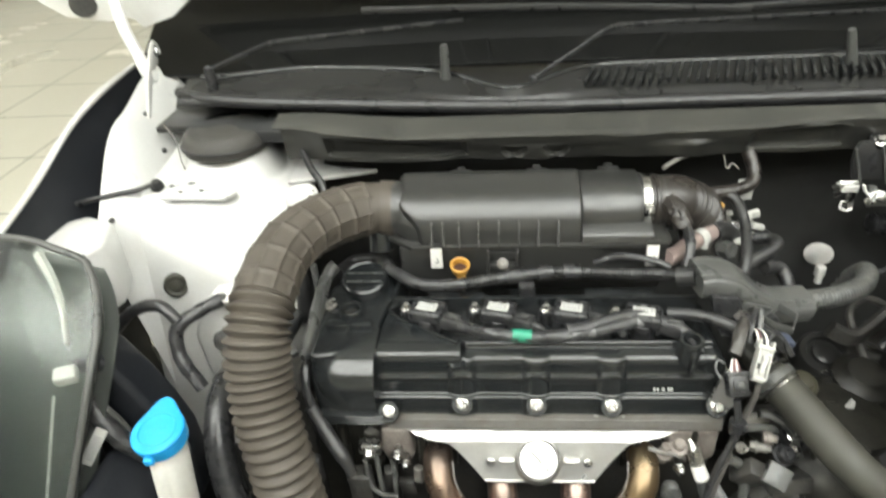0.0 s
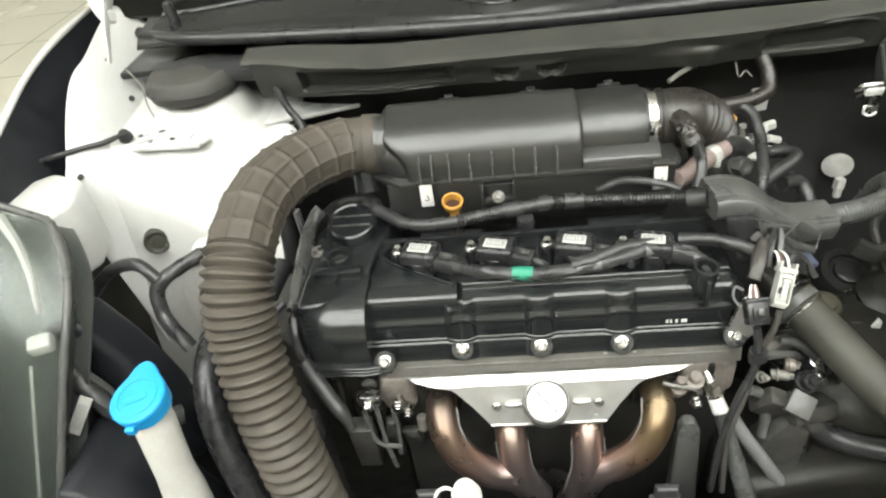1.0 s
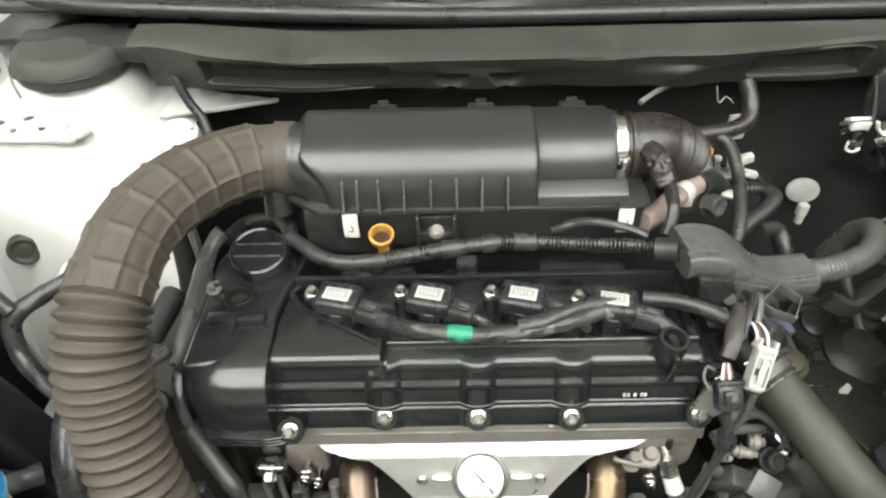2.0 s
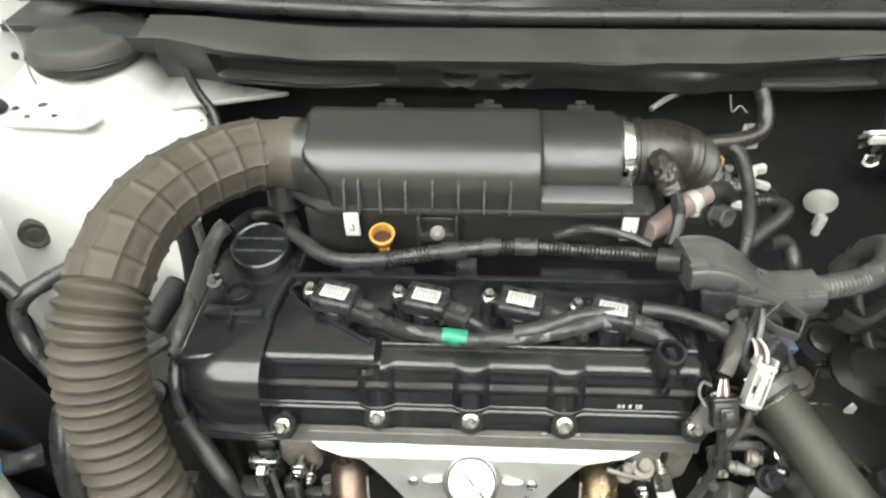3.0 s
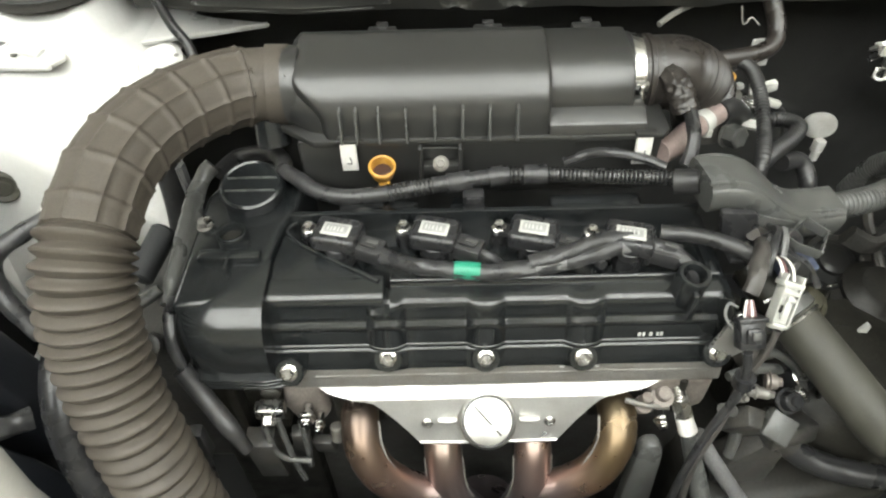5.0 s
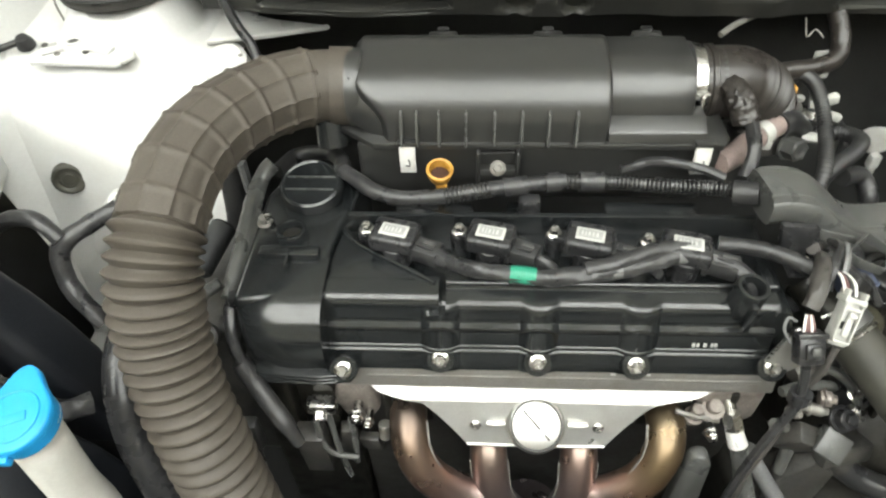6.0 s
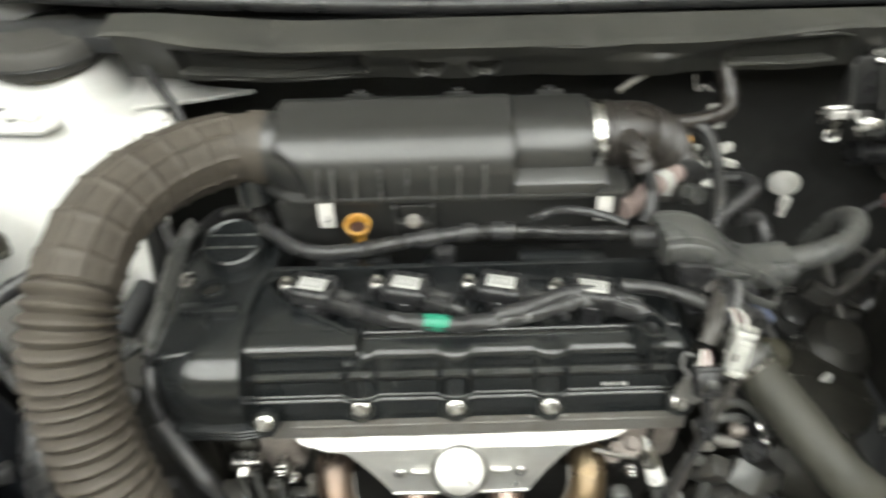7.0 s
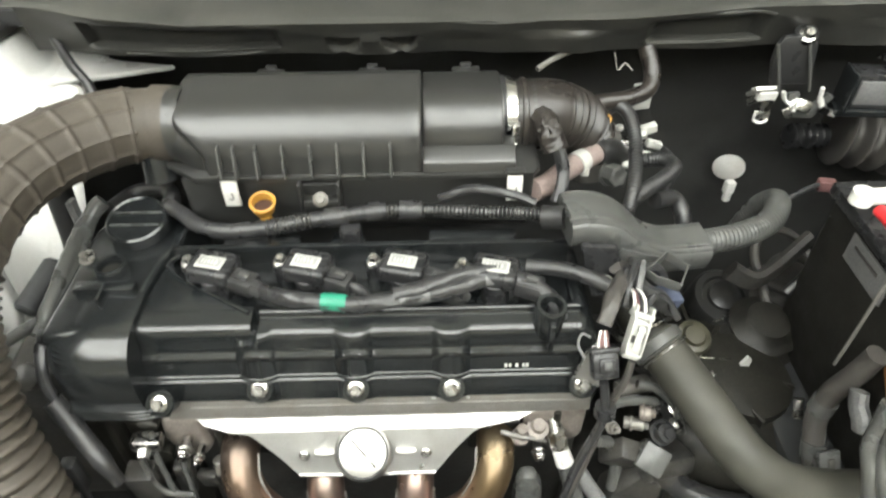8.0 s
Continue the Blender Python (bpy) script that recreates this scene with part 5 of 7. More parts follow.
pipe = thing("breather_hose", (0.22, 0.09, 0.86), "brown grey breather hose with a pale clip", "hose")
bm = B(); tube(bm, [(0.186, 0.064, 0.868), (0.200, 0.075, 0.866), (0.218, 0.092, 0.868), (0.240, 0.111, 0.868), (0.262, 0.128, 0.868)], 0.0105, 16, 0.004)
part("hose_run", bm, M_PIPE, pipe)
bm = B(); tube(bm, [(0.231, 0.1030, 0.8685), (0.235, 0.1065, 0.8685), (0.240, 0.111, 0.868)], 0.0112, 20, 0.003); box(bm, (0.240, 0.100, 0.862), (0.008, 0.006, 0.008), bevel=0.001)
part("clip", bm, M_CONN, pipe, "pale hose clip")
bm = B(); tube(bm, [(0.254, 0.122, 0.868), (0.262, 0.128, 0.867), (0.275, 0.135, 0.86), (0.285, 0.14, 0.85)], 0.0128, 18, 0.003)
part("black_end", bm, M_RUBBER, pipe)

# large intake hose
hose = thing("air_intake_hose", (-0.215, -0.18, 0.55), "dusty brown rubber air intake hose, ridged and corrugated", "intake hose")
hp = [(-0.138, 0.106, 0.919), (-0.158, 0.103, 0.921), (-0.184, 0.090, 0.925), (-0.214, 0.060, 0.928), (-0.234, 0.026, 0.929), (-0.246, -0.007, 0.925), (-0.2515, -0.038, 0.916), (-0.2545, -0.069, 0.902),
      (-0.257, -0.091, 0.879), (-0.257, -0.108, 0.845), (-0.250, -0.129, 0.802), (-0.241, -0.145, 0.763), (-0.231, -0.160, 0.708), (-0.222, -0.170, 0.65), (-0.215, -0.18, 0.56)]
S_BEND = 0.226


def hose_r(s, a):
    if s < S_BEND:
        r = 0.0312
        if s > 0.035:
            w = abs(((s - 0.035) / 0.029) % 1.0 - 0.5) * 2
            r += 0.0017 * ease(0.70, 0.98, w)
        if 0.03 < s:
            w = abs((a / (2 * math.pi) * 10) % 1.0 - 0.5) * 2
            r += 0.0017 * ease(0.76, 0.99, w)
        return r
    w = (math.log(1 + 2.6 * (s - S_BEND)) / (2.6 * 0.0090)) % 1.0
    return 0.0290 + 0.0060 * (0.5 - 0.5 * math.cos(2 * math.pi * w)) ** 0.75 + 0.0007 * noise.noise((s * 30, math.cos(a), math.sin(a)))


bm = B(); tube(bm, hp, hose_r, 80, 0.0013)
part("hose_wall", bm, M_HOSE, hose)
bm = B(); tube(bm, [(-0.134, 0.1065, 0.9185), (-0.143, 0.1055, 0.9195), (-0.153, 0.104, 0.9207)], 0.0338, 40, 0.003)
part("end_cuff", bm, M_HOSE, hose)
stay = thing("hose_support_stay", (-0.155, 0.06, 0.86), "black plastic stay under the intake hose", "bracket")
bm = B(); cyl(bm, (-0.152, 0.082, 0.874), (-0.154, 0.090, 0.898), 0.015, 0.013); 
part("foot", bm, M_COVER, stay)
# ---------- strut tower side ----------
mount = thing("strut_mount_cap", (-0.388, 0.248, 0.92), "dark grey rubber dust cap on the strut tower", "dust cap")
bm = B(); torus(bm, (-0.392, 0.255, 0.9525), (0, 0.05, 1), 0.0605, 0.0020, 48, 8)
part("rim", bm, M_RUBBER, mount)
bm = B(); lathe(bm, [(0.0575, -0.010), (0.0605, 0.0), (0.0600, 0.003), (0.0565, 0.0125), (0.0525, 0.0170), (0.0475, 0.0186), (0.0445, 0.0180), (0.041, 0.0185), (0, 0.0195)], (-0.392, 0.255, 0.953), (0, 0.02, 1), 48)
part("cap", bm, M_CAP, mount)
plate = thing("tower_bracket", (-0.42, 0.19, 0.905), "white pressed bracket plate on the strut tower", "bracket")
bm = B()
prism(bm, [(-0.468, 0.176), (-0.37, 0.170), (-0.362, 0.182), (-0.375, 0.206), (-0.45, 0.212), (-0.47, 0.2)], "z", 0.9035, 0.9085, 0.002)
part("base", bm, M_PAINT, plate)
bm = B(); box(bm, (-0.418, 0.194, 0.911), (0.05, 0.016, 0.007), pose(0, 0, 0, 8, 0, -5), 0.003)
part("raised_pad", bm, M_PAINT, plate)
bm = B(); prism(bm, [(-0.468, 0.172), (-0.376, 0.166), (-0.372, 0.170), (-0.466, 0.177)], "z", 0.9015, 0.9075, 0.0015)
part("front_lip", bm, M_PAINT, plate)
bm = B(); box(bm, (-0.448, 0.188, 0.911), (0.024, 0.012, 0.006), pose(0, 0, 0, -10, 0, 28), 0.0025)
part("pressed_step", bm, M_PAINT, plate)
bm = B(); box(bm, (-0.394, 0.190, 0.911), (0.016, 0.020, 0.006), pose(0, 0, 0, 0, 14, -10), 0.0025)
part("pressed_step", bm, M_PAINT, plate)
for q in ((-0.455, 0.190, 0.9143), (-0.412, 0.184, 0.9098)):
    bm = B(); lathe(bm, [(0.0034, 0), (0.0034, 0.0008), (0, 0.0008)], q, (0, -0.1, 1), 14)
    part("hole", bm, M_DEEP, plate)
bm = B(); torus(bm, (-0.428, 0.196, 0.9152), (0, 0, 1), 0.007, 0.0015, 22, 8)
part("ring", bm, M_PAINT, plate)
bm = B(); lathe(bm, [(0.0052, 0), (0.0052, 0.0008), (0, 0.0008)], (-0.428, 0.196, 0.9146), (0, 0, 1), 18)
part("ring_bore", bm, M_DEEP, plate)
bm = B(); cyl(bm, (-0.441, 0.182, 0.908), (-0.441, 0.182, 0.9105), 0.003, seg=10)
part("rivet", bm, M_CAST, plate)
plug = thing("rubber_grommet", (-0.46, 0.132, 0.80), "round grey rubber grommet in the white tower panel", "grommet")
gn = V(0.36, -0.9, 0.15)
gp = tower(-0.463, 0.1395) + gn.normalized() * 0.006
bm = B(); lathe(bm, [(0.0175, -0.008), (0.0172, 0.0015), (0.015, 0.0028), (0.0115, 0.0018), (0.0105, 0.0005), (0.008, 0.0005), (0.007, 0.002), (0, 0.0022)], gp, gn, 32)
part("disc", bm, M_RADHOSE, plug)
bossy = thing("panel_boss", (-0.272, 0.19, 0.89), "small round white boss on the tower edge", "boss")
bm = B(); lathe(bm, [(0.024, 0), (0.023, 0.012), (0.019, 0.016), (0, 0.017)], (-0.274, 0.188, 0.888), (-0.1, -0.35, 1), 30)
part("dome", bm, M_PAINT, bossy)
bm = B(); cyl(bm, (-0.258, 0.186, 0.902), (-0.258, 0.185, 0.906), 0.0025, seg=10)
part("pip", bm, M_CAST, bossy)
ring = thing("panel_strip", (-0.235, 0.25, 0.9), "white folded panel strip running under the cowl", "panel strip")
bm = B(); prism(bm, [(-0.30, 0.212), (-0.24, 0.226), (-0.182, 0.243), (-0.178, 0.247), (-0.24, 0.262), (-0.3, 0.29)], "z", 0.901, 0.905, 0.0015); tube(bm, [(-0.30, 0.213, 0.905), (-0.24, 0.227, 0.905), (-0.180, 0.245, 0.905)], 0.002, 8, 0.006)
part("strip", bm, M_PAINT, ring)
lead = thing("wing_cable", (-0.48, 0.2, 0.9), "thin black cable clipped to the white inner wing", "cable")
bm = B(); tube(bm, [(-0.483, 0.200, 0.914), (-0.502, 0.182, 0.9135), (-0.523, 0.1735, 0.9135), (-0.545, 0.163, 0.913), (-0.572, 0.159, 0.908), (-0.592, 0.16, 0.90)], 0.0036, 10, 0.004)
part("cable_run", bm, M_RUBBER, lead)
bm = B(); lathe(bm, [(0, 0.012), (0.006, 0.011), (0.009, 0.005), (0.0095, 0), (0, 0)], (-0.482, 0.201, 0.908), (0.1, -0.3, 1), 18)
part("clip", bm, M_RUBBER, lead, "black push clip")
hose2 = thing("brake_hose", (-0.30, 0.22, 0.93), "black rubber hose passing between tower and cowl", "hose")
bm = B(); tube(bm, [(-0.272, 0.215, 0.975), (-0.268, 0.205, 0.955), (-0.258, 0.198, 0.93), (-0.245, 0.190, 0.91), (-0.235, 0.17, 0.88)], 0.005, 12, 0.004)
part("hose_run", bm, M_RUBBER, hose2)
wire = thing("tower_wire", (-0.44, 0.3, 0.98), "thin pale wire loop beside the strut cap", "wire")
bm = B(); tube(bm, [(-0.485, 0.27, 0.975), (-0.465, 0.255, 0.955), (-0.455, 0.235, 0.935), (-0.45, 0.23, 0.92)], 0.0011, 8, 0.004)
part("strand", bm, M_CAST, wire)

lug = thing("mount_bracket", (-0.36, 0.04, 0.72), "white engine mount bracket with round eye", "bracket")
bm = B()
prism(bm, [(-0.40, 0.70), (-0.345, 0.68), (-0.325, 0.74), (-0.322, 0.80), (-0.337, 0.845), (-0.36, 0.842), (-0.388, 0.81), (-0.405, 0.77)], "y", 0.046, 0.06, 0.006, 3)
part("casting", bm, M_PAINT, lug)
bm = B(); lathe(bm, [(0.006, 0), (0.006, 0.001), (0, 0.001)], (-0.352, 0.0445, 0.8335), (0, -0.7, 0.7), 20)
part("eye_bore", bm, M_DEEP, lug)
bm = B(); torus(bm, (-0.352, 0.044, 0.834), (0, -0.7, 0.7), 0.0085, 0.003, 24, 8)
part("eye", bm, M_BRIGHT, lug, "bright round eye")
bm = B(); lathe(bm, [(0.012, 0), (0.015, 0.004), (0.012, 0.010), (0.005, 0.011), (0.0045, 0.006), (0, 0.006)], (-0.365, 0.045, 0.763), (0.1, -0.8, 0.5), 10)
part("nut", bm, M_DEEP, lug, "dark knurled nut")
cab = thing("ground_cable", (-0.39, 0.0, 0.8), "thick black cable branching over the white panel", "cable")
bm = B(); tube(bm, [(-0.352, 0.040, 0.832), (-0.372, 0.026, 0.828), (-0.392, 0.008, 0.822), (-0.400, 0.0, 0.81), (-0.398, -0.010, 0.79), (-0.388, -0.02, 0.775), (-0.37, -0.03, 0.75)], lumpy(0.0085, 0.15, 2), 12, 0.004)
part("main_run", bm, M_LOOM, cab)
bm = B(); tube(bm, [(-0.394, 0.004, 0.826), (-0.412, 0.012, 0.842), (-0.432, 0.015, 0.842), (-0.455, 0.018, 0.832), (-0.476, 0.018, 0.815), (-0.50, 0.0, 0.79)], lumpy(0.0075, 0.12, 6), 12, 0.004)
part("branch", bm, M_LOOM, cab)

washer = thing("washer_filler_neck", (-0.35, -0.17, 0.6), "milky washer filler neck with a bright blue cap", "washer bottle")
bm = B(); tube(bm, [(-0.331, -0.180, 0.836), (-0.334, -0.180, 0.80), (-0.340, -0.178, 0.76), (-0.348, -0.175, 0.70), (-0.355, -0.172, 0.62)], lambda s, a: 0.0188 + 0.004 * ease(0.02, 0.0, s) + 0.003 * ease(0.1, 0.16, s), 28, 0.004)
part("neck", bm, M_NECK, washer)
cap_m = Matrix.Translation((-0.333, -0.182, 0.842)) @ pose(0, 0, 0, 10, -4, 0)
tmp = B()
outl = []
for k in range(48):
    a = 2 * math.pi * k / 48
    r = 0.0255 + 0.013 * math.exp(-((((a - math.radians(96) + math.pi) % (2 * math.pi)) - math.pi) / 0.42) ** 2)
    outl.append((r * math.cos(a), r * math.sin(a)))
prism(tmp, outl, "z", -0.004, 0.004, 0.0022, 3)
bm = B(); merge(bm, tmp, cap_m)
lidp = part("cap", bm, M_BLUE, washer, "bright blue flip cap")
tmp = B(); torus(tmp, (0, 0, 0.004), (0, 0, 1), 0.018, 0.001, 40, 8); box(tmp, (0.0, -0.002, 0.0045), (0.02, 0.007, 0.0012), rotz(18), 0.0005)
bm = B(); merge(bm, tmp, cap_m)
part("emboss", bm, M_BLUE, lidp)
tmp = B(); lathe(tmp, [(0.0235, -0.014), (0.0248, -0.004), (0.022, -0.003)], (0, 0, 0), (0, 0, 1), 36); box(tmp, (-0.002, -0.0265, -0.007), (0.009, 0.006, 0.008), None, 0.0015)
bm = B(); merge(bm, tmp, cap_m)
part("skirt", bm, M_BLUE, washer)

acp = thing("cooling_hose", (-0.3, -0.13, 0.6), "smooth black rubber hose beside the washer neck", "hose")
bm = B(); tube(bm, [(-0.327, 0.0, 0.76), (-0.330, -0.05, 0.77), (-0.327, -0.092, 0.755), (-0.318, -0.125, 0.715), (-0.296, -0.155, 0.66), (-0.27, -0.18, 0.59)], 0.0165, 20, 0.005)
part("hose_run", bm, M_COIL, acp)
bm = B(); tube(bm, [(-0.3295, -0.030, 0.768), (-0.330, -0.037, 0.7695), (-0.3300, -0.044, 0.770)], 0.0182, 22, 0.003)
part("clamp", bm, M_DEEP, acp, "dark hose clamp")
fuse = thing("black_plastic_housing", (-0.43, -0.08, 0.6), "black plastic housing between headlamp and washer neck", "housing")
bm = B()
prism(bm, [(-0.50, 0.6), (-0.50, 0.82), (-0.484, 0.832), (-0.45, 0.834), (-0.424, 0.785), (-0.408, 0.745), (-0.395, 0.70), (-0.39, 0.6)], "y", -0.075, -0.02, 0.018, 5)
part("case", bm, M_HOUSING, fuse)
bm = B(); tube(bm, [(-0.468, -0.085, 0.80), (-0.452, -0.094, 0.785), (-0.44, -0.095, 0.765), (-0.432, -0.095, 0.74)], 0.004, 8, 0.004)
part("edge_bead", bm, M_DUCT, fuse, "pale edge bead")
bm = B(); prism(bm, [(-0.465, 0.5), (-0.465, 0.725), (-0.45, 0.725), (-0.42, 0.70), (-0.385, 0.65), (-0.36, 0.58), (-0.36, 0.5)], "y", -0.2, -0.1, 0.03, 6)
part("lower_case", bm, M_HOUSING, fuse)
bm = B(); tube(bm, [(-0.47, -0.09, 0.79), (-0.45, -0.105, 0.765), (-0.425, -0.108, 0.735), (-0.40, -0.10, 0.71), (-0.38, -0.085, 0.70)], lumpy(0.011, 0.25, 2), 14, 0.003)
part("cable", bm, M_LOOM, fuse, "taped cable")
for x, z in ((-0.462, 0.70), (-0.445, 0.685)):
    bm = B(); box(bm, (x, -0.203, z - 0.03), (0.006, 0.008, 0.09), None, 0.002)
    part("rib", bm, M_HOUSING, fuse)
bm = B(); box(bm, (-0.455, -0.128, 0.758), (0.013, 0.003, 0.047), pose(0, 0, 0, 0, 33, 0) @ pose(0, 0, 0, -20), 0.0006)
part("label", bm, M_LABEL, fuse, "slanted white sticker with unreadable print")
bm = B()
for k in range(4):
    box(bm, (-0.455, -0.1300, 0.758), (0.001, 0.0008, 0.032), pose(0, 0, 0, 0, 33, 0) @ pose(0, 0, 0, -20) @ Matrix.Translation((-0.0035 + 0.0023 * k, 0, 0)), 0)
part("label_print", bm, M_INK, fuse)
arm = thing("lamp_bracket_arm", (-0.48, -0.02, 0.74), "thin pale bracket arm behind the headlamp", "bracket")
bm = B(); tube(bm, [(-0.506, 0.008, 0.805), (-0.497, -0.002, 0.80), (-0.476, -0.024, 0.79), (-0.466, -0.037, 0.768)], lambda s, a: 0.005 + 0.0025 * math.cos(2 * a), 10, 0.003)
part("arm_strip", bm, M_WHITE, arm)
bm = B(); box(bm, (-0.505, 0.0, 0.79), (0.014, 0.02, 0.03), None, 0.004)
part("foot", bm, M_TAPE, arm)
wb = thing("lamp_support_panel", (-0.55, 0.09, 0.86), "white pressed panel behind the headlamp", "panel")
bm = B()
prism(bm, [(-0.60, 0.045), (-0.525, 0.03), (-0.50, 0.075), (-0.515, 0.13), (-0.56, 0.15), (-0.60, 0.12)], "z", 0.80, 0.895, 0.008, 4)
part("pressing", bm, M_PAINT, wb)
bm = B(); cyl(bm, (-0.52, 0.042, 0.845), (-0.518, 0.036, 0.845), 0.004, seg=10)
part("slot", bm, M_DEEP, wb)

lampu = thing("headlamp", (-0.6, -0.08, 0.66), "clear glass headlamp with a chromed reflector", "headlamp")


def lens(u, v):
    """The bowed front glass: u runs outward, v runs forward and down."""
    d = 0.165 * v
    x = -0.474 + 0.154 * v - 0.14 * v * v - 0.27 * u
    z = 0.925 + 0.02 * ease(0, 0.3, u) - 0.62 * d - 11 * max(0.0, d - 0.08) ** 2
    return V(x, -d + 0.03 * u, z)


INSET = V(0, 0.02, -0.022)
bm = B(); sheet(bm, lens, 0, 1, 0, 1.25, 30, 36, thick=0.003)
part("lens", bm, M_GLASS, lampu, "clear curved lens")
bm = B(); sheet(bm, lambda u, v: lens(0.02 + u * 0.96, 0.03 + v * 1.2) + INSET * (1.4 + 0.3 * math.sin(u * 7) * math.sin(math.pi * v)), 0, 1, 0, 1, 40, 40, thick=0.002)
part("reflector", bm, M_CHROME, lampu, "chromed stepped reflector")
bm = B()
sheet(bm, lambda u, v: lens(0, u) + V(-0.004 - 0.022 * v, 0.03 * v, -0.03 * v), 0, 1.25, 0, 1, 24, 6, thick=0.003)
part("housing", bm, M_DUCT, lampu, "dark grey lamp housing edge")
bm = B(); tube(bm, [lens(0, v) + V(-0.0040, 0.002, 0.001) for v in (0.06, 0.25, 0.5, 0.75, 1, 1.2)], 0.0045, 10, 0.008); tube(bm, [lens(0, 0.06) + V(-0.0040, 0.002, 0.001), lens(0.03, 0.015) + V(0, 0.000, -0.001)] + [lens(u, 0) + V(0, 0.000, -0.001) for u in (0.1, 0.25, 0.5, 0.75, 1)], 0.0045, 10, 0.008)
part("rim", bm, M_DUCT, lampu, "dark grey lamp rim")
# White strip behind the lens, in place of an upright reflection.
bm = B(); tube(bm, [lens(*q) + INSET * 0.7 for q in ((0.27, 0.10), (0.235, 0.25), (0.20, 0.42), (0.165, 0.58))], lambda s, a: 0.0085 + 0.004 * math.cos(2 * a) - 0.05 * s, 12, 0.004)
part("reflection_streak", bm, M_WHITE, lampu, "pale upright streak standing for a reflection")
bm = B(); box(bm, lens(0.15, 0.70) + INSET * 0.7, (0.024, 0.018, 0.016), pose(0, 0, 0, 20, 0, 20), 0.004)
part("bulb_cap", bm, M_WHITE, lampu, "white bulb cap")
# thin white lines drawn in as highlights of the lens
for q0, q1 in (((0.05, 0.18), (0.045, 0.42)), ((0.06, 0.6), (0.045, 0.98)), ((0.17, 0.78), (0.13, 1.15))):
    bm = B(); tube(bm, [lens(*q0) + INSET * 0.5, lens((q0[0] + q1[0]) / 2, (q0[1] + q1[1]) / 2) + INSET * 0.5, lens(*q1) + INSET * 0.5], 0.0014, 8, 0.004)
    part("highlight_streak", bm, M_WHITE, lampu)
# metalwork between intake hose and engine
mountc = thing("engine_mount", (-0.265, 0.0, 0.6), "dark oily engine mount casting beside the timing case", "engine mount")
bm = B(); prism(bm, [(-0.305, 0.56), (-0.305, 0.73), (-0.285, 0.765), (-0.245, 0.775), (-0.226, 0.76), (-0.226, 0.56)], "y", -0.055, 0.075, 0.008, 3)
part("casting", bm, M_DEEP, mountc)
bm = B(); cyl(bm, (-0.265, 0.054, 0.80), (-0.283, 0.006, 0.782), 0.0125, seg=22, bevel=0.003)
part("rubber_damper", bm, M_DARK, mountc, "black rubber damper")
bm = B(); cyl(bm, (-0.268, -0.052, 0.806), (-0.242, -0.032, 0.812), 0.0055, seg=14)
part("peg", bm, M_DUCT, mountc)
bm = B(); lathe(bm, [(0.012, 0), (0.012, 0.006), (0.007, 0.009), (0, 0.009)], (-0.258, -0.058, 0.77), (0, -0.7, 0.7), 20)
part("bolt", bm, M_DEEP, mountc)
bm = B(); prism(bm, [(-0.275, 0.74), (-0.24, 0.745), (-0.222, 0.70), (-0.222, 0.62), (-0.26, 0.62)], "y", -0.125, -0.115, 0.004)
part("side_plate", bm, M_LABEL, mountc, "pale grey plate below the mount")
bm = B(); box(bm, (-0.214, -0.120, 0.715), (0.013, 0.013, 0.04), None, 0.003); cyl(bm, (-0.216, -0.12, 0.695), (-0.218, -0.122, 0.65), 0.003)
part("bump_rubber", bm, M_RUBBER, mountc)
sb = thing("engine_edge_cable", (-0.22, -0.03, 0.76), "black cable and strap following the valve cover edge", "cable")
bm = B(); tube(bm, [(-0.212, 0.078, 0.855), (-0.219, 0.071, 0.850), (-0.224, 0.049, 0.842), (-0.222, 0.01, 0.838), (-0.221, -0.024, 0.834), (-0.2225, -0.060, 0.822)], lambda s, a: (0.0075 + 0.0032 * math.cos(2 * a) * ease(0.02, 0.05, s)) * (1 + 0.18 * noise.noise((s * 70, math.cos(a), math.sin(a)))), 18, 0.002)
part("flat_strap", bm, M_DUCT, sb, "dark grey flat strap")
bm = B(); tube(bm, [(-0.2225, -0.056, 0.823), (-0.223, -0.070, 0.816), (-0.219, -0.087, 0.800), (-0.208, -0.100, 0.772), (-0.196, -0.110, 0.755)], lumpy(0.0048, 0.2, 8), 12, 0.003)
part("cable_run", bm, M_LOOM, sb)
bm = B(); tube(bm, [(-0.216, -0.094, 0.785), (-0.205, -0.103, 0.768), (-0.192, -0.114, 0.752), (-0.178, -0.126, 0.736), (-0.172, -0.130, 0.72)], lambda s, a: 0.0080 - 0.0022 * ease(0.06, 0.08, s), 16, 0.003)
part("sleeve", bm, M_RUBBER, sb, "black sleeve")
bm = B(); box(bm, (-0.215, -0.062, 0.828), (0.016, 0.012, 0.012), rotz(15), 0.003); bolt_head(bm, (-0.207, -0.064, 0.834), (0.2, -0.4, 0.9), 0.0045, 0.006)
part("fixing_clip", bm, M_COIL, sb)
bm = B(); bolt_head(bm, (-0.207, 0.012, 0.842), (0, -0.2, 1), 0.0045, 0.008)
part("bolt", bm, M_CAST, sb)
side = thing("timing_side_stay", (-0.265, 0.08, 0.7), "grey steel stay and dark hose beside the timing case", "bracket")
bm = B(); tube(bm, [(-0.262, 0.10, 0.865), (-0.262, 0.096, 0.845), (-0.262, 0.088, 0.80), (-0.268, 0.082, 0.75), (-0.275, 0.08, 0.69)], 0.0125, 16, 0.005)
part("side_hose", bm, M_RUBBER, side, "dark rubber hose")
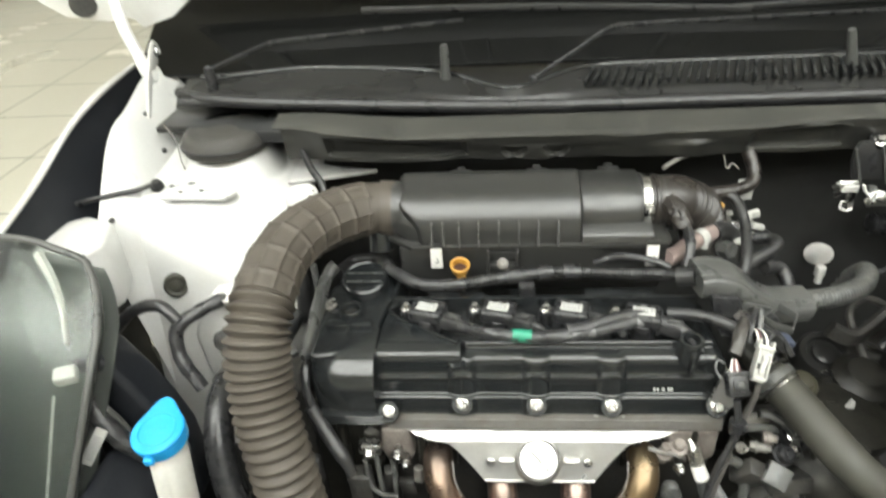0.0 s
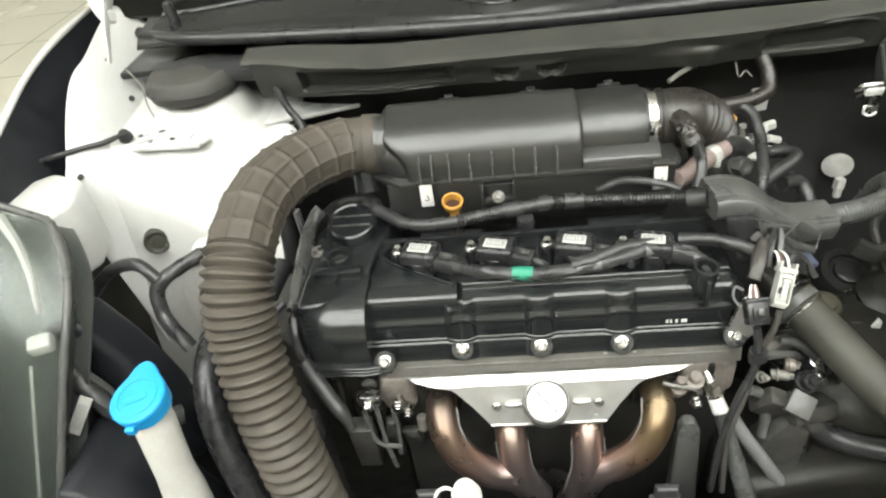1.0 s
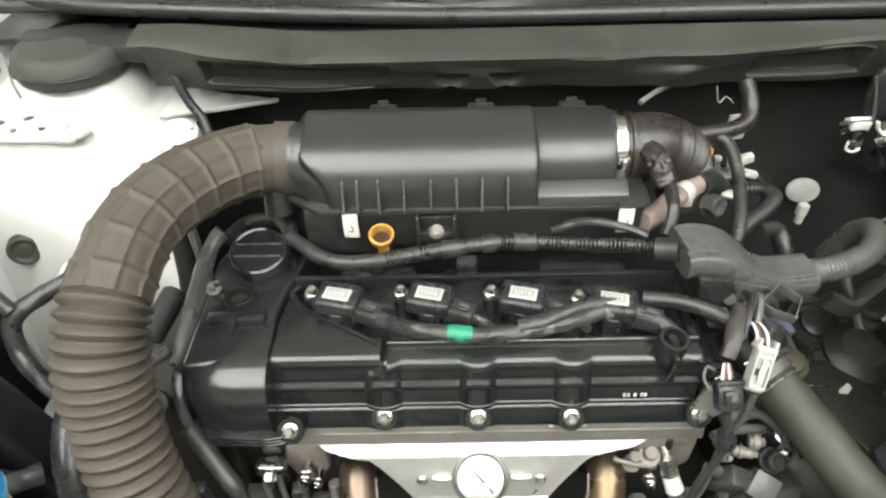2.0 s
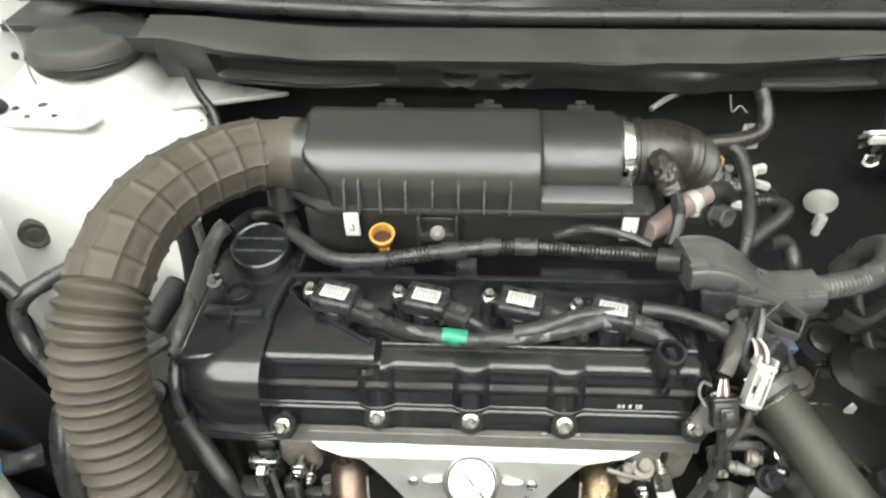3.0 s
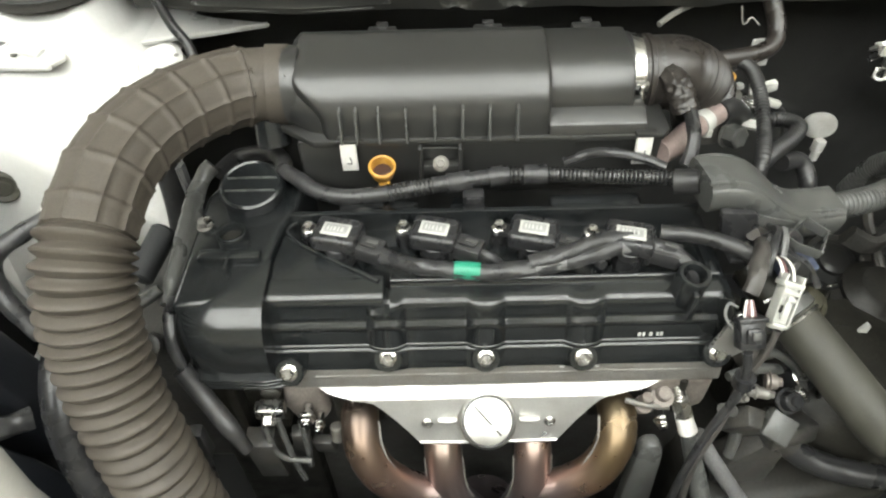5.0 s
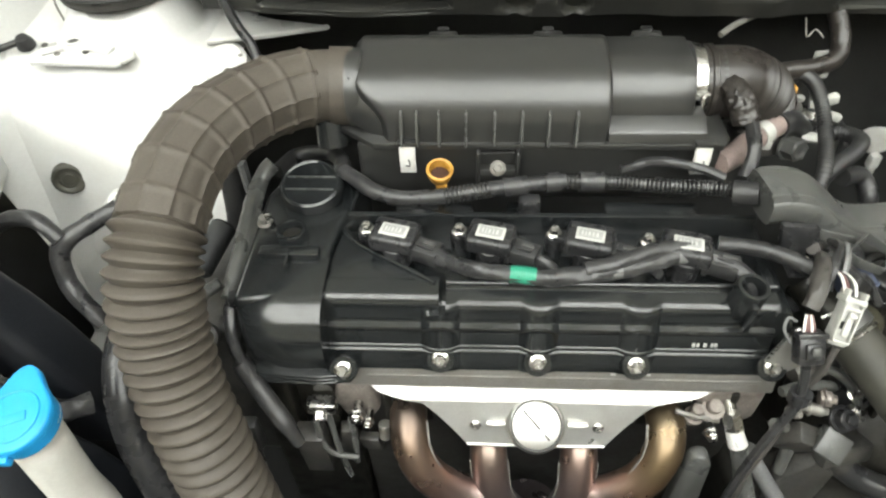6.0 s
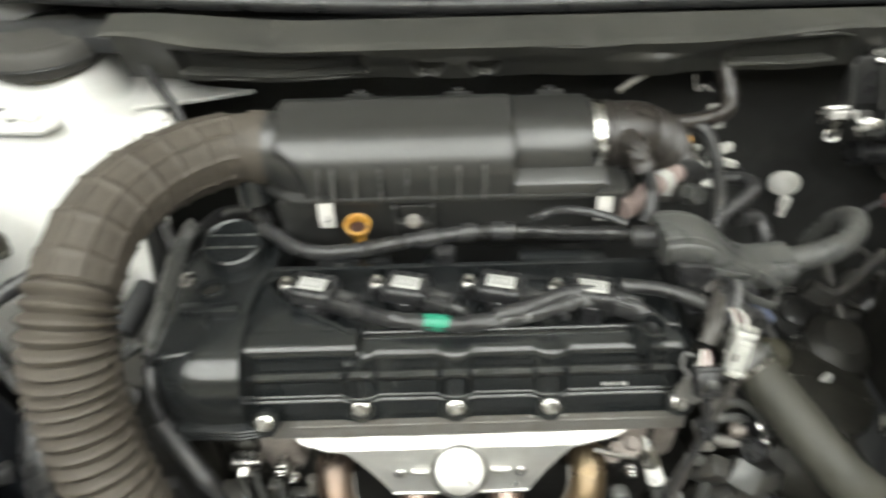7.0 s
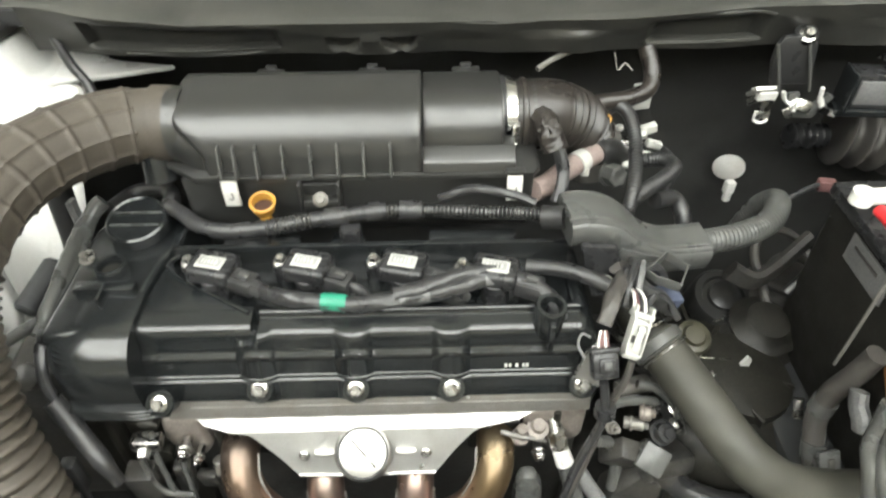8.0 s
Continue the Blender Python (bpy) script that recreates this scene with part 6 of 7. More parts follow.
bm = B(); tube(bm, [(-0.240, 0.075, 0.858), (-0.2385, 0.072, 0.84), (-0.235, 0.066, 0.815), (-0.232, 0.06, 0.78), (-0.232, 0.055, 0.72)], lambda s, a: 0.0045 + 0.0025 * math.cos(2 * a), 10, 0.004)
part("stay_strip", bm, M_TAPE, side, "flat grey steel strip")
# ---------- gearbox and battery side ----------
duct = thing("wiring_duct", (0.27, 0.03, 0.82), "grey plastic wiring duct on a bracket above the gearbox", "wiring duct")
bm = B()
dp = [(0.206, 0.016, 0.876), (0.222, 0.018, 0.876), (0.243, 0.018, 0.871), (0.266, 0.017, 0.852), (0.290, 0.022, 0.836), (0.315, 0.030, 0.828), (0.341, 0.036, 0.825)]


def duct_r(s, a):
    w = 0.021 - 0.004 * ease(0.03, 0.08, s)
    h = 0.0125
    return (abs(math.cos(a) / h) ** 5 + abs(math.sin(a) / w) ** 5) ** -0.2


tube(bm, dp, duct_r, 36, 0.003)
part("channel", bm, M_DUCT, duct)
bm = B(); tube(bm, [V(*p) + V(0, -0.001, -0.004) for p in dp], lambda s, a: duct_r(s, a) * (1.0 + 0.05 * abs(math.sin(a)) ** 8) * 0.985 + 0.0012, 36, 0.004)
part("lid_seam", bm, M_DUCT, duct)
for side in (-1, 1):
    bm = B(); tube(bm, [V(*p) + V(0, side * (0.0175 - 0.0035 * ease(0.03, 0.08, k * 0.022)), 0.0108) for k, p in enumerate(dp)], 0.0017, 8, 0.003)
    part("lid_edge", bm, M_DUCT, duct, "folded lid edge")
bm = B(); box(bm, (0.268, -0.003, 0.842), (0.04, 0.004, 0.018), pose(0, 0, 0, 0, 22, 8), 0.001)
part("catch", bm, M_DUCT, duct)
bm = B()
prism(bm, [(0.215, 0.872), (0.245, 0.87), (0.252, 0.85), (0.244, 0.835), (0.228, 0.835), (0.220, 0.85)], "y", -0.018, -0.010, 0.003)
box(bm, (0.237, -0.027, 0.838), (0.026, 0.026, 0.005), None, 0.002)
part("support_leg", bm, M_COIL, duct)
bm = B(); bolt_head(bm, (0.237, -0.029, 0.8405), (0, -0.2, 1), 0.0055, 0.006, 1.4)
part("bolt", bm, M_ZINC, duct, "bright bolt")
bm = B(); tube(bm, [(0.338, 0.036, 0.825), (0.372, 0.044, 0.824), (0.400, 0.056, 0.822), (0.424, 0.074, 0.82), (0.440, 0.098, 0.818), (0.446, 0.118, 0.808), (0.446, 0.14, 0.78), (0.44, 0.15, 0.74)], ribbed(0.0122, 0.0007, 0.0045), 22, 0.0012)
part("corrugated_tube", bm, M_DUCT, duct, "grey corrugated cable tube")
bm = B(); tube(bm, [(0.190, 0.026, 0.868), (0.2, 0.022, 0.871), (0.208, 0.018, 0.874)], 0.0105, 16, 0.003)
part("entry_ring", bm, M_RUBBER, duct)

wc = thing("white_connector", (0.25, -0.08, 0.8), "white nylon wiring connector with coloured wires", "connector")
t = pose(0, 0, 0, -38, 14, -10)
WC = V(0.250, -0.084, 0.838)
bm = B()
for c, sz, bv in (((0, 0.002, -0.002), (0.0135, 0.009, 0.034), 0.0012), ((-0.0062, -0.0035, 0), (0.0014, 0.006, 0.030), 0.0005), ((0.0062, -0.0035, 0), (0.0014, 0.006, 0.030), 0.0005),
                  ((0, -0.0040, -0.0150), (0.0125, 0.006, 0.0025), 0.0006), ((0, -0.0035, 0.0105), (0.0125, 0.005, 0.003), 0.0006), ((0, 0.001, 0.0165), (0.0165, 0.0140, 0.0045), 0.001),
                  ((-0.0066, 0.001, 0.021), (0.002, 0.012, 0.006), 0.0006), ((0.0066, 0.001, 0.021), (0.002, 0.012, 0.006), 0.0006)):
    box(bm, WC + t @ V(*c), sz, t, bv)
shell = part("shell", bm, M_CONN, wc, "milky nylon shell with open slots")
bm = B(); box(bm, WC + t @ V(0.0008, -0.0052, -0.001), (0.0052, 0.0022, 0.019), t, 0.0008); box(bm, WC + t @ V(0.0008, -0.0070, 0.0055), (0.0064, 0.0024, 0.0035), t, 0.0008)
part("latch", bm, M_CONN, shell)
bm = B(); box(bm, WC + t @ V(0, -0.0024, -0.003), (0.0100, 0.0006, 0.006), t, 0); box(bm, WC + t @ V(0, 0.001, 0.0188), (0.0120, 0.010, 0.0006), t, 0)
part("dark_recess", bm, M_DEEP, shell)
for k, (dx, mt) in enumerate(((-0.004, M_WHITE), (-0.0015, M_PINK), (0.0015, M_LOOM), (0.004, M_WHITE))):
    bm = B(); tube(bm, [V(0.2535 + dx, -0.073, 0.852), V(0.254 + dx, -0.064, 0.857), V(0.254 + dx * 0.6, -0.052, 0.855), V(0.250, -0.04, 0.845)], 0.0012, 6, 0.003)
    part("wire", bm, mt, wc)
bcn = thing("black_connector", (0.224, -0.1, 0.79), "black wiring connector with red and white wires", "connector")
t = pose(0, 0, 0, -38, 0, 4)
q = V(0.224, -0.100, 0.824)
bm = B(); box(bm, q, (0.020, 0.013, 0.022), t, 0.0018); box(bm, q + t @ V(0, -0.0075, 0), (0.012, 0.004, 0.012), t, 0.0012); box(bm, q + t @ V(0, 0, 0.0115), (0.0225, 0.0155, 0.004), t, 0.001)
shell = part("shell", bm, M_COIL, bcn)
bm = B(); box(bm, q + t @ V(0, -0.0112, 0.001), (0.006, 0.002, 0.006), t, 0.0006)
part("latch", bm, M_DUCT, shell)
for dx, mt in ((-0.004, M_WHITE), (-0.002, M_PINK), (0.0, M_PINK), (0.002, M_WHITE), (0.004, M_PINK)):
    bm = B(); tube(bm, [q + t @ V(dx, 0, 0.013), q + t @ V(dx * 0.9, 0, 0.018), q + t @ V(dx * 0.5 + 0.002, 0.004, 0.025)], 0.0011, 6, 0.002)
    part("wire", bm, mt, bcn)
bm = B(); tube(bm, [q + t @ V(0.002, 0.004, 0.03), V(0.232, -0.066, 0.856), V(0.242, -0.045, 0.855), V(0.25, -0.03, 0.848)], lumpy(0.0065, 0.35, 3), 12, 0.003)
part("boot", bm, M_SLEEVE, bcn, "dusty cloth taped boot")
bm = B(); tube(bm, [(0.213, -0.088, 0.842), (0.206, -0.088, 0.846), (0.203, -0.094, 0.84), (0.208, -0.1, 0.832)], 0.0012, 6, 0.002)
part("wire_loop", bm, M_TAPE, bcn)
plate_b = thing("loom_bracket", (0.222, -0.075, 0.78), "thin grey steel bracket plate holding the connectors", "bracket")
bm = B(); prism(bm, [(0.206, 0.792), (0.213, 0.826), (0.219, 0.834), (0.231, 0.812), (0.236, 0.786), (0.226, 0.776)], "y", -0.0885, -0.0865, 0.0006, m=None)
part("plate", bm, M_DULL, plate_b)
bm = B(); tube(bm, [(0.206, -0.089, 0.792), (0.213, -0.089, 0.826), (0.219, -0.089, 0.834)], 0.0012, 8, 0.003)
part("folded_edge", bm, M_ZINC, plate_b)
drop = thing("connector_leads", (0.22, -0.13, 0.66), "pair of black leads dropping past the cylinder head", "cable")
bm = B(); tube(bm, [(0.224, -0.108, 0.812), (0.227, -0.111, 0.795), (0.227, -0.117, 0.768), (0.214, -0.125, 0.73), (0.203, -0.135, 0.68), (0.2, -0.14, 0.6)], lumpy(0.0036, 0.2, 4), 10, 0.004)
part("lead", bm, M_LOOM, drop)
bm = B(); tube(bm, [(0.248, -0.094, 0.82), (0.243, -0.101, 0.80), (0.232, -0.108, 0.77), (0.221, -0.123, 0.735), (0.208, -0.135, 0.68), (0.212, -0.142, 0.6)], lumpy(0.0032, 0.2, 5), 10, 0.004)
part("lead", bm, M_SLEEVE, drop, "dusty brown lead")
bm = B(); tube(bm, [(0.229, -0.112, 0.785), (0.229, -0.113, 0.775)], 0.0085, 12, 0.003); box(bm, (0.234, -0.116, 0.78), (0.004, 0.008, 0.004), None, 0.001)
part("cable_tie", bm, M_COIL, drop)
cl = thing("loom_cluster", (0.26, -0.03, 0.8), "tangled taped wiring cluster with loose clips", "wiring loom")
for k, p in enumerate(([(0.25, -0.03, 0.852), (0.262, -0.04, 0.848), (0.275, -0.045, 0.84), (0.29, -0.04, 0.82)], [(0.245, -0.02, 0.85), (0.255, -0.012, 0.842), (0.265, -0.005, 0.83), (0.27, 0.0, 0.80)],
                       [(0.252, -0.028, 0.852), (0.27, -0.018, 0.848), (0.286, -0.012, 0.838), (0.30, -0.01, 0.81)])):
    bm = B(); tube(bm, p, lumpy(0.0068 - 0.001 * k, 0.35, k * 3), 12, 0.003)
    part("branch", bm, M_SLEEVE if k == 1 else M_LOOM, cl)
dia = [(0.272, -0.022, 0.845), (0.292, -0.006, 0.850), (0.309, -0.016, 0.843), (0.300, -0.032, 0.836), (0.280, -0.028, 0.842)]
bm = B()
for a, b in zip(dia, dia[1:] + dia[:1]):
    a, b = V(*a), V(*b)
    box(bm, a.lerp(b, 0.5), ((b - a).length + 0.001, 0.0012, 0.009), (b - a).to_track_quat("X", "Z").to_matrix().to_4x4(), 0.0004)
part("loose_clip", bm, M_DUCT, cl, "grey folded diamond shaped clip")
for k, p in enumerate(([(0.258, -0.05, 0.85), (0.262, -0.036, 0.86), (0.268, -0.02, 0.855), (0.276, -0.01, 0.84)], [(0.246, -0.058, 0.842), (0.25, -0.046, 0.856), (0.258, -0.03, 0.862), (0.262, -0.012, 0.85)],
                       [(0.236, -0.05, 0.84), (0.242, -0.04, 0.85), (0.256, -0.036, 0.848), (0.27, -0.04, 0.835)], [(0.262, -0.06, 0.83), (0.272, -0.048, 0.846), (0.284, -0.044, 0.838), (0.296, -0.052, 0.82)])):
    bm = B(); tube(bm, p, lumpy(0.0026 + 0.0006 * (k % 2), 0.3, k), 8, 0.003)
    part("loose_wire", bm, M_LOOM if k % 2 else M_TAPE, cl)
bm = B(); box(bm, (0.290, -0.024, 0.815), (0.038, 0.018, 0.016), pose(0, 0, 0, 10, 20, 20), 0.003)
part("plug", bm, material("dark blue plastic", (0.06, 0.072, 0.11), 0.5), cl, "dark blue plug")

rad = thing("radiator_hose", (0.36, -0.12, 0.68), "thick grey green rubber radiator hose", "radiator hose")
rp = [(0.288, -0.035, 0.775), (0.300, -0.052, 0.768), (0.318, -0.085, 0.757), (0.336, -0.116, 0.745), (0.356, -0.137, 0.731), (0.388, -0.147, 0.713), (0.44, -0.146, 0.698), (0.52, -0.135, 0.68), (0.60, -0.12, 0.66)]
bm = B(); tube(bm, rp, lambda s, a: 0.0205 + 0.0022 * ease(0.016, 0.008, s), 30, 0.004)
part("hose_wall", bm, M_RADHOSE, rad)
ax_h = V(*rp[1]) - V(*rp[0])
bm = B(); lathe(bm, [(0.0206, -0.006), (0.0246, -0.005), (0.0246, 0.004), (0.0206, 0.006)], V(*rp[0]).lerp(V(*rp[1]), 0.35), ax_h, 36)
part("collar", bm, M_DUCT, rad, "pale worn rubber collar")
bm = B(); torus(bm, V(*rp[0]).lerp(V(*rp[1]), 0.75), ax_h, 0.0222, 0.0013, 40, 8)
part("clamp", bm, M_ZINC, rad, "bright wire clamp")
bm = B(); cyl(bm, (0.268, 0.0, 0.79), (0.293, -0.042, 0.772), 0.018, 0.0195)
part("spigot", bm, M_GEAR, rad)
bm = B(); tube(bm, [V(*rp[0]) + V(-0.02, -0.005, 0.012), V(*rp[0]) + V(0.0, -0.004, 0.026), V(*rp[0]) + V(0.02, 0.012, 0.014)], 0.0016, 8, 0.003)
part("clamp_wire", bm, M_ZINC, rad)

gear = thing("gearbox", (0.37, 0.0, 0.40), "oil stained aluminium gearbox housing under the hoses", "gearbox")
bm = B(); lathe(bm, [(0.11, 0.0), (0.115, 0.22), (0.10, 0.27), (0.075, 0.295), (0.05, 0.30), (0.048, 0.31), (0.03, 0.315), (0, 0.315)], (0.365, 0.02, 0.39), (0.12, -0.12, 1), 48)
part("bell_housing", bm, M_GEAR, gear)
# the case has the shade of the hoses above it in its colour
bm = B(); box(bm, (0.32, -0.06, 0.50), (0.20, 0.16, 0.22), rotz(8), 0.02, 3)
part("case", bm, M_SHADED_BLACK, gear)
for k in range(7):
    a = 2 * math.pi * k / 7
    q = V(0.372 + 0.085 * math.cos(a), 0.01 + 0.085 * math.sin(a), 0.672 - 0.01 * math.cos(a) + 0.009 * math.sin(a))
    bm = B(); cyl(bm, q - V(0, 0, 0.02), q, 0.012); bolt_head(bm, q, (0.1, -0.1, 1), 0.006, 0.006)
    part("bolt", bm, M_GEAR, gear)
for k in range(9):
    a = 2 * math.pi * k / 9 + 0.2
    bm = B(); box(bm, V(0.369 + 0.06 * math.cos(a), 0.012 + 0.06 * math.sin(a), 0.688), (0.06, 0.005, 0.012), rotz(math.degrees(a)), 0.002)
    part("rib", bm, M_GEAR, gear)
for q, s, mt, nm in (((0.318, -0.062, 0.705), (0.026, 0.02, 0.022), M_COIL, "plug"), ((0.345, -0.055, 0.70), (0.018, 0.018, 0.02), M_DEEP, "sensor"), ((0.30, -0.03, 0.71), (0.03, 0.02, 0.018), M_DEEP, "bracket"), ((0.30, -0.1, 0.68), (0.05, 0.03, 0.02), M_DEEP, "bracket")):
    bm = B(); box(bm, q, s, pose(0, 0, 0, -20, 8, 15), 0.003)
    part(nm, bm, mt, gear)
for q in ((0.313, -0.07, 0.718), (0.338, -0.066, 0.714), (0.29, -0.045, 0.72)):
    bm = B(); bolt_head(bm, q, (0, -0.5, 0.9), 0.0052, 0.007)
    part("bolt", bm, M_ZINC, gear, "bright bolt")
bm = B(); lathe(bm, [(0.034, -0.05), (0.034, 0.0), (0.031, 0.004), (0.024, 0.004), (0.022, 0.0005), (0.017, 0.0005), (0.016, 0.005), (0.010, 0.007), (0, 0.0075)], (0.409, 0.079, 0.705), (0.05, -0.35, 1), 40)
part("selector_cover", bm, M_COWLTOP, gear, "round stepped cover")
bm = B(); lathe(bm, [(0.019, -0.04), (0.019, -0.004), (0.017, 0.0), (0.012, 0.001), (0.010, 0.005), (0, 0.006)], (0.356, 0.016, 0.716), (0.0, -0.35, 1), 30)
part("vent_cap", bm, M_OLIVE, gear, "olive round cap")
# Thin zinc strips added as glints on the dark casting.
for q, s, a in (((0.348, -0.012, 0.717), (0.016, 0.0025, 0.002), 12), ((0.375, -0.004, 0.704), (0.03, 0.002, 0.002), -6), ((0.395, -0.008, 0.700), (0.022, 0.002, 0.002), -4), ((0.364, -0.024, 0.706), (0.004, 0.006, 0.004), 20), ((0.417, 0.024, 0.702), (0.018, 0.002, 0.002), 0), ((0.39, 0.04, 0.712), (0.012, 0.002, 0.002), 8)):
    bm = B(); box(bm, q, s, rotz(a), 0.0007)
    part("casting_glint", bm, M_ZINC, gear, "bright strip added as a glint on the casting")
bm = B(); cyl(bm, (0.290, -0.060, 0.70), (0.302, -0.058, 0.700), 0.0065, seg=22, bevel=0.001); cyl(bm, (0.302, -0.058, 0.70), (0.311, -0.057, 0.697), 0.005, seg=6)
part("union", bm, M_ZINC, gear, "bright pipe union")
bm = B(); bolt_head(bm, (0.319, -0.060, 0.694), (0.2, -0.5, 0.8), 0.0065, 0.008)
part("bolt", bm, M_ZINC, gear, "bright bolt")
bm = B(); tube(bm, [(0.262, -0.052, 0.722), (0.275, -0.048, 0.722), (0.292, -0.044, 0.722)], 0.0085, 16, 0.004)
part("stub_pipe", bm, M_CAST, gear, "dull alloy stub pipe")
for q, ax, r, ln, mt in (((0.262, -0.082, 0.716), (0.9, -0.3, 0.1), 0.0055, 0.018, M_CAST), ((0.276, -0.078, 0.724), (0.9, -0.2, 0.1), 0.0075, 0.010, M_STAINED), ((0.294, -0.088, 0.708), (0.2, -0.6, 0.8), 0.0095, 0.016, M_COIL),
                         ((0.262, -0.096, 0.694), (0.95, -0.2, 0), 0.0055, 0.024, M_CAST), ((0.247, -0.090, 0.722), (0.3, -0.7, 0.6), 0.0050, 0.010, M_CAST), ((0.309, -0.080, 0.706), (0.2, -0.6, 0.8), 0.0060, 0.010, M_ZINC)):
    a = V(*ax).normalized()
    bm = B(); cyl(bm, V(*q), V(*q) + a * ln, r, r * 0.92, seg=18, bevel=0.0008); cyl(bm, V(*q) + a * ln * 0.3, V(*q) + a * ln * 0.45, r * 1.25, seg=18); cyl(bm, V(*q) + a * ln, V(*q) + a * (ln + 0.004), r * 0.6, seg=6)
    part("fitting", bm, mt, gear, "small turned metal fitting")
for p, r in (([(0.24, -0.08, 0.735), (0.262, -0.072, 0.733), (0.285, -0.068, 0.728), (0.30, -0.062, 0.715)], 0.0045), ([(0.236, -0.098, 0.712), (0.25, -0.094, 0.70), (0.258, -0.10, 0.68), (0.256, -0.11, 0.65)], 0.0055), ([(0.275, -0.06, 0.742), (0.292, -0.062, 0.738), (0.31, -0.07, 0.722), (0.318, -0.085, 0.70)], 0.004)):
    bm = B(); tube(bm, p, lumpy(r, 0.12, p[0][0] * 40), 10, 0.004)
    part("thin_hose", bm, M_DUCT, gear, "thin grey hose")
gc = thing("grey_connector", (0.283, -0.11, 0.68), "square grey connector on a black cable", "connector")
bm = B(); box(bm, (0.284, -0.110, 0.700), (0.025, 0.025, 0.012), pose(0, 0, 0, 42, 0, 0) @ rotz(-32), 0.0015)
part("shell", bm, M_DUCT, gc)
bm = B(); tube(bm, [(0.288, -0.112, 0.694), (0.291, -0.108, 0.68), (0.298, -0.10, 0.655), (0.305, -0.10, 0.62), (0.31, -0.10, 0.58)], 0.008, 14, 0.005)
part("cable_run", bm, M_RUBBER, gc)
tr = thing("bracket_arm", (0.27, -0.12, 0.6), "dark cast bracket arm below the connectors", "bracket")
bm = B(); prism(bm, [(0.250, 0.640), (0.276, 0.680), (0.300, 0.662), (0.298, 0.54), (0.245, 0.54)], "y", -0.118, -0.09, 0.003, 2)
part("arm", bm, M_DEEP, tr)
bm = B(); box(bm, (0.262, -0.098, 0.690), (0.03, 0.02, 0.035), pose(0, 0, 0, 20, 30, 0), 0.004)
part("end_block", bm, M_DEEP, tr)
bm = B(); tube(bm, [(0.219, -0.106, 0.684), (0.232, -0.116, 0.664), (0.252, -0.126, 0.635), (0.275, -0.134, 0.60), (0.31, -0.14, 0.55)], 0.0074, 16, 0.004)
part("alloy_tube", bm, M_TAPE, tr, "dull alloy tube")
low = thing("lower_water_hose", (0.33, -0.12, 0.64), "dark rubber water hose running under the radiator hose", "hose")
bm = B(); tube(bm, [(0.284, -0.096, 0.694), (0.298, -0.103, 0.672), (0.318, -0.113, 0.655), (0.346, -0.123, 0.647), (0.385, -0.130, 0.643), (0.45, -0.132, 0.635), (0.54, -0.125, 0.62)], lumpy(0.0115, 0.06, 4), 20, 0.004)
part("hose_run", bm, M_RUBBER, low)
bm = B(); tube(bm, [(0.298, -0.103, 0.672), (0.303, -0.1055, 0.667), (0.308, -0.108, 0.663)], 0.0126, 20, 0.003)
part("clamp_band", bm, M_DEEP, low, "dark worn hose clamp")

# vacuum and water hoses behind the throttle
vh = thing("vacuum_hoses", (0.29, 0.12, 0.83), "cluster of ribbed black hoses behind the throttle", "hose")
bm = B(); tube(bm, [(0.268, 0.160, 0.892), (0.276, 0.158, 0.900), (0.287, 0.148, 0.896), (0.290, 0.125, 0.885), (0.284, 0.09, 0.876), (0.276, 0.06, 0.868), (0.27, 0.045, 0.855)], lambda s, a: 0.0066 - 0.0007 * (0.5 + 0.5 * math.cos(2 * math.pi * s / 0.004)) * ease(0.035, 0.05, s), 14, 0.001)
part("upright_hose", bm, M_RUBBER, vh)
bm = B(); tube(bm, [(0.275, 0.055, 0.862), (0.296, 0.075, 0.86), (0.318, 0.095, 0.858), (0.332, 0.115, 0.856), (0.325, 0.135, 0.85), (0.3, 0.14, 0.845)], ribbed(0.0075, 0.0009, 0.004), 14, 0.001)
part("loop_hose", bm, M_RUBBER, vh)
bm = B(); tube(bm, [(0.305, 0.075, 0.845), (0.328, 0.085, 0.838), (0.336, 0.07, 0.82), (0.33, 0.06, 0.79)], 0.008, 12, 0.004)
part("lower_hose", bm, M_RUBBER, vh)
bm = B(); tube(bm, [(0.235, 0.155, 0.900), (0.262, 0.158, 0.903), (0.290, 0.163, 0.904), (0.310, 0.172, 0.909), (0.315, 0.186, 0.921), (0.309, 0.2, 0.940)], 0.0083, 18, 0.004)
part("upper_hose", bm, M_BELLOW, vh)
bm = B(); tube(bm, [(0.198, 0.172, 0.932), (0.215, 0.185, 0.936), (0.238, 0.20, 0.938), (0.255, 0.21, 0.938)], 0.0028, 8, 0.004)
part("steel_pipe", bm, M_CAST, vh, "thin bright steel pipe")
bm = B(); tube(bm, [(0.272, 0.178, 0.945), (0.276, 0.172, 0.93), (0.283, 0.175, 0.935), (0.29, 0.17, 0.93)], 0.0008, 6, 0.002)
part("bent_wire", bm, M_CAST, vh)
fit_parts = thing("throttle_fittings", (0.28, 0.15, 0.84), "bright metal fittings on the throttle body", "fitting")
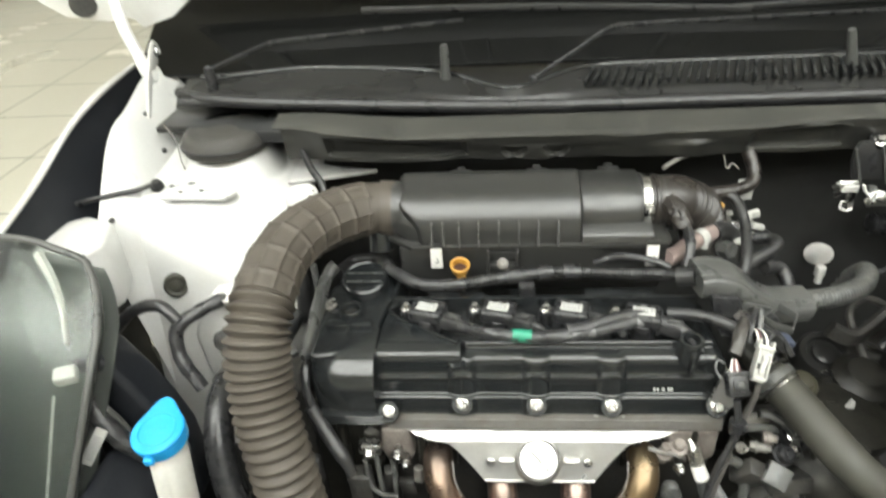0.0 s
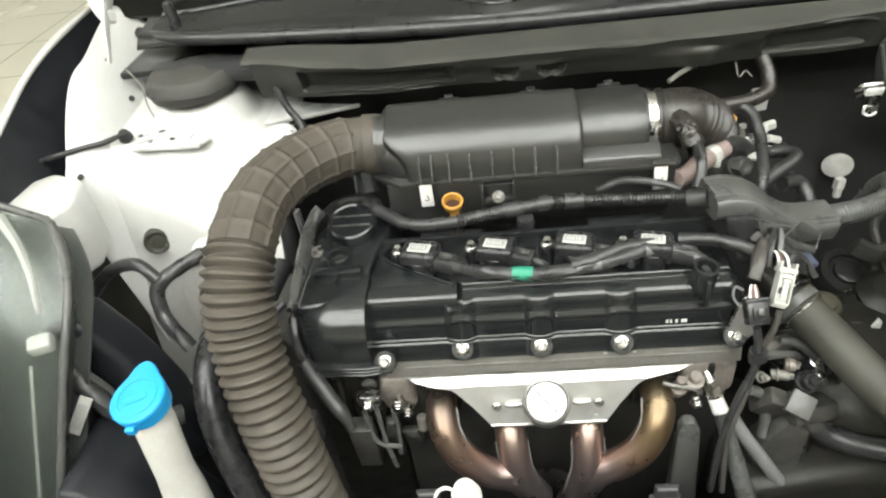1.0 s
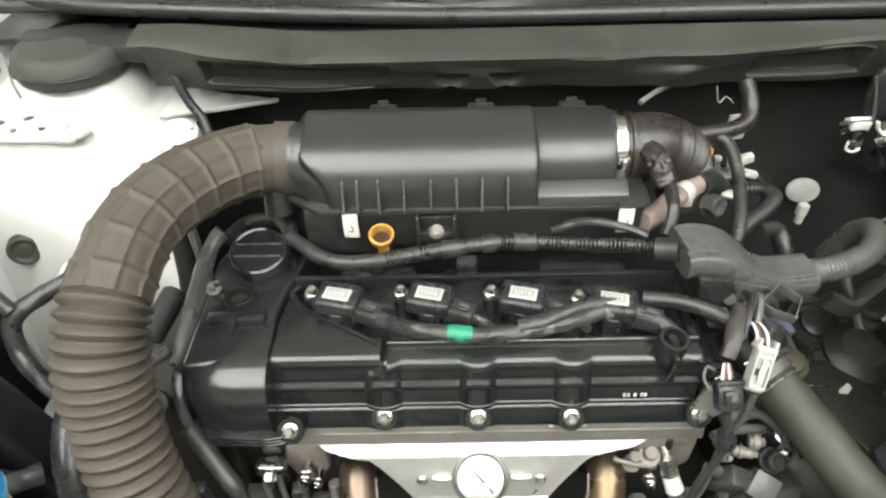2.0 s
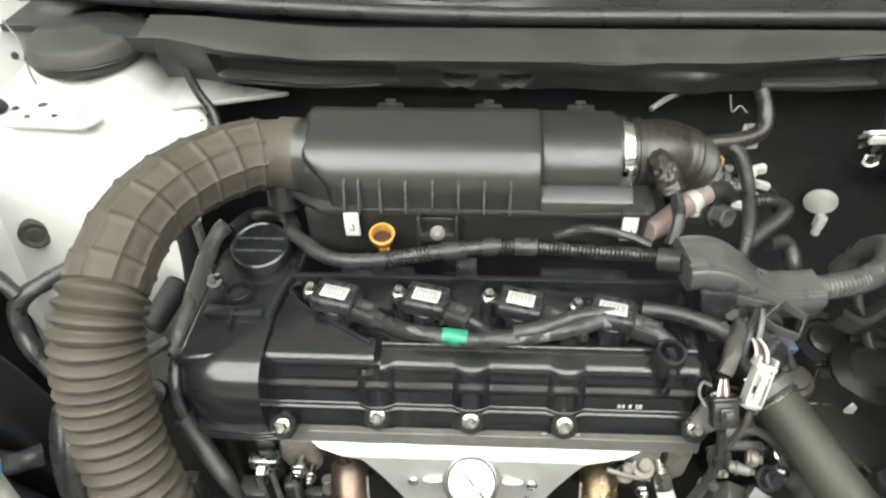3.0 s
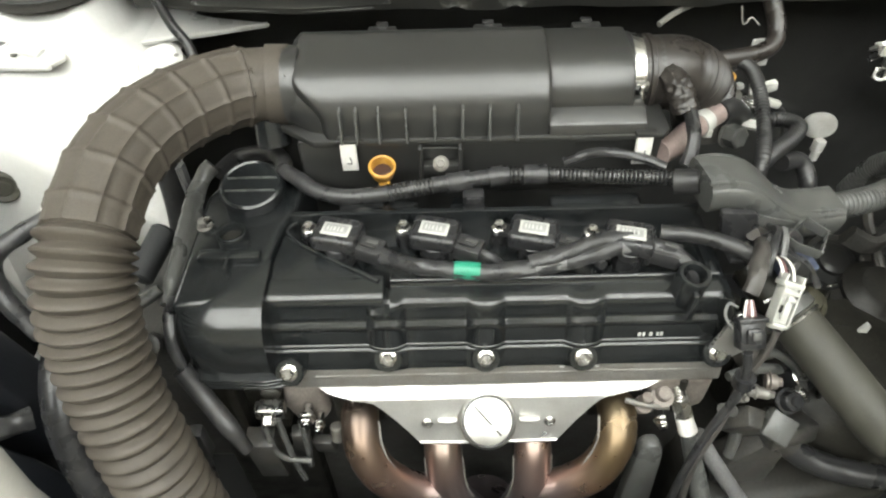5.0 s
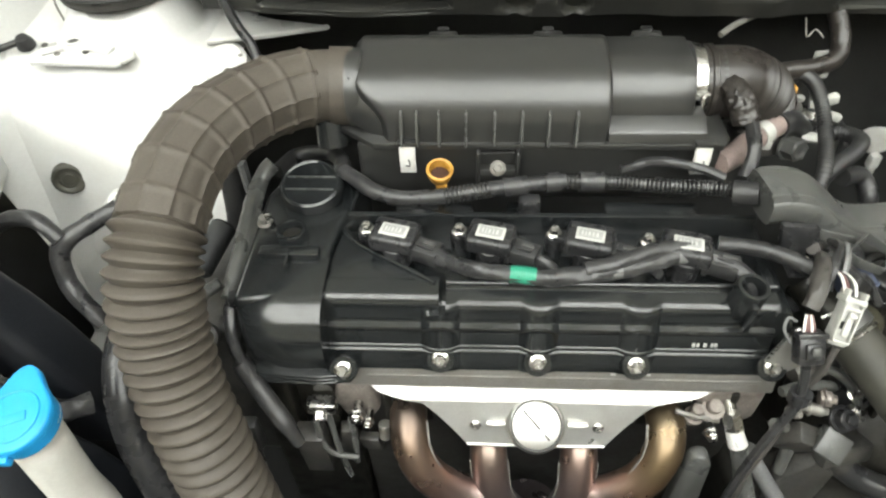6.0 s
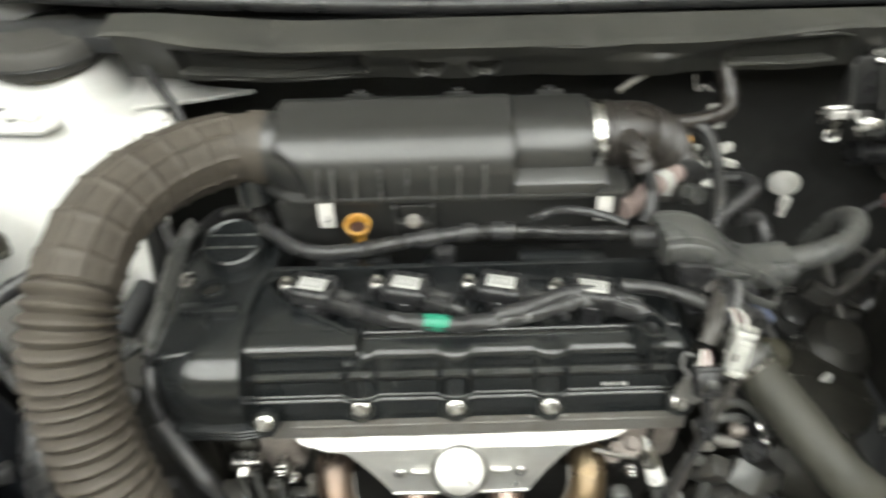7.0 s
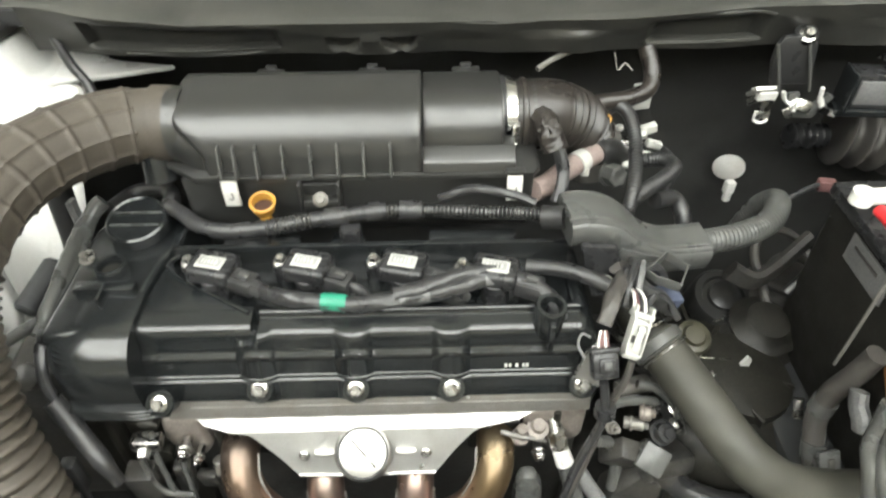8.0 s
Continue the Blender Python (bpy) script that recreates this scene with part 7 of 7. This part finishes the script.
for q, ax, r, mt in (((0.283, 0.15, 0.86), (1, -0.2, 0.1), 0.007, M_ZINC), ((0.30, 0.165, 0.862), (1, -0.3, 0.2), 0.006, M_CONN), ((0.262, 0.15, 0.885), (0.2, -0.6, 0.6), 0.005, M_YELLOW), ((0.285, 0.13, 0.85), (1, -0.3, 0), 0.005, M_CONN), ((0.27, 0.12, 0.845), (0.4, -0.8, 0.3), 0.011, M_DUCT)):
    bm = B(); bolt_head(bm, q, ax, r, 0.016, 1.15)
    part("fitting", bm, mt, fit_parts)
for q, s, r in (((0.316, 0.164, 0.868), (0.018, 0.008, 0.010), -12), ((0.324, 0.160, 0.852), (0.018, 0.008, 0.008), 20), ((0.314, 0.150, 0.845), (0.010, 0.006, 0.010), 15)):
    bm = B(); box(bm, q, s, pose(0, 0, 0, 0, r, 8), 0.002)
    part("side_clip", bm, M_CONN, fit_parts, "white plastic clip")
bm = B(); tube(bm, [(0.300, 0.172, 0.852), (0.325, 0.176, 0.842), (0.350, 0.18, 0.826), (0.362, 0.18, 0.800), (0.352, 0.17, 0.770)], 0.004, 10, 0.004)
part("black_lead", bm, M_RUBBER, fit_parts)
bm = B(); box(bm, (0.315, 0.2, 0.885), (0.022, 0.004, 0.03), rotz(10), 0.001)
part("tag", bm, M_LABEL, fit_parts, "small white tag")

for q, s in (((0.296, 0.150, 0.880), (0.012, 0.008, 0.008)), ((0.302, 0.146, 0.862), (0.010, 0.008, 0.010)), ((0.284, 0.156, 0.875), (0.008, 0.008, 0.006))):
    bm = B(); box(bm, q, s, rotz(8), 0.003)
    part("white_cap", bm, M_CONN, fit_parts, "white plastic cap")
# firewall, relay and brake gear
clip = thing("firewall_clip", (0.522, 0.37, 0.66), "large pale plastic push clip on the black firewall", "clip")
bm = B(); lathe(bm, [(0, 0.006), (0.018, 0.0045), (0.0220, 0.002), (0.0220, -0.001), (0, -0.002)], (0.522, 0.362, 0.676), (-0.35, -0.93, -0.1), 32)
part("disc", bm, M_WHITE, clip)
bm = B(); box(bm, (0.527, 0.352, 0.648), (0.014, 0.012, 0.02), rotz(10), 0.002); cyl(bm, (0.527, 0.35, 0.642), (0.528, 0.352, 0.625), 0.006)
part("shank", bm, M_WHITE, clip)
strap = thing("pipe_strap", (0.468, 0.21, 0.88), "black strap hanging from the cowl bolt", "strap")
bm = B(); prism(bm, [(0.444, 0.948), (0.474, 0.950), (0.482, 0.938), (0.484, 0.920), (0.486, 0.896), (0.446, 0.896), (0.440, 0.920), (0.440, 0.938)], "y", 0.198, 0.206, 0.003)
part("strap_plate", bm, M_RUBBER, strap)
for x in (0.438, 0.470):
    bm = B(); tube(bm, [(x, 0.196, 0.942), (x + 0.010, 0.196, 0.915), (x + 0.019, 0.197, 0.89)], 0.0018, 8, 0.004)
    part("edge", bm, M_DUCT, strap)
mbk = thing("zinc_bracket", (0.46, 0.21, 0.86), "folded bright zinc bracket with a tab under the cowl", "bracket")
bm = B(); box(bm, (0.446, 0.204, 0.889), (0.026, 0.012, 0.004), pose(0, 0, 0, -35, 0, 4), 0.001); box(bm, (0.449, 0.201, 0.882), (0.020, 0.004, 0.010), pose(0, 0, 0, 10, 0, 4), 0.001)
part("top_fold", bm, M_BRIGHT, mbk)
bm = B(); box(bm, (0.452, 0.203, 0.869), (0.012, 0.006, 0.018), pose(0, 0, 0, 0, 8, 0), 0.001); box(bm, (0.448, 0.200, 0.858), (0.019, 0.004, 0.012), pose(0, 0, 0, -12, 10, 0), 0.001)
part("tab", bm, M_ZINC, mbk)
bm = B(); tube(bm, [(0.440, 0.197, 0.864), (0.441, 0.197, 0.855), (0.450, 0.197, 0.852), (0.456, 0.197, 0.856)], 0.0014, 8, 0.002)
part("bright_edge", bm, M_BRIGHT, mbk)
for c, sz, r in (((0.434, 0.203, 0.880), (0.012, 0.004, 0.016), (0, -20, 8)), ((0.489, 0.196, 0.872), (0.016, 0.003, 0.012), (-30, 15, -8)), ((0.513, 0.196, 0.866), (0.014, 0.003, 0.010), (20, 30, 5)), ((0.474, 0.196, 0.864), (0.010, 0.003, 0.012), (-15, -25, 0))):
    bm = B(); box(bm, c, sz, pose(0, 0, 0, *r), 0.001)
    part("fold", bm, M_ZINC, mbk)
bm = B(); prism(bm, [(0.470, 0.885), (0.482, 0.886), (0.486, 0.868), (0.500, 0.870), (0.512, 0.884), (0.520, 0.88), (0.505, 0.855), (0.476, 0.856)], "y", 0.199, 0.205, 0.0015)
part("side_plate", bm, M_DUCT, mbk)
for p in ([(0.462, 0.197, 0.889), (0.466, 0.197, 0.880), (0.474, 0.197, 0.874), (0.478, 0.197, 0.878)], [(0.480, 0.197, 0.880), (0.480, 0.197, 0.866)], [(0.502, 0.197, 0.893), (0.503, 0.197, 0.880)], [(0.504, 0.197, 0.880), (0.510, 0.197, 0.870), (0.518, 0.197, 0.864), (0.527, 0.197, 0.860)]):
    bm = B(); tube(bm, p, lambda s, a: 0.0024 + 0.0008 * math.cos(2 * a), 8, 0.003)
    part("bright_edge", bm, M_BRIGHT, mbk)
relay = thing("relay_box", (0.57, 0.21, 0.86), "dark grey relay box on a black bracket", "relay box")
bm = B(); box(bm, (0.565, 0.207, 0.888), (0.066, 0.03, 0.038), rotz(-6), 0.003)
part("case", bm, M_COIL, relay)
bm = B(); box(bm, (0.563, 0.191, 0.888), (0.052, 0.004, 0.027), rotz(-6), 0.0018)
part("cover", bm, M_TAPE, relay)
bm = B(); box(bm, (0.568, 0.20, 0.866), (0.09, 0.03, 0.008), rotz(-6), 0.002); box(bm, (0.53, 0.202, 0.889), (0.005, 0.034, 0.044), rotz(-6), 0.002)
part("bracket", bm, M_COVER, relay)
bm = B(); box(bm, (0.575, 0.212, 0.918), (0.030, 0.016, 0.004), pose(0, 0, 0, -15), 0.001); box(bm, (0.592, 0.206, 0.914), (0.012, 0.003, 0.020), None, 0.001); bolt_head(bm, (0.580, 0.212, 0.922), (0, -0.3, 1), 0.006, 0.007)
part("top_clip", bm, M_ZINC, relay, "bright zinc top clip")
boost = thing("brake_bellows", (0.63, 0.28, 0.7), "black ribbed rubber bellows on the firewall", "bellows")
bm = B(); tube(bm, [(0.595, 0.285, 0.785), (0.63, 0.28, 0.780), (0.68, 0.275, 0.772), (0.76, 0.265, 0.762)], lambda s, a: 0.030 + 0.013 * (0.5 + 0.5 * math.sin(2 * math.pi * s / 0.024)) ** 1.8, 30, 0.0015)
part("bellows_wall", bm, M_SLEEVE, boost)
bm = B(); tube(bm, [(0.528, 0.265, 0.790), (0.55, 0.268, 0.788), (0.575, 0.272, 0.786)], lambda s, a: 0.0125 + 0.003 * math.sin(2 * math.pi * s / 0.009), 22, 0.001)
part("small_bellows", bm, M_COIL, boost)
pk = thing("pink_connector", (0.555, 0.2, 0.75), "dusty pink wiring connector on a thin lead", "connector")
bm = B(); box(bm, (0.556, 0.2, 0.764), (0.02, 0.012, 0.014), rotz(-10), 0.002)
part("shell", bm, M_PINK, pk)
bm = B(); tube(bm, [(0.545, 0.198, 0.766), (0.525, 0.19, 0.764), (0.50, 0.18, 0.755), (0.47, 0.16, 0.74)], 0.003, 8, 0.004)
part("lead", bm, M_LOOM, pk)

bat = thing("battery", (0.55, -0.05, 0.66), "black car battery with a red terminal cover", "battery")
bm = B(); box(bm, (0.549, -0.06, 0.775), (0.175, 0.23, 0.19), None, 0.005)
part("case", bm, M_SHADED_BLACK, bat)
bm = B(); box(bm, (0.541, -0.06, 0.875), (0.184, 0.224, 0.014), None, 0.004)
part("lid", bm, M_COIL, bat)
bm = B(); box(bm, (0.4605, -0.020, 0.842), (0.0015, 0.062, 0.028), None, 0.0004)
lab = part("side_label", bm, M_TAPE, bat, "grey faded side label")
bm = B(); box(bm, (0.4596, -0.016, 0.847), (0.001, 0.036, 0.003), None, 0)
part("label_print", bm, M_DEEP, lab)
bm = B(); box(bm, (0.500, 0.014, 0.895), (0.11, 0.013, 0.012), rotz(4), 0.004, 3); cyl(bm, (0.449, 0.010, 0.890), (0.449, 0.010, 0.902), 0.009)
part("hold_down_bar", bm, M_WHITE, bat, "white hold down bar")
bm = B(); tube(bm, [(0.456, -0.006, 0.894), (0.455, -0.024, 0.896), (0.453, -0.042, 0.894)], 0.0052, 14, 0.004)
part("terminal_cover", bm, M_RED, bat, "red terminal cover")
bm = B(); cyl(bm, (0.468, -0.055, 0.882), (0.468, -0.055, 0.9), 0.007); box(bm, (0.473, -0.055, 0.892), (0.024, 0.016, 0.01), rotz(20), 0.002)
part("terminal", bm, M_ZINC, bat, "bright battery terminal")
rod = thing("battery_rod", (0.45, -0.06, 0.75), "thin steel battery hold down rod", "rod")
bm = B(); tube(bm, [(0.441, -0.064, 0.90), (0.439, -0.067, 0.86), (0.436, -0.070, 0.81), (0.433, -0.072, 0.78)], 0.0015, 8, 0.004)
part("shaft", bm, M_CAST, rod)
tray = thing("battery_tray", (0.52, -0.06, 0.6), "black plastic battery tray with moulded walls", "battery tray")
bm = B(); box(bm, (0.54, -0.06, 0.66), (0.25, 0.28, 0.04), None, 0.008)
part("tray_shell", bm, M_DARK, tray)
gb = thing("gear_linkage_boot", (0.43, 0.05, 0.62), "black rubber boots and levers over the gearbox", "gear linkage")
bm = B(); lathe(bm, [(0.05, 0), (0.052, 0.040), (0.044, 0.046), (0.047, 0.056), (0.039, 0.062), (0.042, 0.071), (0.033, 0.077), (0.036, 0.086), (0.026, 0.092), (0.022, 0.098), (0.012, 0.1), (0, 0.1)], (0.435, 0.055, 0.62), (0.05, -0.2, 1), 30)
part("boot", bm, M_SHADED_BLACK, gb)
bm = B(); tube(bm, [(0.40, 0.07, 0.755), (0.425, 0.065, 0.745), (0.45, 0.075, 0.752), (0.49, 0.10, 0.77)], lambda s, a: 0.009 + 0.003 * math.cos(2 * a), 12, 0.004)
part("lever", bm, M_DEEP, gb)
bm = B(); tube(bm, [(0.466, 0.048, 0.845), (0.472, 0.058, 0.81), (0.477, 0.064, 0.775), (0.476, 0.062, 0.74)], 0.0052, 10, 0.004)
part("vent_tube", bm, M_RUBBER, gb)
sel = thing("gear_cable_bracket", (0.47, 0.1, 0.66), "black cast bracket with two cable rings", "bracket")
for q, r in (((0.475, 0.105, 0.735), 0.034), ((0.485, 0.075, 0.715), 0.04)):
    bm = B(); torus(bm, q, (0.2, -0.5, 0.8), r, 0.005, 36, 8)
    part("ring", bm, M_DEEP, sel)
bm = B(); box(bm, (0.48, 0.10, 0.68), (0.10, 0.06, 0.06), rotz(12), 0.01, 3)
part("base", bm, M_DEEP, sel)
bm = B(); tube(bm, [(0.455, 0.05, 0.74), (0.475, 0.06, 0.76), (0.50, 0.08, 0.80), (0.515, 0.1, 0.84)], 0.0055, 10, 0.004)
part("cable_run", bm, M_RUBBER, sel)
sc = thing("starter_cable", (0.43, -0.1, 0.66), "grey sleeved starter cables by the battery", "cable")
bm = B(); tube(bm, [(0.438, -0.098, 0.825), (0.433, -0.094, 0.79), (0.430, -0.089, 0.765), (0.428, -0.090, 0.735), (0.428, -0.106, 0.705), (0.43, -0.13, 0.67)], lumpy(0.0092, 0.12, 1), 16, 0.004)
part("main_sleeve", bm, M_SLEEVE, sc, "brown grey cable sleeve")
for p in ([(0.430, -0.088, 0.752), (0.429, -0.0885, 0.745), (0.4285, -0.089, 0.738)], [(0.428, -0.103, 0.712), (0.428, -0.106, 0.705), (0.4285, -0.110, 0.698)]):
    bm = B(); tube(bm, p, 0.0106, 18, 0.003)
    part("band", bm, M_DUCT, sc, "grey tape band")
for k, p in enumerate(([(0.432, -0.136, 0.815), (0.428, -0.143, 0.79), (0.426, -0.149, 0.775), (0.428, -0.165, 0.755), (0.43, -0.18, 0.73)], [(0.44, -0.142, 0.81), (0.436, -0.152, 0.785), (0.434, -0.16, 0.77), (0.435, -0.175, 0.755), (0.44, -0.19, 0.73)])):
    bm = B(); tube(bm, p, lumpy(0.0062, 0.12, k), 12, 0.004)
    part("lead", bm, M_DUCT, sc, "dusty grey lead")
bm = B(); tube(bm, [(0.430, -0.110, 0.795), (0.429, -0.118, 0.785), (0.428, -0.128, 0.782), (0.428, -0.134, 0.775)], lambda s, a: 0.0075 + 0.002 * math.cos(2 * a), 14, 0.003)
part("pale_lug", bm, M_TAPE, sc, "pale crimped lug")
bm = B(); box(bm, (0.440, -0.124, 0.822), (0.012, 0.030, 0.016), pose(0, 0, 0, 28, 0, -10), 0.004, 3)
part("orange_cover", bm, M_ORANGE, sc, "orange plastic cover")
bm = B(); tube(bm, [(0.426, -0.066, 0.722), (0.426, -0.070, 0.716), (0.427, -0.074, 0.706)], lumpy(0.005, 0.2, 3), 12, 0.002)
part("clip", bm, M_ZINC, sc, "bright metal clip")
sqb = thing("square_bracket", (0.43, -0.125, 0.68), "small black square bracket with a slot", "bracket")
bm = B(); box(bm, (0.428, -0.127, 0.716), (0.020, 0.005, 0.022), pose(0, 0, 0, -35, 0, 8), 0.002); box(bm, (0.43, -0.12, 0.695), (0.014, 0.012, 0.03), None, 0.002)
part("plate", bm, M_DUCT, sqb)
bm = B(); box(bm, (0.428, -0.1305, 0.7185), (0.006, 0.002, 0.010), pose(0, 0, 0, -35, 0, 8), 0.0005)
part("slot", bm, M_DEEP, sqb)
sc2 = thing("pale_tab", (0.40, 0.0, 0.7), "small pale plastic tab beside the gearbox", "tab")
bm = B(); prism(bm, [(0.396, 0.698), (0.402, 0.715), (0.407, 0.710), (0.407, 0.698)], "y", -0.012, -0.008, 0.001)
part("tab_plate", bm, M_LABEL, sc2)
